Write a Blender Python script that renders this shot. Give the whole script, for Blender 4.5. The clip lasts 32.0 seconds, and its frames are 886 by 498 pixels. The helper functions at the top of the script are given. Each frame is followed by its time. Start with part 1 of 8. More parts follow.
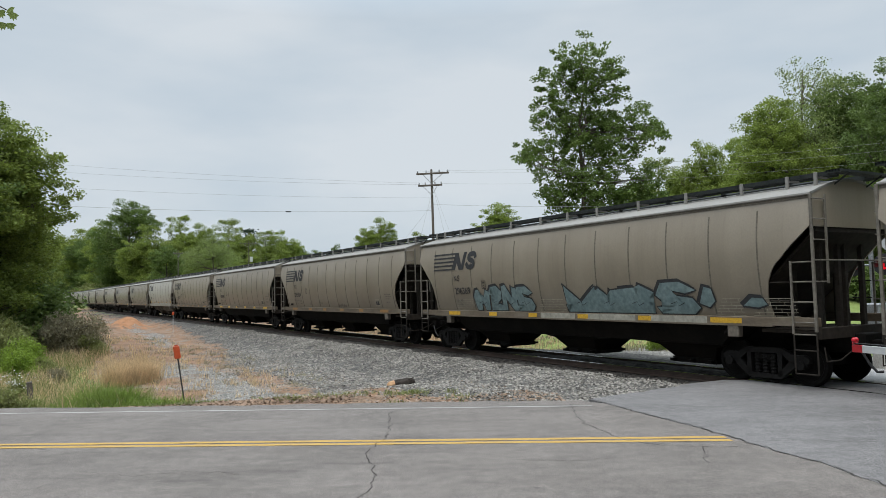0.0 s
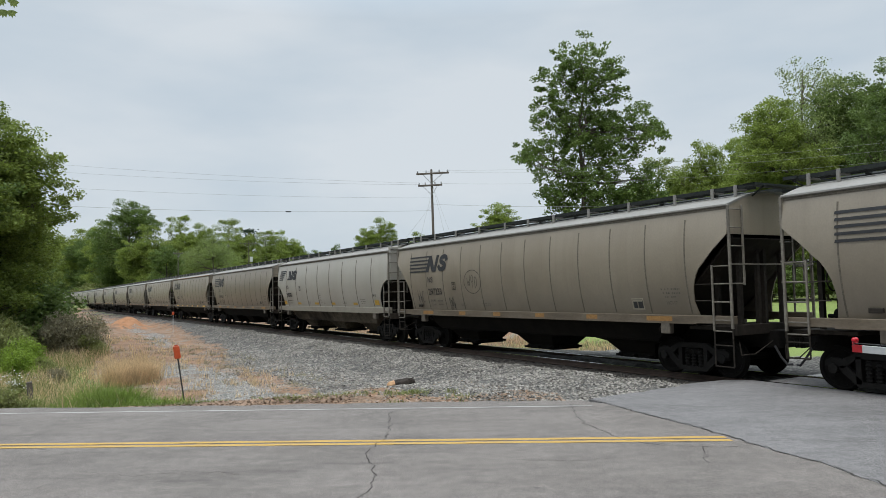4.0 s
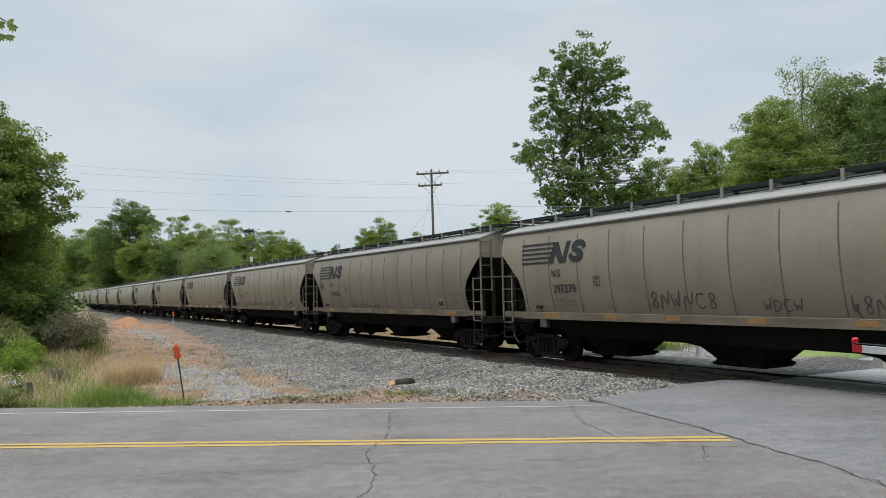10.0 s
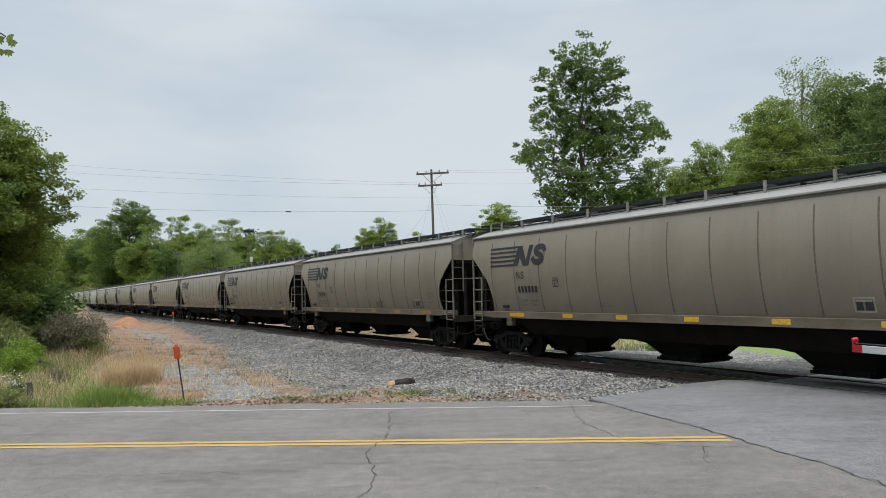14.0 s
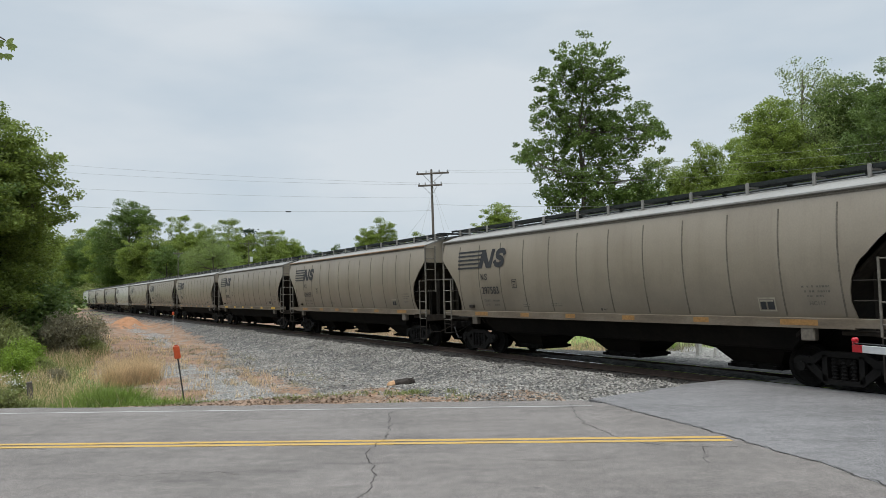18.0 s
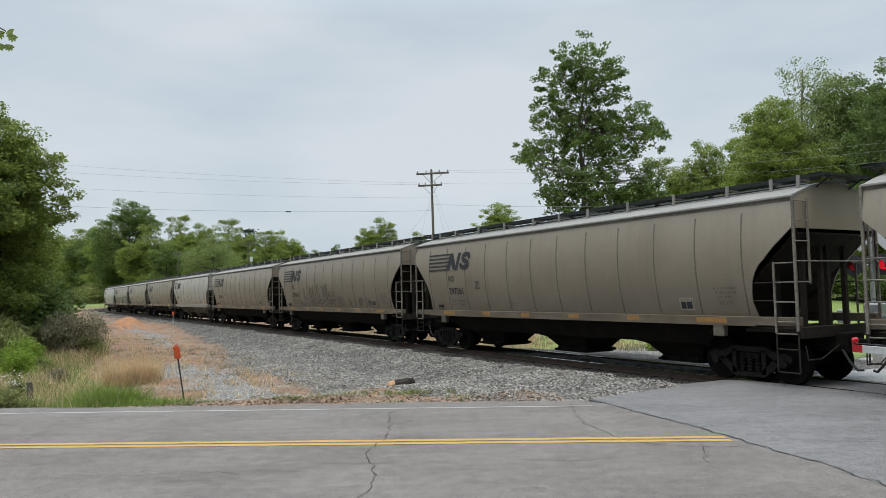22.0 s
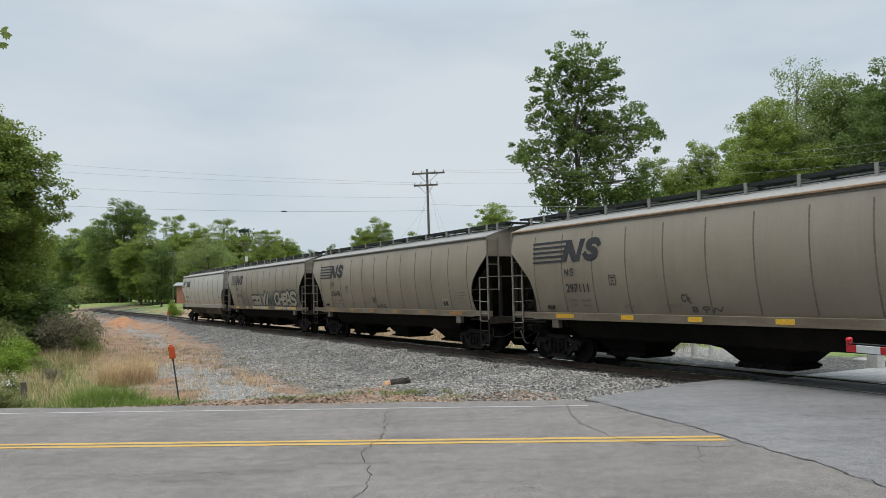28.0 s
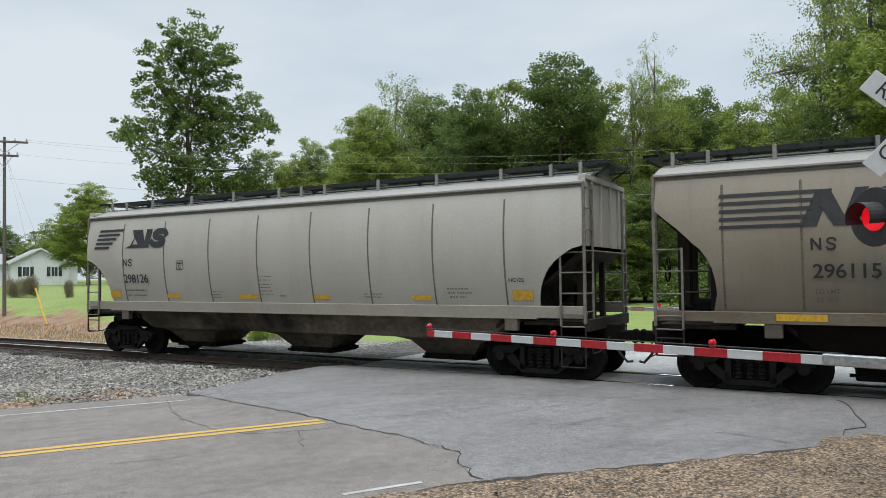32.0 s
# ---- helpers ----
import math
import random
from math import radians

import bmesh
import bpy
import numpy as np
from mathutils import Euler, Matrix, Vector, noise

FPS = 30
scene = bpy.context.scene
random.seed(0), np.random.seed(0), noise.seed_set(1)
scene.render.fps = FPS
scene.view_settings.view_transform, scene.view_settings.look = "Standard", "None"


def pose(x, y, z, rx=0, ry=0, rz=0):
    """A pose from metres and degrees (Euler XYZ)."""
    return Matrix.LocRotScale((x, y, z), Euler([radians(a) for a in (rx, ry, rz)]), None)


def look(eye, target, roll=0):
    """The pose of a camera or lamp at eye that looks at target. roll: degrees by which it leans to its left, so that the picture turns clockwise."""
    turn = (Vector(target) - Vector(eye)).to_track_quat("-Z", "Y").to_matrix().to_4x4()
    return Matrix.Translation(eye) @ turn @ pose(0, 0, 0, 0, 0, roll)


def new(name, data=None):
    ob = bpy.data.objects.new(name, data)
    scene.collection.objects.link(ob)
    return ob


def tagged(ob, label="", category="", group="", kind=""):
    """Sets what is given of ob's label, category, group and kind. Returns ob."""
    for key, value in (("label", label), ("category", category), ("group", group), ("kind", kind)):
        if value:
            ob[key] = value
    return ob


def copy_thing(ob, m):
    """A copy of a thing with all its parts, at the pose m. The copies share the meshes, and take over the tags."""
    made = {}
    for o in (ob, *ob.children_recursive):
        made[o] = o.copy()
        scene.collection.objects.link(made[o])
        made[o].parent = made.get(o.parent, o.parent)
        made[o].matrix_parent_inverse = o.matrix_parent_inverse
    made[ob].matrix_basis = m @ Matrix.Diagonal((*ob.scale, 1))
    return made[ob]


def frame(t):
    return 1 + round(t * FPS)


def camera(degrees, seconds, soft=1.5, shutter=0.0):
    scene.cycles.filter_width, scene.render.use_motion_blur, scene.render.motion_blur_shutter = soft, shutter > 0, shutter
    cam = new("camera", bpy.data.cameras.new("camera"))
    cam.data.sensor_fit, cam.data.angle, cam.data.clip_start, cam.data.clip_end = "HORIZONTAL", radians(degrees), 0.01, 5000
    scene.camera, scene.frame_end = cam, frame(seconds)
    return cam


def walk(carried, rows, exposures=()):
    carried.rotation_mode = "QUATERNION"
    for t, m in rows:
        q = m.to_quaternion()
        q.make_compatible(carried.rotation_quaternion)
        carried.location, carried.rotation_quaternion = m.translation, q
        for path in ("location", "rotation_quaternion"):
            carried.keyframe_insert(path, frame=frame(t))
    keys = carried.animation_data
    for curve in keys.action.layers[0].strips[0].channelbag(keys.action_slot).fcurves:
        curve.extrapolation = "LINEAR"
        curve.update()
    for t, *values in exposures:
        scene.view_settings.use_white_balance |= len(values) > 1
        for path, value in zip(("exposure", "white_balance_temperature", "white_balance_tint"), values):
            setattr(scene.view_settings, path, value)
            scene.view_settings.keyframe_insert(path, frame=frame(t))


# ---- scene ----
EYE = 2.19                       # eye over the rail head, which is z = 0
cam = camera(63.04, 32.0, 0.4)
PAN = [(27.3, 0.0, 3.41, 1.237), (28.0, -0.35, 3.39, 1.22), (28.5, -1.90, 3.33, 1.15), (29.0, -6.19, 3.25, 1.07), (29.5, -11.36, 3.08, 0.99),
       (30.0, -17.11, 2.83, 0.85), (30.5, -21.17, 2.60, 0.78), (31.0, -23.47, 2.46, 0.73), (31.5, -26.29, 2.32, 0.66), (32.0, -30.62, 2.17, 0.58)]
walk(cam, [(t, pose(0, 0, EYE, 90 + p, r, y)) for t, y, p, r in [(0.0, 0.0, 3.41, 1.237), (26.5, 0.0, 3.41, 1.237)] + PAN], [(0.0, 0.0), (28.5, 0.0), (30.0, 0.04), (31.0, 0.12), (32.0, 0.14)])

# ---- light: a bright overcast sky and a very soft high sun ----
world = bpy.data.worlds.new("overcast_sky")
scene.world = world
world.use_nodes = True
SUN_ELEV, SUN_AZ = 70.0, 200.0    # azimuth clockwise from +y
wn, wl = world.node_tree.nodes, world.node_tree.links
wn.clear()
w_out = wn.new("ShaderNodeOutputWorld")
w_bg = wn.new("ShaderNodeBackground")
w_sky = wn.new("ShaderNodeTexSky")
w_sky.sky_type, w_sky.sun_disc = "NISHITA", False
w_sky.sun_elevation, w_sky.sun_rotation = radians(SUN_ELEV), radians(SUN_AZ)
w_sky.air_density, w_sky.dust_density = 1.0, 2.0
w_co = wn.new("ShaderNodeTexCoord")
w_map = wn.new("ShaderNodeMapping")
w_map.inputs["Scale"].default_value = (1.0, 1.0, 3.2)
w_map.inputs["Rotation"].default_value = (0.0, 0.12, 0.3)
w_noise = wn.new("ShaderNodeTexNoise")
w_noise.inputs["Scale"].default_value, w_noise.inputs["Detail"].default_value = 1.7, 5.0
w_noise.inputs["Roughness"].default_value = 0.5
w_ramp = wn.new("ShaderNodeValToRGB")
w_ramp.color_ramp.elements[0].position, w_ramp.color_ramp.elements[0].color = 0.36, (0.50, 0.60, 0.69, 1)
w_ramp.color_ramp.elements[1].position, w_ramp.color_ramp.elements[1].color = 0.64, (0.70, 0.755, 0.80, 1)
w_sep = wn.new("ShaderNodeSeparateXYZ")
w_gain = wn.new("ShaderNodeMapRange")          # an overcast sky grows brighter to the zenith
w_gain.inputs["From Min"].default_value, w_gain.inputs["From Max"].default_value = 0.36, 1.0
w_gain.inputs["To Min"].default_value, w_gain.inputs["To Max"].default_value = 1.0, 4.2
w_mul = wn.new("ShaderNodeMix")
w_mul.data_type, w_mul.blend_type = "RGBA", "MULTIPLY"
w_mul.inputs[0].default_value = 1.0
w_skyk = wn.new("ShaderNodeMix")
w_skyk.data_type, w_skyk.blend_type = "RGBA", "MULTIPLY"
w_skyk.inputs[0].default_value = 1.0
w_skyk.inputs[7].default_value = (0.1, 0.1, 0.1, 1)
w_mix = wn.new("ShaderNodeMix")
w_mix.data_type = "RGBA"
w_mix.inputs[0].default_value = 0.9
wl.new(w_co.outputs["Generated"], w_map.inputs[0])
wl.new(w_map.outputs[0], w_noise.inputs["Vector"])
wl.new(w_noise.outputs["Fac"], w_ramp.inputs[0])
wl.new(w_co.outputs["Generated"], w_sep.inputs[0])
wl.new(w_sep.outputs["Z"], w_gain.inputs["Value"])
wl.new(w_ramp.outputs[0], w_mul.inputs[6])
wl.new(w_gain.outputs[0], w_mul.inputs[7])
wl.new(w_sky.outputs[0], w_skyk.inputs[6])
wl.new(w_skyk.outputs[2], w_mix.inputs[6])
wl.new(w_mul.outputs[2], w_mix.inputs[7])
wl.new(w_mix.outputs[2], w_bg.inputs["Color"])
w_bg.inputs["Strength"].default_value = 1.0
wl.new(w_bg.outputs[0], w_out.inputs[0])

sun = new("sun", bpy.data.lights.new("sun", "SUN"))
sun.data.energy, sun.data.angle, sun.data.color = 2.0, radians(30), (1.0, 0.95, 0.87)
sun.matrix_world = look((0, 0, 60), (-60 * math.sin(radians(SUN_AZ)) / math.tan(radians(SUN_ELEV)), -60 * math.cos(radians(SUN_AZ)) / math.tan(radians(SUN_ELEV)), 0))
scene.view_settings.exposure = 0.0


# ---- materials ----
def rgb(c):
    return (c[0], c[1], c[2], 1.0)


def material(name, c1, c2, scale=4.0, rough=0.8, metal=0.0, bump=0.0, fine=40.0, stretch=(1, 1, 1), space="Object", spread=0.0, c3=None, contrast=0.25, translucent=0.0, spec=0.4, grain=0.22):
    """A surface of two colours in broad patches, fine grain over it, a bump, and a shift of brightness from object to object."""
    m = bpy.data.materials.new(name)
    m.use_nodes = True
    nt = m.node_tree
    n, l = nt.nodes, nt.links
    b = n["Principled BSDF"]
    b.inputs["Roughness"].default_value, b.inputs["Metallic"].default_value = rough, metal
    b.inputs["Specular IOR Level"].default_value = spec
    co = n.new("ShaderNodeTexCoord")
    mp = n.new("ShaderNodeMapping")
    mp.inputs["Scale"].default_value = stretch
    if space == "World":
        geo = n.new("ShaderNodeNewGeometry")
        l.new(geo.outputs["Position"], mp.inputs[0])
    else:
        l.new(co.outputs[space], mp.inputs[0])
    a = n.new("ShaderNodeTexNoise")
    a.inputs["Scale"].default_value, a.inputs["Detail"].default_value, a.inputs["Roughness"].default_value = scale, 6.0, 0.6
    g = n.new("ShaderNodeTexNoise")
    g.inputs["Scale"].default_value, g.inputs["Detail"].default_value = fine, 3.0
    l.new(mp.outputs[0], a.inputs["Vector"])
    l.new(mp.outputs[0], g.inputs["Vector"])
    r = n.new("ShaderNodeValToRGB")
    r.color_ramp.elements[0].position, r.color_ramp.elements[0].color = 0.5 - contrast, rgb(c1)
    r.color_ramp.elements[1].position, r.color_ramp.elements[1].color = 0.5 + contrast, rgb(c2)
    if c3:
        e = r.color_ramp.elements.new(0.5)
        e.color = rgb(c3)
    l.new(a.outputs["Fac"], r.inputs[0])
    v = n.new("ShaderNodeMapRange")
    v.inputs["From Min"].default_value, v.inputs["From Max"].default_value = 0.3, 0.7
    v.inputs["To Min"].default_value, v.inputs["To Max"].default_value = 1 - grain, 1 + grain
    l.new(g.outputs["Fac"], v.inputs["Value"])
    x = n.new("ShaderNodeMix")
    x.data_type, x.blend_type = "RGBA", "MULTIPLY"
    x.inputs[0].default_value = 1.0
    l.new(r.outputs[0], x.inputs[6])
    l.new(v.outputs[0], x.inputs[7])
    last = x.outputs[2]
    if spread:
        info = n.new("ShaderNodeObjectInfo")
        vr = n.new("ShaderNodeMapRange")
        vr.inputs["To Min"].default_value, vr.inputs["To Max"].default_value = 1 - spread, 1 + spread
        l.new(info.outputs["Random"], vr.inputs["Value"])
        y = n.new("ShaderNodeMix")
        y.data_type, y.blend_type = "RGBA", "MULTIPLY"
        y.inputs[0].default_value = 1.0
        l.new(last, y.inputs[6])
        l.new(vr.outputs[0], y.inputs[7])
        last = y.outputs[2]
    l.new(last, b.inputs["Base Color"])
    if bump:
        bp = n.new("ShaderNodeBump")
        bp.inputs["Strength"].default_value, bp.inputs["Distance"].default_value = min(1.0, bump), 0.02
        l.new(g.outputs["Fac"], bp.inputs["Height"])
        l.new(bp.outputs[0], b.inputs["Normal"])
    if translucent:
        tr = n.new("ShaderNodeBsdfTranslucent")
        l.new(last, tr.inputs["Color"])
        ms = n.new("ShaderNodeMixShader")
        ms.inputs[0].default_value = translucent
        l.new(b.outputs[0], ms.inputs[1])
        l.new(tr.outputs[0], ms.inputs[2])
        l.new(ms.outputs[0], n["Material Output"].inputs["Surface"])
    return m


def leaf_material(name, dark, light, translucent=0.45):
    """Leaves that differ one from another."""
    m = material(name, dark, light, scale=0.6, rough=0.55, fine=3.0, spread=0.12, translucent=translucent, spec=0.3)
    n, l = m.node_tree.nodes, m.node_tree.links
    geo = n.new("ShaderNodeNewGeometry")
    vr = n.new("ShaderNodeMapRange")
    vr.inputs["To Min"].default_value, vr.inputs["To Max"].default_value = 0.72, 1.28
    l.new(geo.outputs["Random Per Island"], vr.inputs["Value"])
    b = n["Principled BSDF"]
    src = b.inputs["Base Color"].links[0].from_socket
    y = n.new("ShaderNodeMix")
    y.data_type, y.blend_type = "RGBA", "MULTIPLY"
    y.inputs[0].default_value = 1.0
    l.new(src, y.inputs[6])
    l.new(vr.outputs[0], y.inputs[7])
    l.new(y.outputs[2], b.inputs["Base Color"])
    for k in n:
        if k.bl_idname == "ShaderNodeBsdfTranslucent":
            l.new(y.outputs[2], k.inputs["Color"])
    return m


def hopper_paint(name, base, streak, spread, dirt_and_shade):
    """Grey freight-car paint: rain streaks down the sides, brown dust and painted shade towards the sill, grime spots.
    """
    m = material(name, base, [c * 0.92 for c in base], scale=0.35, rough=0.40, fine=30.0, stretch=(1, 1, 0.8), spread=spread, contrast=0.3, grain=0.06, spec=0.75)
    n, l = m.node_tree.nodes, m.node_tree.links
    b = n["Principled BSDF"]
    src = b.inputs["Base Color"].links[0].from_socket
    co = n.new("ShaderNodeTexCoord")
    info = n.new("ShaderNodeObjectInfo")
    add = n.new("ShaderNodeVectorMath")
    add.operation = "MULTIPLY_ADD"
    add.inputs[1].default_value = (1, 1, 1)
    sc = n.new("ShaderNodeMath")
    sc.operation = "MULTIPLY"
    sc.inputs[1].default_value = 60.0
    l.new(info.outputs["Random"], sc.inputs[0])
    comb = n.new("ShaderNodeCombineXYZ")
    l.new(sc.outputs[0], comb.inputs[0])
    l.new(co.outputs["Object"], add.inputs[0])
    l.new(comb.outputs[0], add.inputs[2])
    prev = src
    for scale, stretch, lo, hi, amount in ((3.0, (1.0, 1.0, 0.05), 0.52, 0.80, 0.30), (0.6, (1.0, 1.0, 0.5), 0.42, 0.8, 0.50), (12.0, (1.0, 1.0, 0.04), 0.58, 0.8, 0.22)):
        mp = n.new("ShaderNodeMapping")
        mp.inputs["Scale"].default_value = stretch
        l.new(add.outputs[0], mp.inputs[0])
        t = n.new("ShaderNodeTexNoise")
        t.inputs["Scale"].default_value, t.inputs["Detail"].default_value = scale, 5.0
        l.new(mp.outputs[0], t.inputs["Vector"])
        r = n.new("ShaderNodeMapRange")
        r.inputs["From Min"].default_value, r.inputs["From Max"].default_value = lo, hi
        r.inputs["To Max"].default_value = amount
        l.new(t.outputs["Fac"], r.inputs["Value"])
        x = n.new("ShaderNodeMix")
        x.data_type = "RGBA"
        l.new(r.outputs[0], x.inputs[0])
        l.new(prev, x.inputs[6])
        x.inputs[7].default_value = rgb(streak)
        prev = x.outputs[2]
    # splash dirt plus the undercut lower half's shade, painted as ragged brown patches
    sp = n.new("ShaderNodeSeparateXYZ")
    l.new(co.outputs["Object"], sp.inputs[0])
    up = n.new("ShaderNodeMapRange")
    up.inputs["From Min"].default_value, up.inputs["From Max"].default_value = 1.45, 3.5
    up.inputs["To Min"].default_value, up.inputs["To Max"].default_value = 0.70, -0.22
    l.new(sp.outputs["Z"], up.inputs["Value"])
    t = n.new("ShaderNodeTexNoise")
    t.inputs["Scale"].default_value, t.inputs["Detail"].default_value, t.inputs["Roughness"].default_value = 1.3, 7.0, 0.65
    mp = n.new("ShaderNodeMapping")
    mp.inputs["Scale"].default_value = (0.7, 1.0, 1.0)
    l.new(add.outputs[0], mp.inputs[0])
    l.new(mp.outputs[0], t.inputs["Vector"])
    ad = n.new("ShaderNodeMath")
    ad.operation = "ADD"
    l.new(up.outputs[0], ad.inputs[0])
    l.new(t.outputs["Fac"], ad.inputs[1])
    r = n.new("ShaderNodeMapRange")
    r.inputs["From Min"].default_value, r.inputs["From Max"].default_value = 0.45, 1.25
    r.inputs["To Max"].default_value = dirt_and_shade
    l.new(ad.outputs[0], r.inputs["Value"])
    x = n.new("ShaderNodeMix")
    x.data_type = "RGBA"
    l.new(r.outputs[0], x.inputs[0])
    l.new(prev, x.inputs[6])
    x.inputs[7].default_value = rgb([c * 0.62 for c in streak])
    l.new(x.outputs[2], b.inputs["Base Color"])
    return m


M = {}
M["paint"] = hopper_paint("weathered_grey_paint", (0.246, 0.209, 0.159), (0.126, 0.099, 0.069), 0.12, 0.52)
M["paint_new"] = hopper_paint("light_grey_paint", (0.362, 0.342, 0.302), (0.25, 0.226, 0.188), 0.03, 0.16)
M["roof"] = material("dusty_roof_paint", (0.175, 0.168, 0.155), (0.225, 0.217, 0.20), 1.2, 0.7, fine=14, spread=0.06, grain=0.08)
M["sill"] = material("sill_paint", (0.235, 0.215, 0.178), (0.185, 0.165, 0.132), 1.0, 0.6, fine=12, spread=0.08, grain=0.08)
M["sill_dirty"] = material("grimy_sill_paint", (0.07, 0.054, 0.038), (0.152, 0.128, 0.097), 0.9, 0.75, fine=10, spread=0.12, grain=0.12, c3=(0.112, 0.087, 0.061), stretch=(1, 1, 3))
M["pad"] = material("grimy_bracket_steel", (0.055, 0.045, 0.035), (0.115, 0.098, 0.078), 2.2, 0.8, fine=12, spread=0.1)
M["slope"] = material("dark_brown_slope_sheet", (0.010, 0.008, 0.0065), (0.040, 0.032, 0.025), 0.9, 0.85, fine=9, spread=0.15, contrast=0.2, spec=0.2)
# hopper steel taken near black: the shade below the sill is in its colour
M["bay"] = material("shaded_hopper_steel", (0.0025, 0.0023, 0.002), (0.010, 0.008, 0.0063), 0.7, 0.9, fine=9, contrast=0.14, spec=0.15, spread=0.15)
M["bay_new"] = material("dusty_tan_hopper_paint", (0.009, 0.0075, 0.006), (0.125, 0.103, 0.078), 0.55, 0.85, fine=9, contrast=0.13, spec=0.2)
M["ladder"] = material("dirty_ladder_steel", (0.105, 0.094, 0.078), (0.165, 0.148, 0.122), 2.0, 0.6, fine=12, spread=0.08)
M["seam"] = material("weld_grime", (0.075, 0.065, 0.05), (0.15, 0.132, 0.105), 2.5, 0.8, fine=20)
# grimy running gear, blackened further to carry the shade beneath the cars
M["under"] = material("underframe_grime_shade", (0.004, 0.0036, 0.0032), (0.009, 0.008, 0.007), 2.0, 0.9, fine=20, bump=0.2, spec=0.12)
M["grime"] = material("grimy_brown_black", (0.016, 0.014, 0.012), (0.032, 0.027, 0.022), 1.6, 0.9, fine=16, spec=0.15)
M["truck"] = material("shaded_truck_iron", (0.004, 0.0036, 0.0033), (0.011, 0.0095, 0.0085), 3.0, 0.8, fine=14, bump=0.2, spec=0.2)
M["walk"] = material("dark_steel_grating", (0.012, 0.015, 0.014), (0.026, 0.030, 0.028), 3.0, 0.6, 0.4, fine=60)
M["rail_steel"] = material("polished_rail_steel", (0.78, 0.77, 0.75), (0.86, 0.85, 0.83), 6.0, 0.12, 1.0, fine=30)
M["rail_rust"] = material("rusty_rail_web", (0.026, 0.017, 0.013), (0.055, 0.035, 0.026), 5.0, 0.85, fine=40, bump=0.3)
M["tie"] = material("creosoted_tie", (0.015, 0.013, 0.011), (0.034, 0.029, 0.025), 6.0, 0.9, fine=40, bump=0.4)
M["decal"] = material("black_stencil_paint", (0.018, 0.019, 0.022), (0.028, 0.028, 0.030), 3.0, 0.6, fine=20)
M["spray"] = material("thin_dark_spray", (0.040, 0.038, 0.034), (0.075, 0.068, 0.056), 5.0, 0.7, fine=20)
M["decal_faded"] = material("faded_stencil_paint", (0.085, 0.08, 0.068), (0.14, 0.13, 0.108), 6.0, 0.7, fine=30)
M["yellow"] = material("yellow_reflective_tape", (0.44, 0.25, 0.02), (0.52, 0.31, 0.03), 4.0, 0.45, fine=18, spread=0.12)


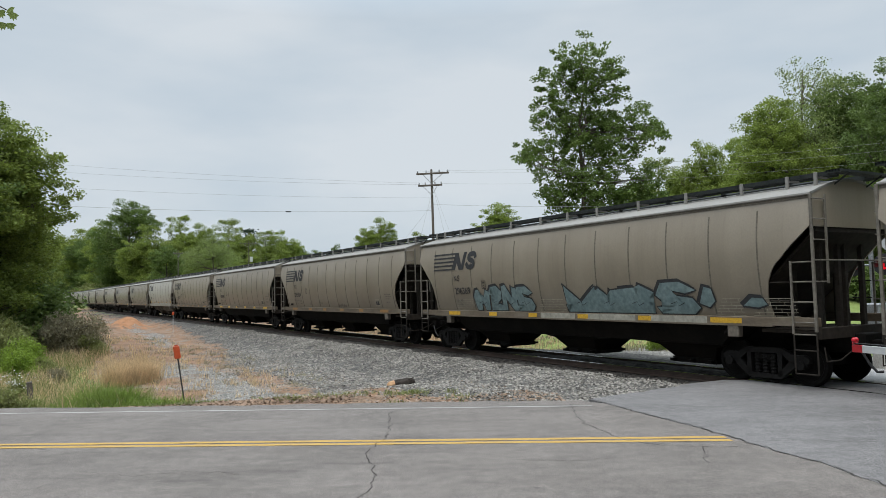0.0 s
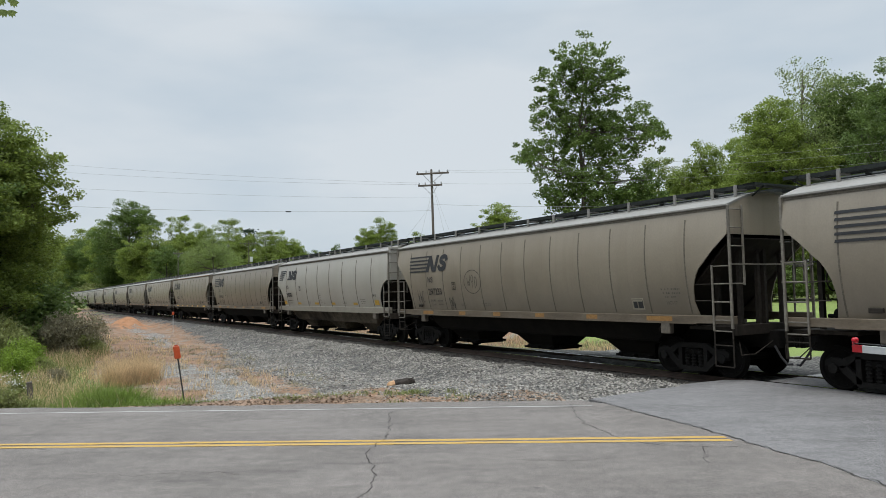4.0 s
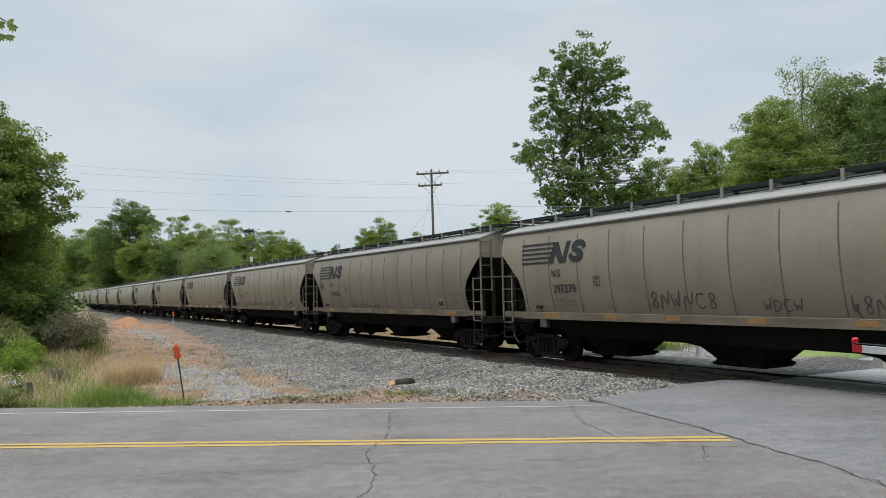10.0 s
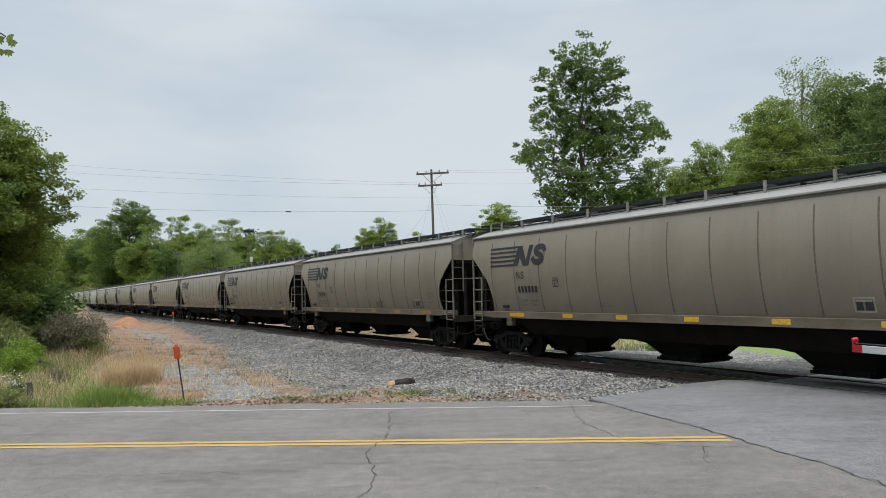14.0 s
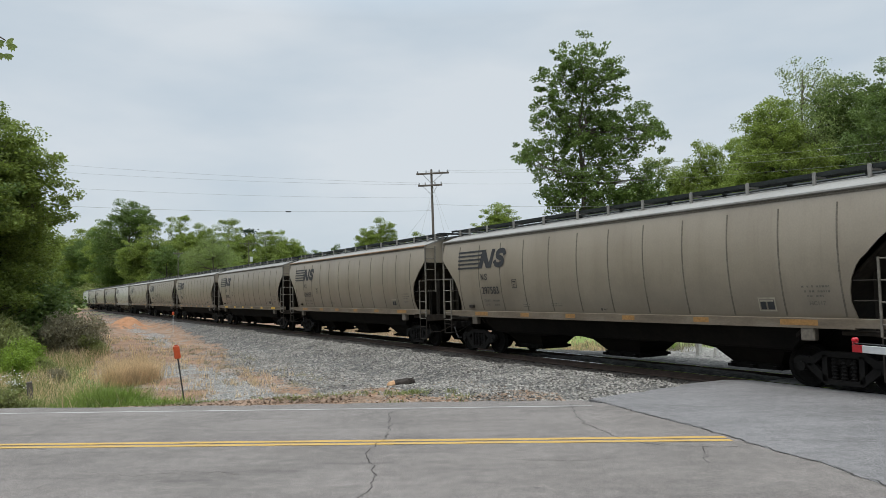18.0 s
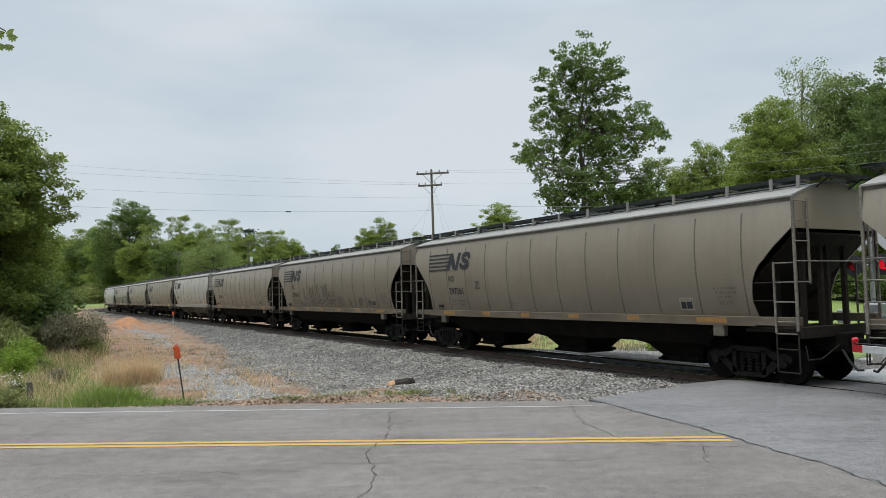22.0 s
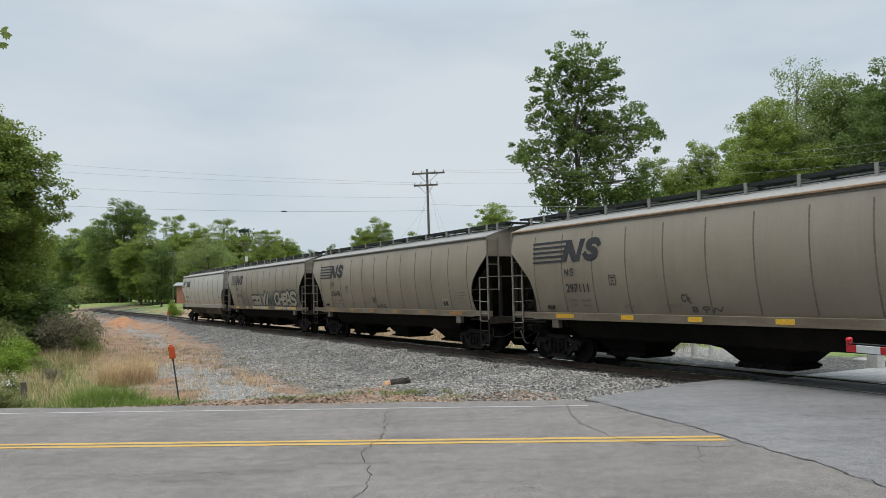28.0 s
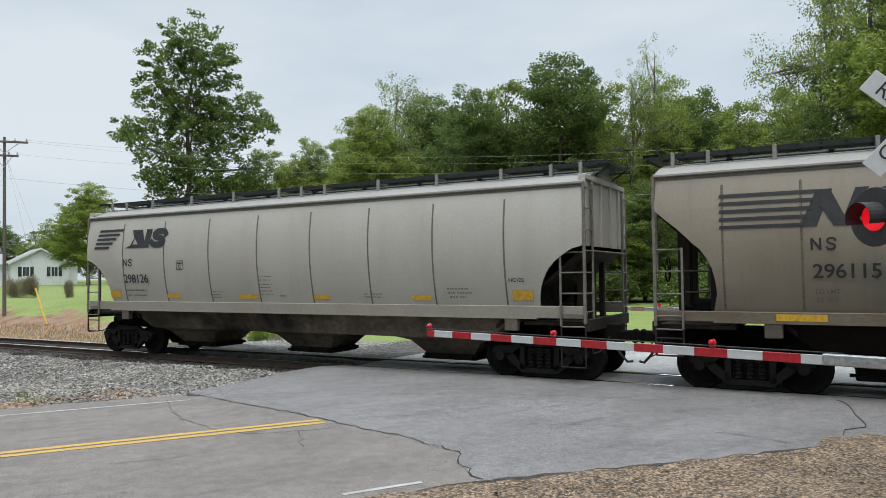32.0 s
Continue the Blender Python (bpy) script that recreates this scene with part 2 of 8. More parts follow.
def asphalt_material(name, dark, light, spec_amount, darkening):
    """Asphalt: broad worn patches, wheel-track stains along the road, coarse grit and pale stone specks."""
    m = material(name, dark, light, scale=0.45, rough=0.92, fine=60, bump=0.5, space="World", contrast=0.3, grain=0.2)
    n, l = m.node_tree.nodes, m.node_tree.links
    b = n["Principled BSDF"]
    last = b.inputs["Base Color"].links[0].from_socket
    geo = n.new("ShaderNodeNewGeometry")
    for scale, stretch, lo, hi, a, c in ((0.8, (0.6, 1, 1), 0.36, 0.6, 0.86, 1.05), (3.2, (0.25, 1.0, 1.0), 0.30, 0.42, 0.80, 1.0), (1.6, (0.12, 1.0, 1.0), 0.38, 0.66, 1 - darkening, 1 + darkening * 0.6), (5.0, (1, 1, 1), 0.35, 0.65, 0.88, 1.10), (22.0, (1, 1, 1), 0.32, 0.68, 0.86, 1.14), (55.0, (1, 1, 1), 0.32, 0.68, 0.62, 1.42), (130.0, (1, 1, 1), 0.3, 0.7, 0.6, 1.4)):
        mp = n.new("ShaderNodeMapping")
        mp.inputs["Scale"].default_value = stretch
        t = n.new("ShaderNodeTexNoise")
        t.inputs["Scale"].default_value, t.inputs["Detail"].default_value = scale, 4.0
        r = n.new("ShaderNodeMapRange")
        r.inputs["From Min"].default_value, r.inputs["From Max"].default_value = lo, hi
        r.inputs["To Min"].default_value, r.inputs["To Max"].default_value = a, c
        x = n.new("ShaderNodeMix")
        x.data_type, x.blend_type = "RGBA", "MULTIPLY"
        x.inputs[0].default_value = 1.0
        l.new(geo.outputs["Position"], mp.inputs[0])
        l.new(mp.outputs[0], t.inputs["Vector"])
        l.new(t.outputs["Fac"], r.inputs["Value"])
        l.new(last, x.inputs[6])
        l.new(r.outputs[0], x.inputs[7])
        last = x.outputs[2]
    v = n.new("ShaderNodeTexVoronoi")
    v.inputs["Scale"].default_value = 38.0
    l.new(geo.outputs["Position"], v.inputs["Vector"])
    r = n.new("ShaderNodeMapRange")
    r.inputs["From Min"].default_value, r.inputs["From Max"].default_value = 0.22, 0.12
    r.inputs["To Max"].default_value = spec_amount
    l.new(v.outputs["Distance"], r.inputs["Value"])
    x = n.new("ShaderNodeMix")
    x.data_type = "RGBA"
    l.new(r.outputs[0], x.inputs[0])
    l.new(last, x.inputs[6])
    x.inputs[7].default_value = rgb([c * 1.7 for c in light])
    last = x.outputs[2]
    for scale, size, amount in ((1.9, 0.05, 0.7), (4.6, 0.045, 0.6)):       # dropped oil and scuff spots
        v = n.new("ShaderNodeTexVoronoi")
        v.inputs["Scale"].default_value = scale
        mp = n.new("ShaderNodeMapping")
        mp.inputs["Scale"].default_value = (0.45, 1, 1)
        l.new(geo.outputs["Position"], mp.inputs[0])
        l.new(mp.outputs[0], v.inputs["Vector"])
        r = n.new("ShaderNodeMapRange")
        r.inputs["From Min"].default_value, r.inputs["From Max"].default_value = size, size * 0.4
        r.inputs["To Max"].default_value = amount
        l.new(v.outputs["Distance"], r.inputs["Value"])
        x = n.new("ShaderNodeMix")
        x.data_type = "RGBA"
        l.new(r.outputs[0], x.inputs[0])
        l.new(last, x.inputs[6])
        x.inputs[7].default_value = rgb([c * 0.4 for c in dark])
        last = x.outputs[2]
    l.new(last, b.inputs["Base Color"])
    return m


M["asphalt"] = asphalt_material("worn_grey_asphalt", (0.1215, 0.1075, 0.098), (0.165, 0.1475, 0.1355), 0.45, 0.03)
M["asphalt_new"] = asphalt_material("smooth_grey_asphalt", (0.130, 0.124, 0.1235), (0.165, 0.158, 0.157), 0.25, 0.03)
# street asphalt paled to hold the sky's reflection in its colour
M["asphalt_pale"] = asphalt_material("sky_glare_street", (0.27, 0.265, 0.258), (0.33, 0.325, 0.318), 0.2, 0.03)
M["paint_yellow"] = material("road_paint_yellow", (0.43, 0.265, 0.055), (0.33, 0.21, 0.06), 3.0, 0.7, fine=40, space="World")
M["paint_white"] = material("road_paint_white", (0.40, 0.39, 0.37), (0.22, 0.215, 0.205), 2.5, 0.7, fine=30, space="World")
M["crack"] = material("open_crack_dirt", (0.020, 0.018, 0.016), (0.04, 0.036, 0.032), 9.0, 0.95, fine=30)
M["stone"] = material("grey_ballast_stone", (0.27, 0.275, 0.28), (0.40, 0.40, 0.395), 7.0, 0.85, fine=30, space="World", bump=0.2)
M["bark"] = material("brown_bark", (0.06, 0.048, 0.038), (0.12, 0.10, 0.08), 5.0, 0.9, fine=24, stretch=(1, 1, 0.3), bump=0.6)
M["leaf"] = leaf_material("fresh_green_leaves", (0.145, 0.198, 0.038), (0.232, 0.288, 0.060))
M["leaf_dark"] = leaf_material("deep_green_leaves", (0.088, 0.138, 0.034), (0.142, 0.198, 0.050))
M["leaf_light"] = leaf_material("yellow_green_leaves", (0.17, 0.225, 0.07), (0.25, 0.31, 0.10))
M["leaf_pine"] = leaf_material("dark_pine_needles", (0.018, 0.04, 0.02), (0.03, 0.06, 0.03), 0.1)
M["twiggy"] = leaf_material("grey_brown_dead_leaves", (0.19, 0.175, 0.105), (0.29, 0.255, 0.165), 0.4)
M["olive"] = leaf_material("olive_weed_leaves", (0.145, 0.175, 0.052), (0.245, 0.255, 0.095))
M["grass"] = leaf_material("green_grass_blades", (0.14, 0.205, 0.038), (0.22, 0.29, 0.065))
M["weed"] = leaf_material("bright_green_weeds", (0.15, 0.235, 0.03), (0.25, 0.345, 0.05))
M["straw"] = leaf_material("dry_straw_grass", (0.48, 0.345, 0.195), (0.64, 0.485, 0.295))
M["pole"] = material("weathered_pole_wood", (0.075, 0.062, 0.052), (0.13, 0.11, 0.092), 3.0, 0.9, fine=30, stretch=(1, 1, 0.15))
M["wire"] = material("grey_cable", (0.22, 0.23, 0.22), (0.28, 0.29, 0.28), 3.0, 0.6)
M["gate_white"] = material("reflective_white_sheet", (0.45, 0.455, 0.46), (0.49, 0.495, 0.50), 4.0, 0.4, fine=20, grain=0.05)
M["gate_red"] = material("reflective_red_sheet", (0.30, 0.010, 0.016), (0.38, 0.018, 0.025), 4.0, 0.4, fine=20)
M["gal"] = material("galvanised_steel", (0.30, 0.31, 0.32), (0.42, 0.43, 0.44), 6.0, 0.45, 0.8, fine=30)
M["black"] = material("matt_black_paint", (0.015, 0.015, 0.016), (0.03, 0.03, 0.032), 4.0, 0.55)
M["orange"] = material("orange_marker_plastic", (0.42, 0.055, 0.015), (0.50, 0.085, 0.025), 8.0, 0.5, spread=0.1)
M["house"] = material("white_siding", (0.55, 0.57, 0.60), (0.62, 0.63, 0.65), 1.0, 0.6)
M["shingle"] = material("grey_shingles", (0.20, 0.20, 0.20), (0.30, 0.30, 0.30), 3.0, 0.9)
M["glass"] = material("dark_window_glass", (0.04, 0.05, 0.06), (0.07, 0.08, 0.09), 1.0, 0.1)
M["brick"] = material("red_brown_brick", (0.22, 0.10, 0.07), (0.32, 0.16, 0.11), 3.0, 0.9, fine=20)
M["teal"] = material("teal_spray_paint", (0.105, 0.155, 0.16), (0.15, 0.20, 0.20), 2.0, 0.6, fine=8)
M["chalk_thin"] = material("thin_pale_spray", (0.20, 0.19, 0.16), (0.29, 0.275, 0.23), 2.0, 0.6, fine=8)
M["chalk"] = material("pale_spray_paint", (0.27, 0.245, 0.19), (0.34, 0.315, 0.255), 0.7, 0.6, fine=8)


def glow(name, colour, strength):
    m = bpy.data.materials.new(name)
    m.use_nodes = True
    b = m.node_tree.nodes["Principled BSDF"]
    b.inputs["Base Color"].default_value = rgb(colour)
    b.inputs["Emission Color"].default_value = rgb(colour)
    b.inputs["Emission Strength"].default_value = strength
    b.inputs["Roughness"].default_value = 0.2
    return m


M["red_lamp"] = glow("lit_red_lens", (0.75, 0.01, 0.02), 0.6)
M["red_dull"] = material("red_lens", (0.40, 0.01, 0.02), (0.5, 0.02, 0.03), 4.0, 0.15)


# ---- building helpers ----
class Geo:
    """Vertices and faces of one mesh."""

    def __init__(self):
        self.v, self.f = [], []

    def add(self, verts, faces):
        k = len(self.v)
        self.v += [tuple(p) for p in verts]
        self.f += [tuple(i + k for i in q) for q in faces]
        return self

    def box(self, x0, x1, y0, y1, z0, z1, c=0.0):
        if c <= 0:
            p = [(x, y, z) for z in (z0, z1) for y in (y0, y1) for x in (x0, x1)]
            return self.add(p, [(0, 2, 3, 1), (4, 5, 7, 6), (0, 1, 5, 4), (2, 6, 7, 3), (0, 4, 6, 2), (1, 3, 7, 5)])
        lo, hi, vs, at = (x0, y0, z0), (x1, y1, z1), [], {}
        for sx in (0, 1):
            for sy in (0, 1):
                for sz in (0, 1):
                    s = (sx, sy, sz)
                    for ax in range(3):      # the vertex that lies on the face across axis ax
                        p = []
                        for k in range(3):
                            full = hi[k] if s[k] else lo[k]
                            p.append(full if k == ax else full + (-c if s[k] else c))
                        at[s, ax] = len(vs)
                        vs.append(tuple(p))
        fs = []
        for ax in range(3):
            a, b = (ax + 1) % 3, (ax + 2) % 3
            for side in (0, 1):
                ring = []
                for u, w in ((0, 0), (1, 0), (1, 1), (0, 1)):
                    s = [0, 0, 0]
                    s[ax], s[a], s[b] = side, u, w
                    ring.append(at[tuple(s), ax])
                fs.append(tuple(ring if side else ring[::-1]))
            for u in (0, 1):
                for w in (0, 1):
                    s0, s1 = [0, 0, 0], [0, 0, 0]
                    s0[a], s0[b], s1[a], s1[b], s1[ax] = u, w, u, w, 1
                    q = (at[tuple(s0), a], at[tuple(s1), a], at[tuple(s1), b], at[tuple(s0), b])
                    fs.append(q if u != w else q[::-1])
        for s in [(i, j, k) for i in (0, 1) for j in (0, 1) for k in (0, 1)]:
            q = (at[s, 0], at[s, 1], at[s, 2])
            fs.append(q if sum(s) % 2 else q[::-1])
        return self.add(vs, fs)

    def prism(self, outline, axis, a, b):
        """A polygon pulled along an axis; the outline holds the two other coordinates in x, y, z order."""
        def put(p, k):
            p = list(p)
            p.insert(axis, k)
            return p
        n = len(outline)
        vs = [put(p, a) for p in outline] + [put(p, b) for p in outline]
        return self.add(vs, [tuple(range(n))[::-1], tuple(range(n, 2 * n))] + [(i, (i + 1) % n, n + (i + 1) % n, n + i) for i in range(n)])

    def tube(self, p, q, r, r2=None, n=8, caps=True):
        p, q = Vector(p), Vector(q)
        d = (q - p).normalized()
        u = d.orthogonal().normalized()
        w = d.cross(u)
        r2 = r if r2 is None else r2
        vs = [c + (u * math.cos(2 * math.pi * i / n) + w * math.sin(2 * math.pi * i / n)) * k for c, k in ((p, r), (q, r2)) for i in range(n)]
        fs = [(i, (i + 1) % n, n + (i + 1) % n, n + i) for i in range(n)]
        if caps:
            fs += [tuple(range(n))[::-1], tuple(range(n, 2 * n))]
        return self.add(vs, fs)

    def lathe(self, profile, axis_from, axis_dir, n=24):
        """Rings (distance along the axis, radius) turned about the axis."""
        o, d = Vector(axis_from), Vector(axis_dir).normalized()
        u = d.orthogonal().normalized()
        w = d.cross(u)
        vs = [o + d * a + (u * math.cos(2 * math.pi * i / n) + w * math.sin(2 * math.pi * i / n)) * r for a, r in profile for i in range(n)]
        fs = [(k * n + i, k * n + (i + 1) % n, (k + 1) * n + (i + 1) % n, (k + 1) * n + i) for k in range(len(profile) - 1) for i in range(n)]
        fs += [tuple(range(n))[::-1], tuple(range((len(profile) - 1) * n, len(profile) * n))]
        return self.add(vs, fs)

    def path(self, pts, r, n=6):
        for a, b in zip(pts, pts[1:]):
            self.tube(a, b, r, n=n)
        return self

    def rope(self, pts, r, n=5):
        """One unbroken round line through the points."""
        k0 = len(self.v)
        for i, p in enumerate(pts):
            d = (Vector(pts[min(i + 1, len(pts) - 1)]) - Vector(pts[max(i - 1, 0)])).normalized()
            u = d.cross(Vector((0.0, 0.0, 1.0)))
            u = u.normalized() if u.length > 1e-3 else Vector((1.0, 0.0, 0.0))
            w = d.cross(u)
            self.v += [tuple(Vector(p) + (u * math.cos(6.2832 * j / n) + w * math.sin(6.2832 * j / n)) * r) for j in range(n)]
            if i:
                a = k0 + (i - 1) * n
                self.f += [(a + j, a + (j + 1) % n, a + n + (j + 1) % n, a + n + j) for j in range(n)]
        return self

    def mesh(self, name, mats, smooth=False):
        me = bpy.data.meshes.new(name)
        me.from_pydata(self.v, [], self.f)
        for m in mats if isinstance(mats, (list, tuple)) else [mats]:
            me.materials.append(m)
        if smooth:
            me.polygons.foreach_set("use_smooth", [True] * len(me.polygons))
            me.set_sharp_from_angle(angle=radians(40))
        me.update()
        return me


def part(name, geo, mat, parent=None, label="", smooth=False, at=None):
    """One mesh object, under a thing or a part."""
    me = geo if isinstance(geo, bpy.types.Mesh) else geo.mesh(name, mat, smooth)
    ob = new(name, me)
    if parent:
        ob.parent = parent
    if at is not None:
        ob.matrix_basis = at
    return tagged(ob, label)


def thing(name, label, category, at=None, group=""):
    ob = new(name)
    ob.empty_display_size = 0.2
    if at is not None:
        ob.matrix_basis = at
    return tagged(ob, label, category, group)


def polar(az, d):
    """A place on the plan: degrees to the left of +y, and metres, from the spot where the tripod stands."""
    return -math.sin(radians(az)) * d, math.cos(radians(az)) * d


# ---- the plan: the track ----
HEAD = 30.37                                  # its heading away, degrees to the left of +y
C0 = Vector((0.473, 29.843))                  # its centre line at s = 0
DIR = Vector((-math.sin(radians(HEAD)), math.cos(radians(HEAD))))
NOR = Vector((math.cos(radians(HEAD)), math.sin(radians(HEAD))))
STRAIGHT, CURVE = 187.0, 0.0064


def track(s):
    """The centre line: x, y, heading (radians left of +y). Straight, then a curve to the left."""
    th = radians(HEAD)
    if s <= STRAIGHT:
        p = C0 + DIR * s
        return p.x, p.y, th
    p, ds = C0 + DIR * STRAIGHT, s - STRAIGHT
    n = max(2, int(ds / 3))
    h, x, y = ds / n, p.x, p.y
    for j in range(n):
        th += CURVE * min(1.0, (j + 0.5) * h / 40) * h
        x, y = x - math.sin(th) * h, y + math.cos(th) * h
    return x, y, th


def track_point(s, c, z):
    """A place by its way along the track, its distance to the far side of the centre line, and its height."""
    x, y, th = track(s)
    return Vector((x + math.cos(th) * c, y + math.sin(th) * c, z))


def along(x, y):
    """s and c of a place on the plan, by the straight part of the track."""
    p = Vector((x, y)) - C0
    return p.dot(DIR), p.dot(NOR)


def smooth_step(a, b, v):
    t = min(1.0, max(0.0, (v - a) / (b - a)))
    return t * t * (3 - 2 * t)


# road across the front: centre line y = 10.735 - 0.055 x
def road_v(x, y):
    """Distance beyond the road's yellow centre line."""
    return (y - 10.735 + 0.055 * x) / 1.0015


CROSS_S = (-28.0, -9.5)                        # stretch of the track under the crossing's asphalt


def ground_z(x, y):
    """Height of the natural ground."""
    s, c = along(x, y)
    v = road_v(x, y)
    z = -0.55
    # ballast bed
    bed = -0.20 - 0.50 * smooth_step(1.9, 4.6, abs(c))
    if c < 0:
        z = bed
        z += 0.25 * smooth_step(-6.0, -11.0, c) * smooth_step(0, 40, s) * 2.0       # dirt bank on the left
    else:
        z = bed + 1.6 * smooth_step(4.5, 14, c) + 0.02 * max(0, c - 14)
        if s < 2:
            k = smooth_step(2, -8, s)
            z = z * (1 - k) + (-0.05 + 0.01 * max(0, c - 3)) * k
    mx, my = x + 30.4, y - 69.7                      # a heap of orange dirt beside the track
    z += 1.1 * math.exp(-(mx * mx / 2.0 + my * my / 3.2)) + 0.14 * fbm(x, y, 0.9) * math.exp(-(mx * mx + my * my) / 9.0)
    # rise to the road
    k = 1 - smooth_step(3.7, 6.2, abs(v)) if v > 0 else 1.0
    if v > 0 and s < -6:
        k = max(k, smooth_step(-6, -10, s))
    if c < -2.2:
        z = z * (1 - k) - 0.06 * k
    if v < -3.6:
        z += 0.05 * smooth_step(-3.2, -3.6, v) + 0.07 * smooth_step(-5.0, -6.5, v)
    return z


# ---- ground: one sheet out to the horizon ----
def axis_steps(lo, hi, step, far):
    a = [lo + step * i for i in range(int((hi - lo) / step) + 1)]
    k, p, q = step * 1.6, a[0], a[-1]
    left, right = [], []
    while p > -far:
        p -= k
        left.append(p)
        q += k
        right.append(q)
        k *= 1.25
    return left[::-1] + a + right


def fbm(x, y, k):
    return noise.fractal(Vector((x * k, y * k, 3.7)), 0.9, 2.0, 4)


def surface_z(x, y):
    """The ground with its small humps."""
    return ground_z(x, y) + 0.05 * fbm(x, y, 0.9) * (1 if abs(road_v(x, y)) > 4 else 0.2)


def ballast_edge(s):
    """Width of the ballast on the road's side, along the track."""
    return 7.6 - 3.2 * smooth_step(4, 24, s) - 1.6 * smooth_step(24, 50, s)


def zones(x, y):
    """How much of the ground is ballast, bare dirt, leaf litter, bare soil and pale fine gravel; the rest is grass."""
    s, c = along(x, y)
    v = road_v(x, y)
    wob = fbm(x, y, 0.35) * 1.3
    near = c < 0
    edge = ballast_edge(s) + 0.6 * wob
    gravel = 1 - smooth_step(edge - 0.3, edge + 0.6, -c) if near else 1 - smooth_step(2.4, 3.4, c + wob * 0.3)
    if not near and s < -11:
        gravel = max(gravel, (1 - smooth_step(5.5, 7.5, c + wob)) * smooth_step(-11, -13, s))
    dirt, fine = 0.0, 0.0
    if near and v > 3.0:
        dirt = 1 - smooth_step(11.5, 14.5, -c + wob)
        fine = (1 - smooth_step(10.2, 11.6, -c + wob)) * (1 - smooth_step(4, 9, s + 2 * wob)) * smooth_step(8.3, 9.2, -c + 0.5 * wob)
        strip = abs(-c - 6.3 + 0.8 * wob - 2.0 * (1 - smooth_step(12, 40, s)))
        fine = max(fine, (1 - smooth_step(0.4, 1.1, strip)) * smooth_step(12, 22, s) * 0.7)
    if not near:
        dirt = smooth_step(2.6, 4, c) * (1 - smooth_step(8.5, 11.0, c + wob)) * smooth_step(0, 8, s)
        fine = smooth_step(1.5, 2.1, c) * (1 - smooth_step(5.2, 6.2, c + 0.5 * wob)) * (1 - smooth_step(4, 14, s))
    litter = 0.0
    if v > 0:
        litter = (1 - smooth_step(4.3, 5.3, v + 0.5 * wob)) * (1 - smooth_step(-2.5, 0.5, x + wob))
    elif v < -3.2:
        return 0.0, 0.0, 0.0, 1.0, 0.0, 0.0, 0.0
    # last value: dark band by the rails, stained stone plus painted train shadow
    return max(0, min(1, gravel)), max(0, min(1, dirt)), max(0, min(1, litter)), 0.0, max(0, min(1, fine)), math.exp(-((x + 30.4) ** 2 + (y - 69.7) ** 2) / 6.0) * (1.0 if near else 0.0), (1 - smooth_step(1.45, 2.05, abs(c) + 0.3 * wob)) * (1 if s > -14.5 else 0)


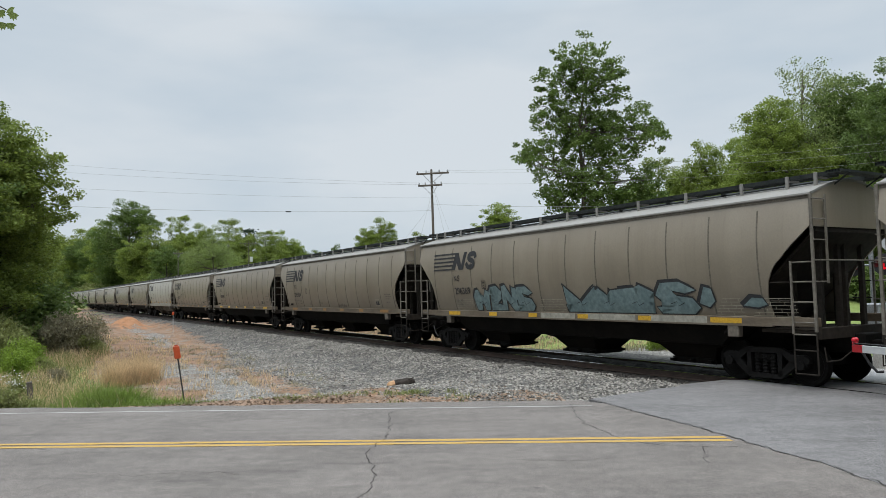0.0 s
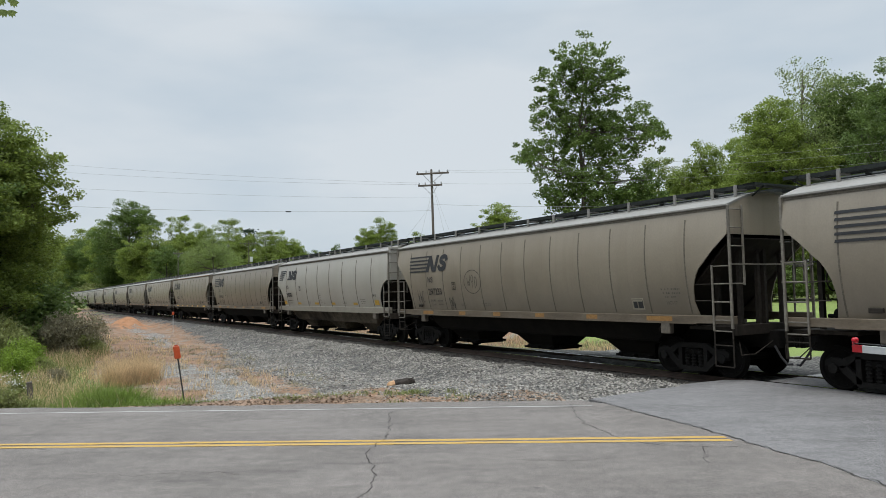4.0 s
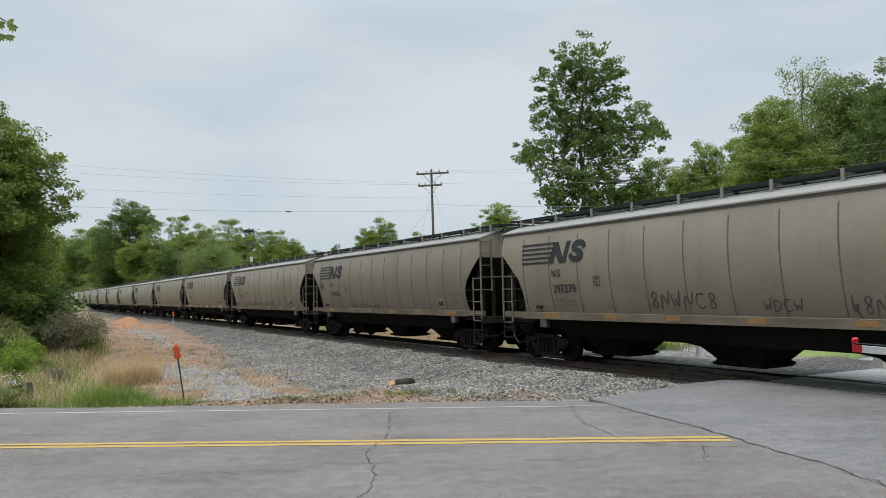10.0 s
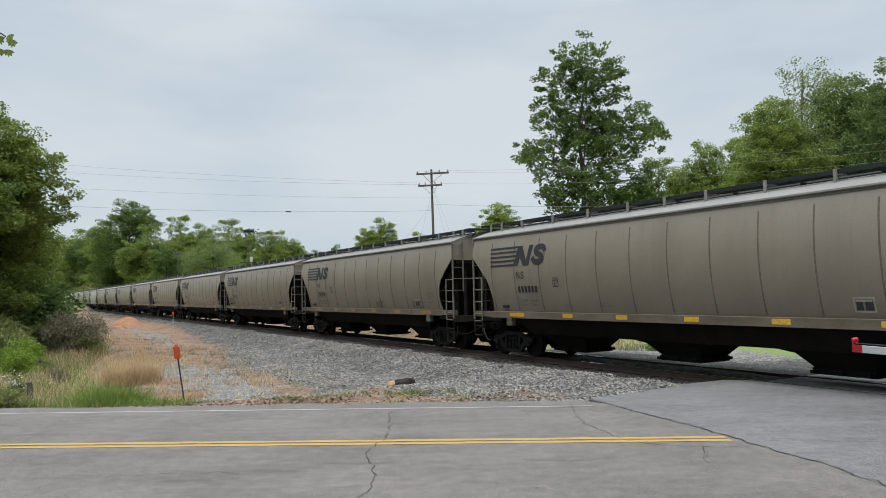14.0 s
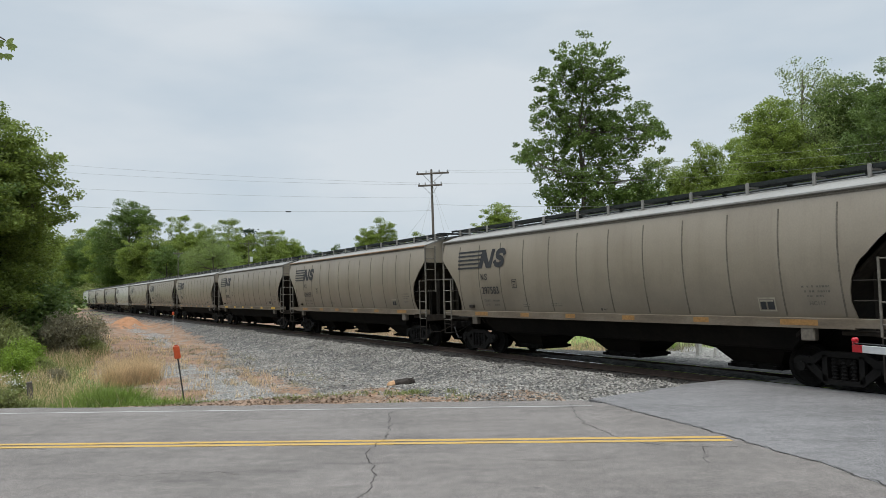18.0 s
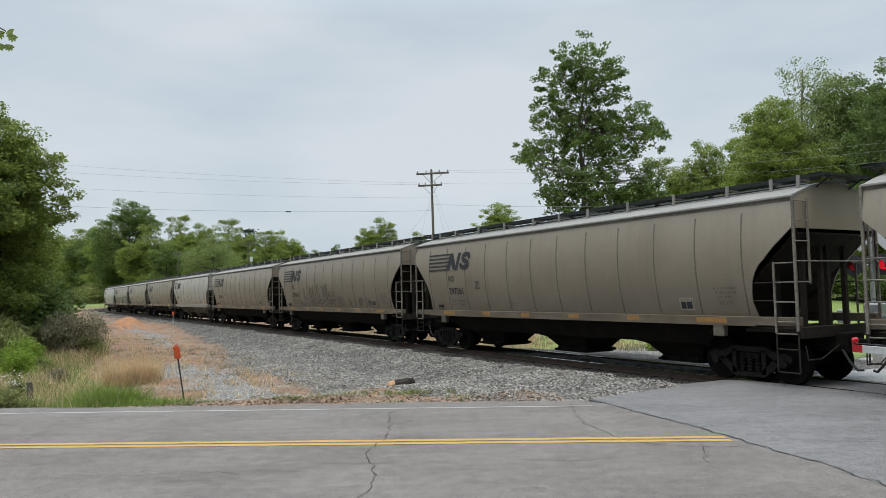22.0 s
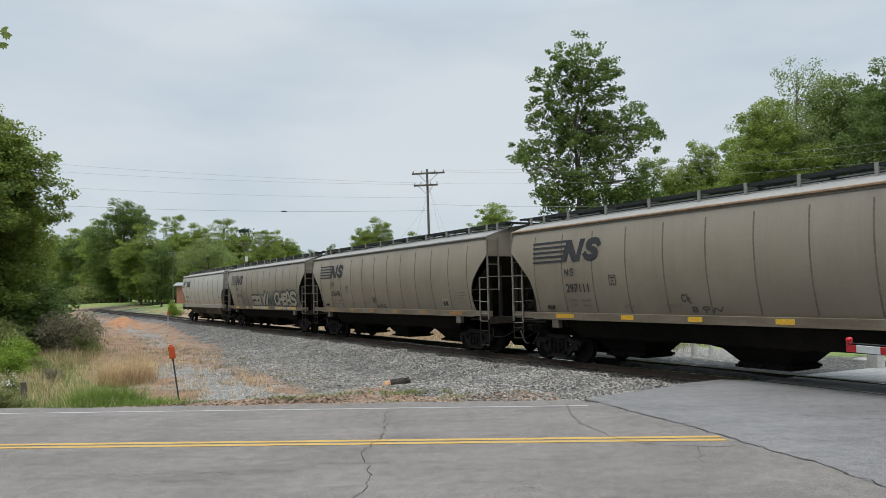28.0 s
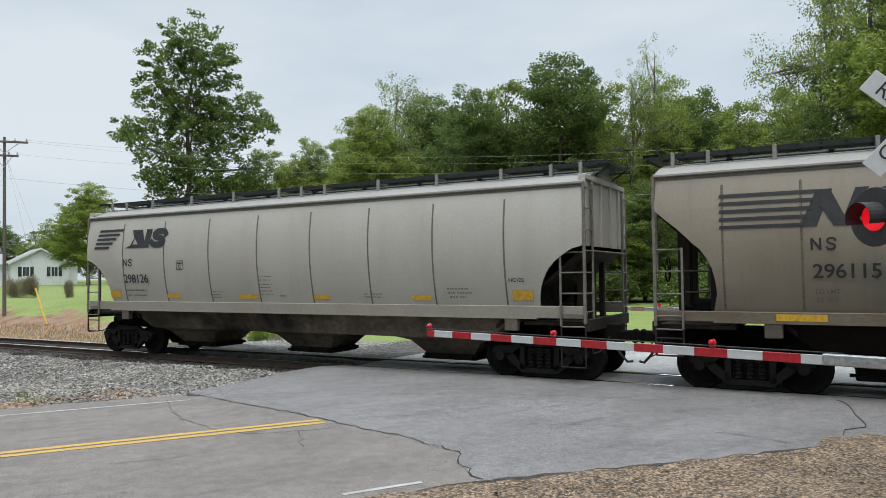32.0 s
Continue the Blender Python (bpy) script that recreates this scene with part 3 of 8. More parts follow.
def build_ground():
    xs, ys = axis_steps(-42, 46, 0.4, 3000), axis_steps(-6, 72, 0.4, 3000)
    vs, g, d, li, so, fi, cl, sn = [], [], [], [], [], [], [], []
    for y in ys:
        for x in xs:
            near = abs(x) < 120 and -60 < y < 180
            z = surface_z(x, y) if near else (1.1 if along(x, y)[1] > 0 else -0.1)
            vs.append((x, y, z))
            a = zones(x, y) if near else (0, 0, 0, 0, 0, 0, 0)
            g.append(a[0])
            d.append(a[1])
            li.append(a[2])
            so.append(a[3])
            fi.append(a[4])
            cl.append(a[5])
            sn.append(a[6])
    n = len(xs)
    fs = [(j * n + i, j * n + i + 1, (j + 1) * n + i + 1, (j + 1) * n + i) for j in range(len(ys) - 1) for i in range(n - 1)]
    me = bpy.data.meshes.new("ground")
    me.from_pydata(vs, [], fs)
    for nm, data in (("gravel", g), ("dirt", d), ("litter", li), ("soil", so), ("fine", fi), ("clay", cl), ("darkening", sn)):
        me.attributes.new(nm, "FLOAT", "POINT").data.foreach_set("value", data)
    me.polygons.foreach_set("use_smooth", [True] * len(fs))
    m = material("ground_cover", (0.115, 0.165, 0.035), (0.185, 0.225, 0.065), 0.5, 0.95, fine=14, bump=0.6, space="World", contrast=0.28)
    nt = m.node_tree
    nn, ll = nt.nodes, nt.links
    b = nn["Principled BSDF"]
    last = b.inputs["Base Color"].links[0].from_socket
    geo = nn.new("ShaderNodeNewGeometry")
    for nm, ca, cb, cc, big, fine, cells in (("dirt", (0.098, 0.068, 0.046), (0.19, 0.155, 0.12), (0.205, 0.112, 0.062), 0.9, 6.0, 0), ("fine", (0.175, 0.166, 0.15), (0.27, 0.257, 0.235), None, 3.0, 12.0, 22), ("clay", (0.25, 0.115, 0.052), (0.31, 0.16, 0.085), None, 2.0, 6.0, 0), ("gravel", (0.072, 0.068, 0.062), (0.125, 0.119, 0.11), None, 1.0, 12.0, 16), ("darkening", (0.022, 0.020, 0.018), (0.045, 0.041, 0.037), None, 2.0, 12.0, 11), ("litter", (0.08, 0.05, 0.032), (0.27, 0.185, 0.125), None, 9.0, 30.0, 0), ("soil", (0.125, 0.088, 0.058), (0.215, 0.158, 0.108), None, 2.2, 40.0, 30)):
        t = nn.new("ShaderNodeTexNoise")
        t.inputs["Scale"].default_value, t.inputs["Detail"].default_value, t.inputs["Roughness"].default_value = big, 8.0, 0.65
        ll.new(geo.outputs["Position"], t.inputs["Vector"])
        r = nn.new("ShaderNodeValToRGB")
        r.color_ramp.elements[0].position, r.color_ramp.elements[0].color = 0.36, rgb(ca)
        r.color_ramp.elements[1].position, r.color_ramp.elements[1].color = 0.62, rgb(cb)
        if cc:
            r.color_ramp.elements.new(0.5).color = rgb(cc)
        ll.new(t.outputs["Fac"], r.inputs[0])
        colour = r.outputs[0]
        if cells:                                   # single stones, each with its own brightness and a dark gap round it
            vo = nn.new("ShaderNodeTexVoronoi")
            vo.inputs["Scale"].default_value = cells
            ll.new(geo.outputs["Position"], vo.inputs["Vector"])
            sp = nn.new("ShaderNodeSeparateColor")
            ll.new(vo.outputs["Color"], sp.inputs[0])
            m1 = nn.new("ShaderNodeMapRange")
            m1.inputs["To Min"].default_value, m1.inputs["To Max"].default_value = 0.3, 1.8
            ll.new(sp.outputs[0], m1.inputs["Value"])
            m2 = nn.new("ShaderNodeMapRange")
            m2.inputs["From Min"].default_value, m2.inputs["From Max"].default_value = 0.35, 0.75
            m2.inputs["To Min"].default_value, m2.inputs["To Max"].default_value = 1.0, 0.3
            ll.new(vo.outputs["Distance"], m2.inputs["Value"])
            for src in (m1, m2):
                mu = nn.new("ShaderNodeMix")
                mu.data_type, mu.blend_type = "RGBA", "MULTIPLY"
                mu.inputs[0].default_value = 1.0
                ll.new(colour, mu.inputs[6])
                ll.new(src.outputs[0], mu.inputs[7])
                colour = mu.outputs[2]
        at = nn.new("ShaderNodeAttribute")
        at.attribute_name = nm
        t2 = nn.new("ShaderNodeTexNoise")
        t2.inputs["Scale"].default_value, t2.inputs["Detail"].default_value = fine * 0.35, 6.0
        ll.new(geo.outputs["Position"], t2.inputs["Vector"])
        mm = nn.new("ShaderNodeMath")
        mm.operation = "ADD"
        mr = nn.new("ShaderNodeMapRange")
        mr.inputs["From Min"].default_value, mr.inputs["From Max"].default_value = 0.35, 0.65
        mr.inputs["To Min"].default_value, mr.inputs["To Max"].default_value = -0.35, 0.35
        ll.new(t2.outputs["Fac"], mr.inputs["Value"])
        ll.new(at.outputs["Fac"], mm.inputs[0])
        ll.new(mr.outputs[0], mm.inputs[1])
        st = nn.new("ShaderNodeMapRange")
        st.inputs["From Min"].default_value, st.inputs["From Max"].default_value = 0.4, 0.6
        ll.new(mm.outputs[0], st.inputs["Value"])
        mx = nn.new("ShaderNodeMix")
        mx.data_type = "RGBA"
        ll.new(st.outputs[0], mx.inputs[0])
        ll.new(last, mx.inputs[6])
        ll.new(colour, mx.inputs[7])
        last = mx.outputs[2]
    ll.new(last, b.inputs["Base Color"])
    me.materials.append(m)
    tagged(new("ground", me), "rough ground of grass, orange dirt and grey gravel", "ground", kind="structure")


def slab(name, outline, z, mat, label, thick=0.3, category="road"):
    g = Geo()
    n = len(outline)
    g.add([(x, y, z) for x, y in outline] + [(x, y, z - thick) for x, y in outline], [tuple(range(n))] + [(i, n + i, n + (i + 1) % n, (i + 1) % n) for i in range(n)])
    bm = bmesh.new()
    me = g.mesh(name, mat)
    bm.from_mesh(me)
    bmesh.ops.recalc_face_normals(bm, faces=bm.faces)
    bmesh.ops.triangulate(bm, faces=[f for f in bm.faces if len(f.verts) > 4])
    bm.to_mesh(me)
    bm.free()
    return tagged(new(name, me), label, category, kind="structure")


def road_at(x, v):
    """A place on the road: x and metres beyond the yellow line."""
    return x, 10.735 - 0.055 * x + v


# the edge along which the newer asphalt of the crossing meets the old road
JOINT = [(2.86, 14.50), (3.05, 13.95), (3.20, 13.53), (3.47, 12.61), (3.68, 12.03), (3.97, 11.24), (4.17, 10.43), (4.36, 9.59), (4.60, 9.00), (4.66, 8.35), (4.78, 7.75), (4.55, 7.40), (4.32, 6.72), (4.40, 6.50)]


def rough_line(a, b, n, amp, seed):
    rnd = random.Random(seed)
    a, b = Vector(a), Vector(b)
    side = Vector((-(b - a).y, (b - a).x)).normalized()
    return [tuple(a.lerp(b, i / n) + side * (rnd.uniform(-amp, amp) if 0 < i < n else 0)) for i in range(n + 1)]


def build_roads():
    far_edge = rough_line(road_at(-160, 3.75), road_at(-14, 3.72), 60, 0.08, 1) + rough_line(road_at(-14, 3.72), road_at(2.6, 3.82), 50, 0.07, 2)[1:]
    near_edge = rough_line(road_at(4.3, -3.95), road_at(-20, -3.9), 60, 0.1, 3) + rough_line(road_at(-20, -3.9), road_at(-160, -3.9), 40, 0.1, 4)[1:]
    slab("road", far_edge + JOINT[1:] + near_edge, 0.0, M["asphalt"], "worn grey asphalt road with cracks and faded lines")
    up = rough_line((2.86, 14.50), (4.28, 15.45), 8, 0.06, 5)[1:] + rough_line((4.28, 15.45), (5.60, 16.55), 8, 0.07, 6)[1:] + [(6.55, 17.02)]
    p = track_point(-14.6, -0.86, 0)
    q = track_point(-47, -0.86, 0)
    low = rough_line((9.8, 5.2), (8.56, 5.54), 4, 0.05, 8) + rough_line((8.56, 5.54), (6.52, 5.98), 10, 0.06, 9)[1:] + rough_line((6.52, 5.98), (4.40, 6.50), 10, 0.06, 7)[1:]
    slab("road", JOINT[:1] + up + [(p.x, p.y), (q.x, q.y), (34.0, -13.0), (20.0, -1.0)] + low[:-1] + JOINT[1:][::-1], 0.004, M["asphalt_new"], "smoother grey asphalt apron of the level crossing")
    a, b, c, d = (track_point(s, k, 0) for s, k in ((-14.8, 0.88), (-47, 0.88), (-47, 60), (-22.0, 60)))
    slab("road", [(a.x, a.y), (b.x, b.y), (c.x, c.y), (d.x, d.y), tuple(track_point(-15.5, 9.0, 0))[:2]], 0.002, M["asphalt_pale"], "street beyond the level crossing, sky glare in its pale colour")
    a, b, c, d = (track_point(s, k, 0) for s, k in ((-14.8, -0.62), (-47, -0.62), (-47, 0.62), (-14.8, 0.62)))
    slab("crossing_panel", [tuple(v)[:2] for v in (a, b, c, d)], -0.012, M["asphalt_new"], "asphalt panel between the rails of the crossing", category="crossing")
    # painted lines
    for v in (-0.17, 0.045):
        g = Geo()
        seg = [(-160 + 4 * i) for i in range(35)] + [(-20 + 0.25 * i) for i in range(97)]
        rnd = random.Random(int(v * 100) + 50)
        xs = [x for x in seg if x < 4.0] + [4.05]
        for x0, x1 in zip(xs, xs[1:]):
            w0, w1 = rnd.uniform(-0.008, 0.008), rnd.uniform(-0.008, 0.008)
            y = [road_at(x0, v + w0), road_at(x1, v + w0), road_at(x1, v + 0.13 + w1), road_at(x0, v + 0.13 + w1)]
            g.add([(a, b, 0.005) for a, b in y], [(0, 1, 2, 3)])
        tagged(part("road_marking", g, M["paint_yellow"]), "solid yellow centre line painted on the road", "marking", kind="structure")
    for v, xe in ((3.06, 2.75), (-3.74, 3.75)):
        g = Geo()
        rnd = random.Random(7)
        x = -160.0
        while x < xe:
            k = 4.0 if x < -20 else rnd.uniform(0.15, 0.6)
            wd = rnd.uniform(0.06, 0.085)
            if rnd.random() > (0.02 if v > 0 else 0.22) and not (v < 0 and -1.4 < x < 2.8):
                y = [road_at(x, v), road_at(min(xe, x + k), v), road_at(min(xe, x + k), v + wd), road_at(x, v + wd)]
                g.add([(a, b, 0.005) for a, b in y], [(0, 1, 2, 3)])
            x += k
        tagged(part("road_marking", g, M["paint_white"]), "worn white edge line painted on the road", "marking", kind="structure")
    # cracks
    cracks = [(JOINT, 0.032, 0.010), ([(-1.0, 13.6), (-1.0, 13.15), (-0.94, 12.05), (-0.91, 11.25), (-1.04, 10.34), (-1.08, 9.66), (-0.91, 9.19), (-0.86, 8.64), (-0.88, 8.05), (-1.1, 7.2)], 0.017, 0.005), ([(2.39, 13.92), (2.24, 12.45), (2.33, 11.57), (2.55, 10.67), (2.78, 10.29), (3.47, 10.0), (4.16, 10.0)], 0.017, 0.005), ([(3.46, 10.0), (3.42, 9.6), (3.31, 9.34), (3.27, 8.96)], 0.014, 0.005),
              ([(-1.6, 13.0), (-1.3, 13.4), (-0.7, 13.3), (-0.2, 13.0)], 0.012, 0.005), ([(4.1, 10.2), (5.0, 10.3), (6.2, 10.0), (7.4, 10.2)], 0.012, 0.009), ([(6.0, 12.2), (7.4, 11.4), (8.6, 10.2), (9.4, 9.2), (10.2, 8.6)], 0.014, 0.009), ([(5.2, 12.9), (6.4, 13.1), (7.6, 12.6), (8.8, 12.9), (9.9, 12.3)], 0.010, 0.009), ([(7.9, 9.1), (9.0, 9.6), (10.4, 9.3), (11.8, 9.7)], 0.012, 0.009), ([(-4.6, 9.3), (-3.9, 9.1), (-3.1, 9.25), (-2.4, 9.0)], 0.010, 0.005), ([(1.0, 9.5), (1.7, 9.35), (2.3, 9.5)], 0.010, 0.005), ([(8.56, 5.6), (8.50, 6.4), (8.05, 7.1), (7.5, 7.8), (6.6, 8.6)], 0.014, 0.009)]
    for k, (pts, w, z) in enumerate(cracks):
        rnd = random.Random(40 + k)
        g, fine = Geo(), []
        for a, b in zip(pts, pts[1:]):
            n = max(2, int((Vector(b) - Vector(a)).length / 0.12))
            fine += [Vector(a).lerp(Vector(b), i / n) + Vector((rnd.gauss(0, 0.028), rnd.gauss(0, 0.028))) for i in range(n)]
        for a, b in zip(fine, fine[1:]):
            s = Vector((-(b - a).y, (b - a).x)).normalized() * w * rnd.uniform(0.25, 1.0)
            g.add([(*(a - s * 0.5), z), (*(b - s * 0.5), z), (*(b + s * 0.5), z), (*(a + s * 0.5), z)], [(0, 1, 2, 3)])
        tagged(part("road_crack", g, M["crack"]), "dark open crack in the asphalt", "crack", kind="structure")


build_ground()
build_roads()


# ---- the track ----
def rail_mesh(c, s0, s1, step):
    prof = [(-0.07, -0.172), (0.07, -0.172), (0.07, -0.155), (0.012, -0.135), (0.012, -0.045), (0.036, -0.032), (0.036, -0.006), (0.028, 0.0), (-0.028, 0.0), (-0.036, -0.006), (-0.036, -0.032), (-0.012, -0.045), (-0.012, -0.135), (-0.07, -0.155)]
    g, n, k = Geo(), len(prof), 0
    s = s0
    while s <= s1:
        g.v += [tuple(track_point(s, c + a, z)) for a, z in prof]
        if k:
            g.f += [((k - 1) * n + i, (k - 1) * n + (i + 1) % n, k * n + (i + 1) % n, k * n + i) for i in range(n)]
        k += 1
        s += step
    me = g.mesh("rail", [M["rail_rust"], M["rail_steel"]])
    me.polygons.foreach_set("material_index", [1 if i % n in (6, 7, 8) else 0 for i in range(len(me.polygons))])
    return me


def build_track():
    tr = tagged(new("railway_track"), "single railway track of steel rails on dark ties", "track", kind="structure")
    for c in (-0.753, 0.753):
        part("rail", rail_mesh(c, -60, 330, 3.0), None, tr, "rusty steel rail with a polished head")
    g = Geo().box(-0.115, 0.115, -1.3, 1.3, -0.34, -0.176, 0.012)
    me = g.mesh("tie", M["tie"])
    rnd = random.Random(4)
    s = -13.5
    while s < 140:
        x, y, th = track(s)
        ob = new("tie", me)
        ob.parent = tr
        ob.matrix_basis = pose(x, y, rnd.uniform(-0.012, 0.006), 0, 0, math.degrees(th) - 90 + rnd.uniform(-1.2, 1.2))
        s += 0.53


build_track()


# ---- the train ----
SPEED = 13.0
SILL0, SILL1, EAVE, ROOF = 1.31, 1.50, 4.03, 4.44
W_MID, BULGE = 1.60, 0.165


def half_width(z):
    """The bulged side of a car body: half its width at a height."""
    t = (z - 2.95) / 1.25
    return W_MID - BULGE * t * t


# long cars: body length, trucks from the end, arch cut into each end of the sides as (from the end, height)
LONG = dict(body=16.60, truck=1.55, cut=[(1.00, 1.50), (1.07, 1.83), (1.05, 2.05), (1.00, 2.28), (0.91, 2.48), (0.80, 2.64), (0.66, 2.76), (0.60, 2.83), (0.41, 3.02), (0.20, 3.20), (0.0, 3.38)], seams=[1.2 + 1.29 * i for i in range(12)], end_low=3.38)
SHORT = dict(body=15.46, truck=1.15, cut=[(0.97, 1.50), (0.95, 1.75), (0.91, 1.95), (0.83, 2.15), (0.72, 2.33), (0.58, 2.48), (0.42, 2.60), (0.22, 2.72), (0.0, 2.78)], seams=[1.62 + 1.735 * i for i in range(8)], end_low=2.78)


def cut_at(kind, z):
    cut = kind["cut"]
    for (a, z0), (b, z1) in zip(cut, cut[1:]):
        if z0 <= z <= z1:
            return a + (b - a) * (z - z0) / (z1 - z0)
    return 0.0 if z > cut[-1][1] else cut[0][0]


def roof_z(y):
    """Height of the roof sheet over the car's middle line."""
    t = abs(y) / half_width(EAVE)
    return EAVE + 0.06 + (ROOF - EAVE - 0.06) * (1 - t ** 1.7)


def build_car(kind):
    """One covered hopper car; x runs forward, z up from the rail head, the middle of the body at x = 0."""
    long = kind is LONG
    lb = kind["body"]
    h = lb / 2
    paint = M["paint"] if long else M["paint_new"]
    car = thing("hopper_car", "grey covered hopper freight car of a moving train", "train car", group="train")
    # sides with arched cut-outs at the ends
    levels = sorted(set([z for _, z in kind["cut"]] + [SILL1 + i * (EAVE - SILL1) / 12 for i in range(13)]))
    cols = 40
    for side in (-1, 1):
        g = Geo()
        for off in (0.0, -0.03):
            for z in levels:
                c = cut_at(kind, z)
                for i in range(cols + 1):
                    g.v.append((-h + c + (lb - 2 * c) * i / cols, side * (half_width(z) + off), z))
        n, rows = cols + 1, len(levels)
        k = n * rows
        for r in range(rows - 1):
            for i in range(cols):
                q = (r * n + i, r * n + i + 1, (r + 1) * n + i + 1, (r + 1) * n + i)
                g.f.append(q if side < 0 else q[::-1])
                q = tuple(a + k for a in q)
                g.f.append(q[::-1] if side < 0 else q)
            for i in (0, cols):
                q = (r * n + i, (r + 1) * n + i, (r + 1) * n + i + k, r * n + i + k)
                g.f.append(q if (side < 0) == (i == 0) else q[::-1])
        part("side_sheet", g, paint, car, "grey bulged side sheet with dirt streaks", smooth=True)
    # weld seams
    sm = Geo()
    zs = [SILL1 + 0.03 + i * (EAVE - SILL1 - 0.25) / 10 for i in range(11)]
    for j, z in enumerate(zs):
        y = -(half_width(z) + 0.012)
        sm.v += [(-0.022, y + 0.014, z), (-0.012, y, z), (0.012, y, z), (0.022, y + 0.014, z)]
        if j:
            sm.f += [((j - 1) * 4 + i, (j - 1) * 4 + i + 1, j * 4 + i + 1, j * 4 + i) for i in range(3)]
    me = sm.mesh("seam", M["seam"], True)
    for x in kind["seams"]:
        part("seam", me, None, car, at=pose(x - h, 0, 0))
        part("seam", me, None, car, at=pose(x - h, 0, 0, 0, 0, 180))
    # roof
    g = Geo()
    ys = [-1.0 + i / 8 for i in range(17)]
    we = half_width(EAVE)
    g.v += [(x, y * we, roof_z(y * we)) for x in (-h - 0.02, h + 0.02) for y in ys]
    g.v += [(x, y * we, roof_z(y * we) - 0.05) for x in (-h - 0.02, h + 0.02) for y in ys]
    n = len(ys)
    for i in range(n - 1):
        g.f += [(i, n + i, n + i + 1, i + 1), (2 * n + i, 2 * n + i + 1, 3 * n + i + 1, 3 * n + i), (i, i + 1, 2 * n + i + 1, 2 * n + i), (n + i, 3 * n + i, 3 * n + i + 1, n + i + 1)]
    part("roof", g, M["roof"], car, "dusty pale grey roof sheet", smooth=True)
    for side in (-1, 1):
        # rounded gutter along the eave
        o = [(side * (we - 0.05), EAVE + 0.072), (side * (we + 0.03), EAVE + 0.064), (side * (we + 0.058), EAVE + 0.045), (side * (we + 0.062), EAVE + 0.012), (side * (we + 0.045), EAVE - 0.006), (side * (we - 0.01), EAVE - 0.004)]
        part("gutter", Geo().prism(o if side < 0 else o[::-1], 0, -h - 0.03, h + 0.03), M["roof"], car, "pale rounded eave rail", smooth=True)
        # dark strip for eave grime and the shadow line of the gutter's overhang
        y = side * (half_width(EAVE - 0.05) + 0.004)
        part("eave_joint", Geo().box(-h + 0.01, h - 0.01, y - 0.012, y + 0.012, EAVE - 0.062, EAVE - 0.008), M["seam"], car, "grimy strip under the eave with the overhang's shadow painted in")
        g = Geo().box(-h - (0.04 if long else 0.0), h + (0.04 if long else 0.0), side * 1.43 - 0.07, side * 1.43 + 0.07, SILL0, SILL1 + (0.0 if long else 0.06), 0.012)
        g.box(-h + 1.0, h - 1.0, side * 1.41 - 0.10, side * 1.41 + 0.02, SILL0 - 0.02, SILL0 + 0.02)
        part("side_sill", g, M["sill_dirty" if long else "sill"], car, "grimy side sill" if long else "pale side sill")
        for e in (-1, 1):
            x = e * (h - kind["truck"] - 0.45)
            pad = part("jacking_pad", Geo().box(x - 0.15, x + 0.15, side * 1.41 - 0.09, side * 1.41 + 0.085, 1.03, SILL0 - 0.002, 0.02), M["pad"], car)
            part("pin_hole", Geo().tube((x + 0.08, side * 1.40, 1.13), (x + 0.08, side * 1.499, 1.13), 0.03, n=12), M["black"], pad, "dark pin hole")
    # running boards on brackets, hatches
    for side in (-1, 1):
        g = Geo()
        y0, y1 = side * 0.50, side * 0.86
        lo, hi = min(y0, y1), max(y0, y1)
        g.box(-h - 0.05, h + 0.05, lo, lo + 0.03, ROOF + 0.03, ROOF + 0.12).box(-h - 0.05, h + 0.05, hi - 0.03, hi, ROOF + 0.02, ROOF + 0.12)
        for i in range(3):
            a = lo + 0.06 + i * 0.09
            g.box(-h - 0.05, h + 0.05, a, a + 0.05, ROOF + 0.08, ROOF + 0.115)
        for i in range(int(lb / 0.4)):
            g.box(-h + i * 0.4, -h + i * 0.4 + 0.03, lo, hi, ROOF + 0.06, ROOF + 0.10)
        part("running_board", g, M["walk"], car, "dark steel grating walkway")
    br = Geo().box(-0.035, 0.035, -0.93, -0.875, ROOF - 0.23, ROOF + 0.12, 0.006).box(-0.035, 0.035, -0.9, -0.5, ROOF + 0.0, ROOF + 0.04).mesh("bracket", M["roof"])
    xs = [0.22, 0.88, 2.05] + [2.05 + 1.64 * (i + 1) for i in range(7)]
    xs = [x for x in xs if x < h - 0.5] + [h]
    for x in xs:
        for e in ((-1, 1) if x < h else (1,)):
            part("bracket", br, None, car, at=pose(e * (x - h), 0, 0))
            part("bracket", br, None, car, at=pose(e * (x - h), 0, 0, 0, 0, 180))
    g = Geo().box(-h + 0.5, h - 0.5, -0.36, 0.36, ROOF - 0.06, ROOF + 0.03, 0.03)
    for i in range(9):
        x = -h + 1.2 + i * (lb - 2.4) / 8
        g.box(x - 0.05, x + 0.05, -0.42, 0.42, ROOF + 0.0, ROOF + 0.06, 0.01)
    part("hatch_cover", g, M["walk"], car, "long dark trough hatch cover")
    # ends
    low = kind["end_low"]
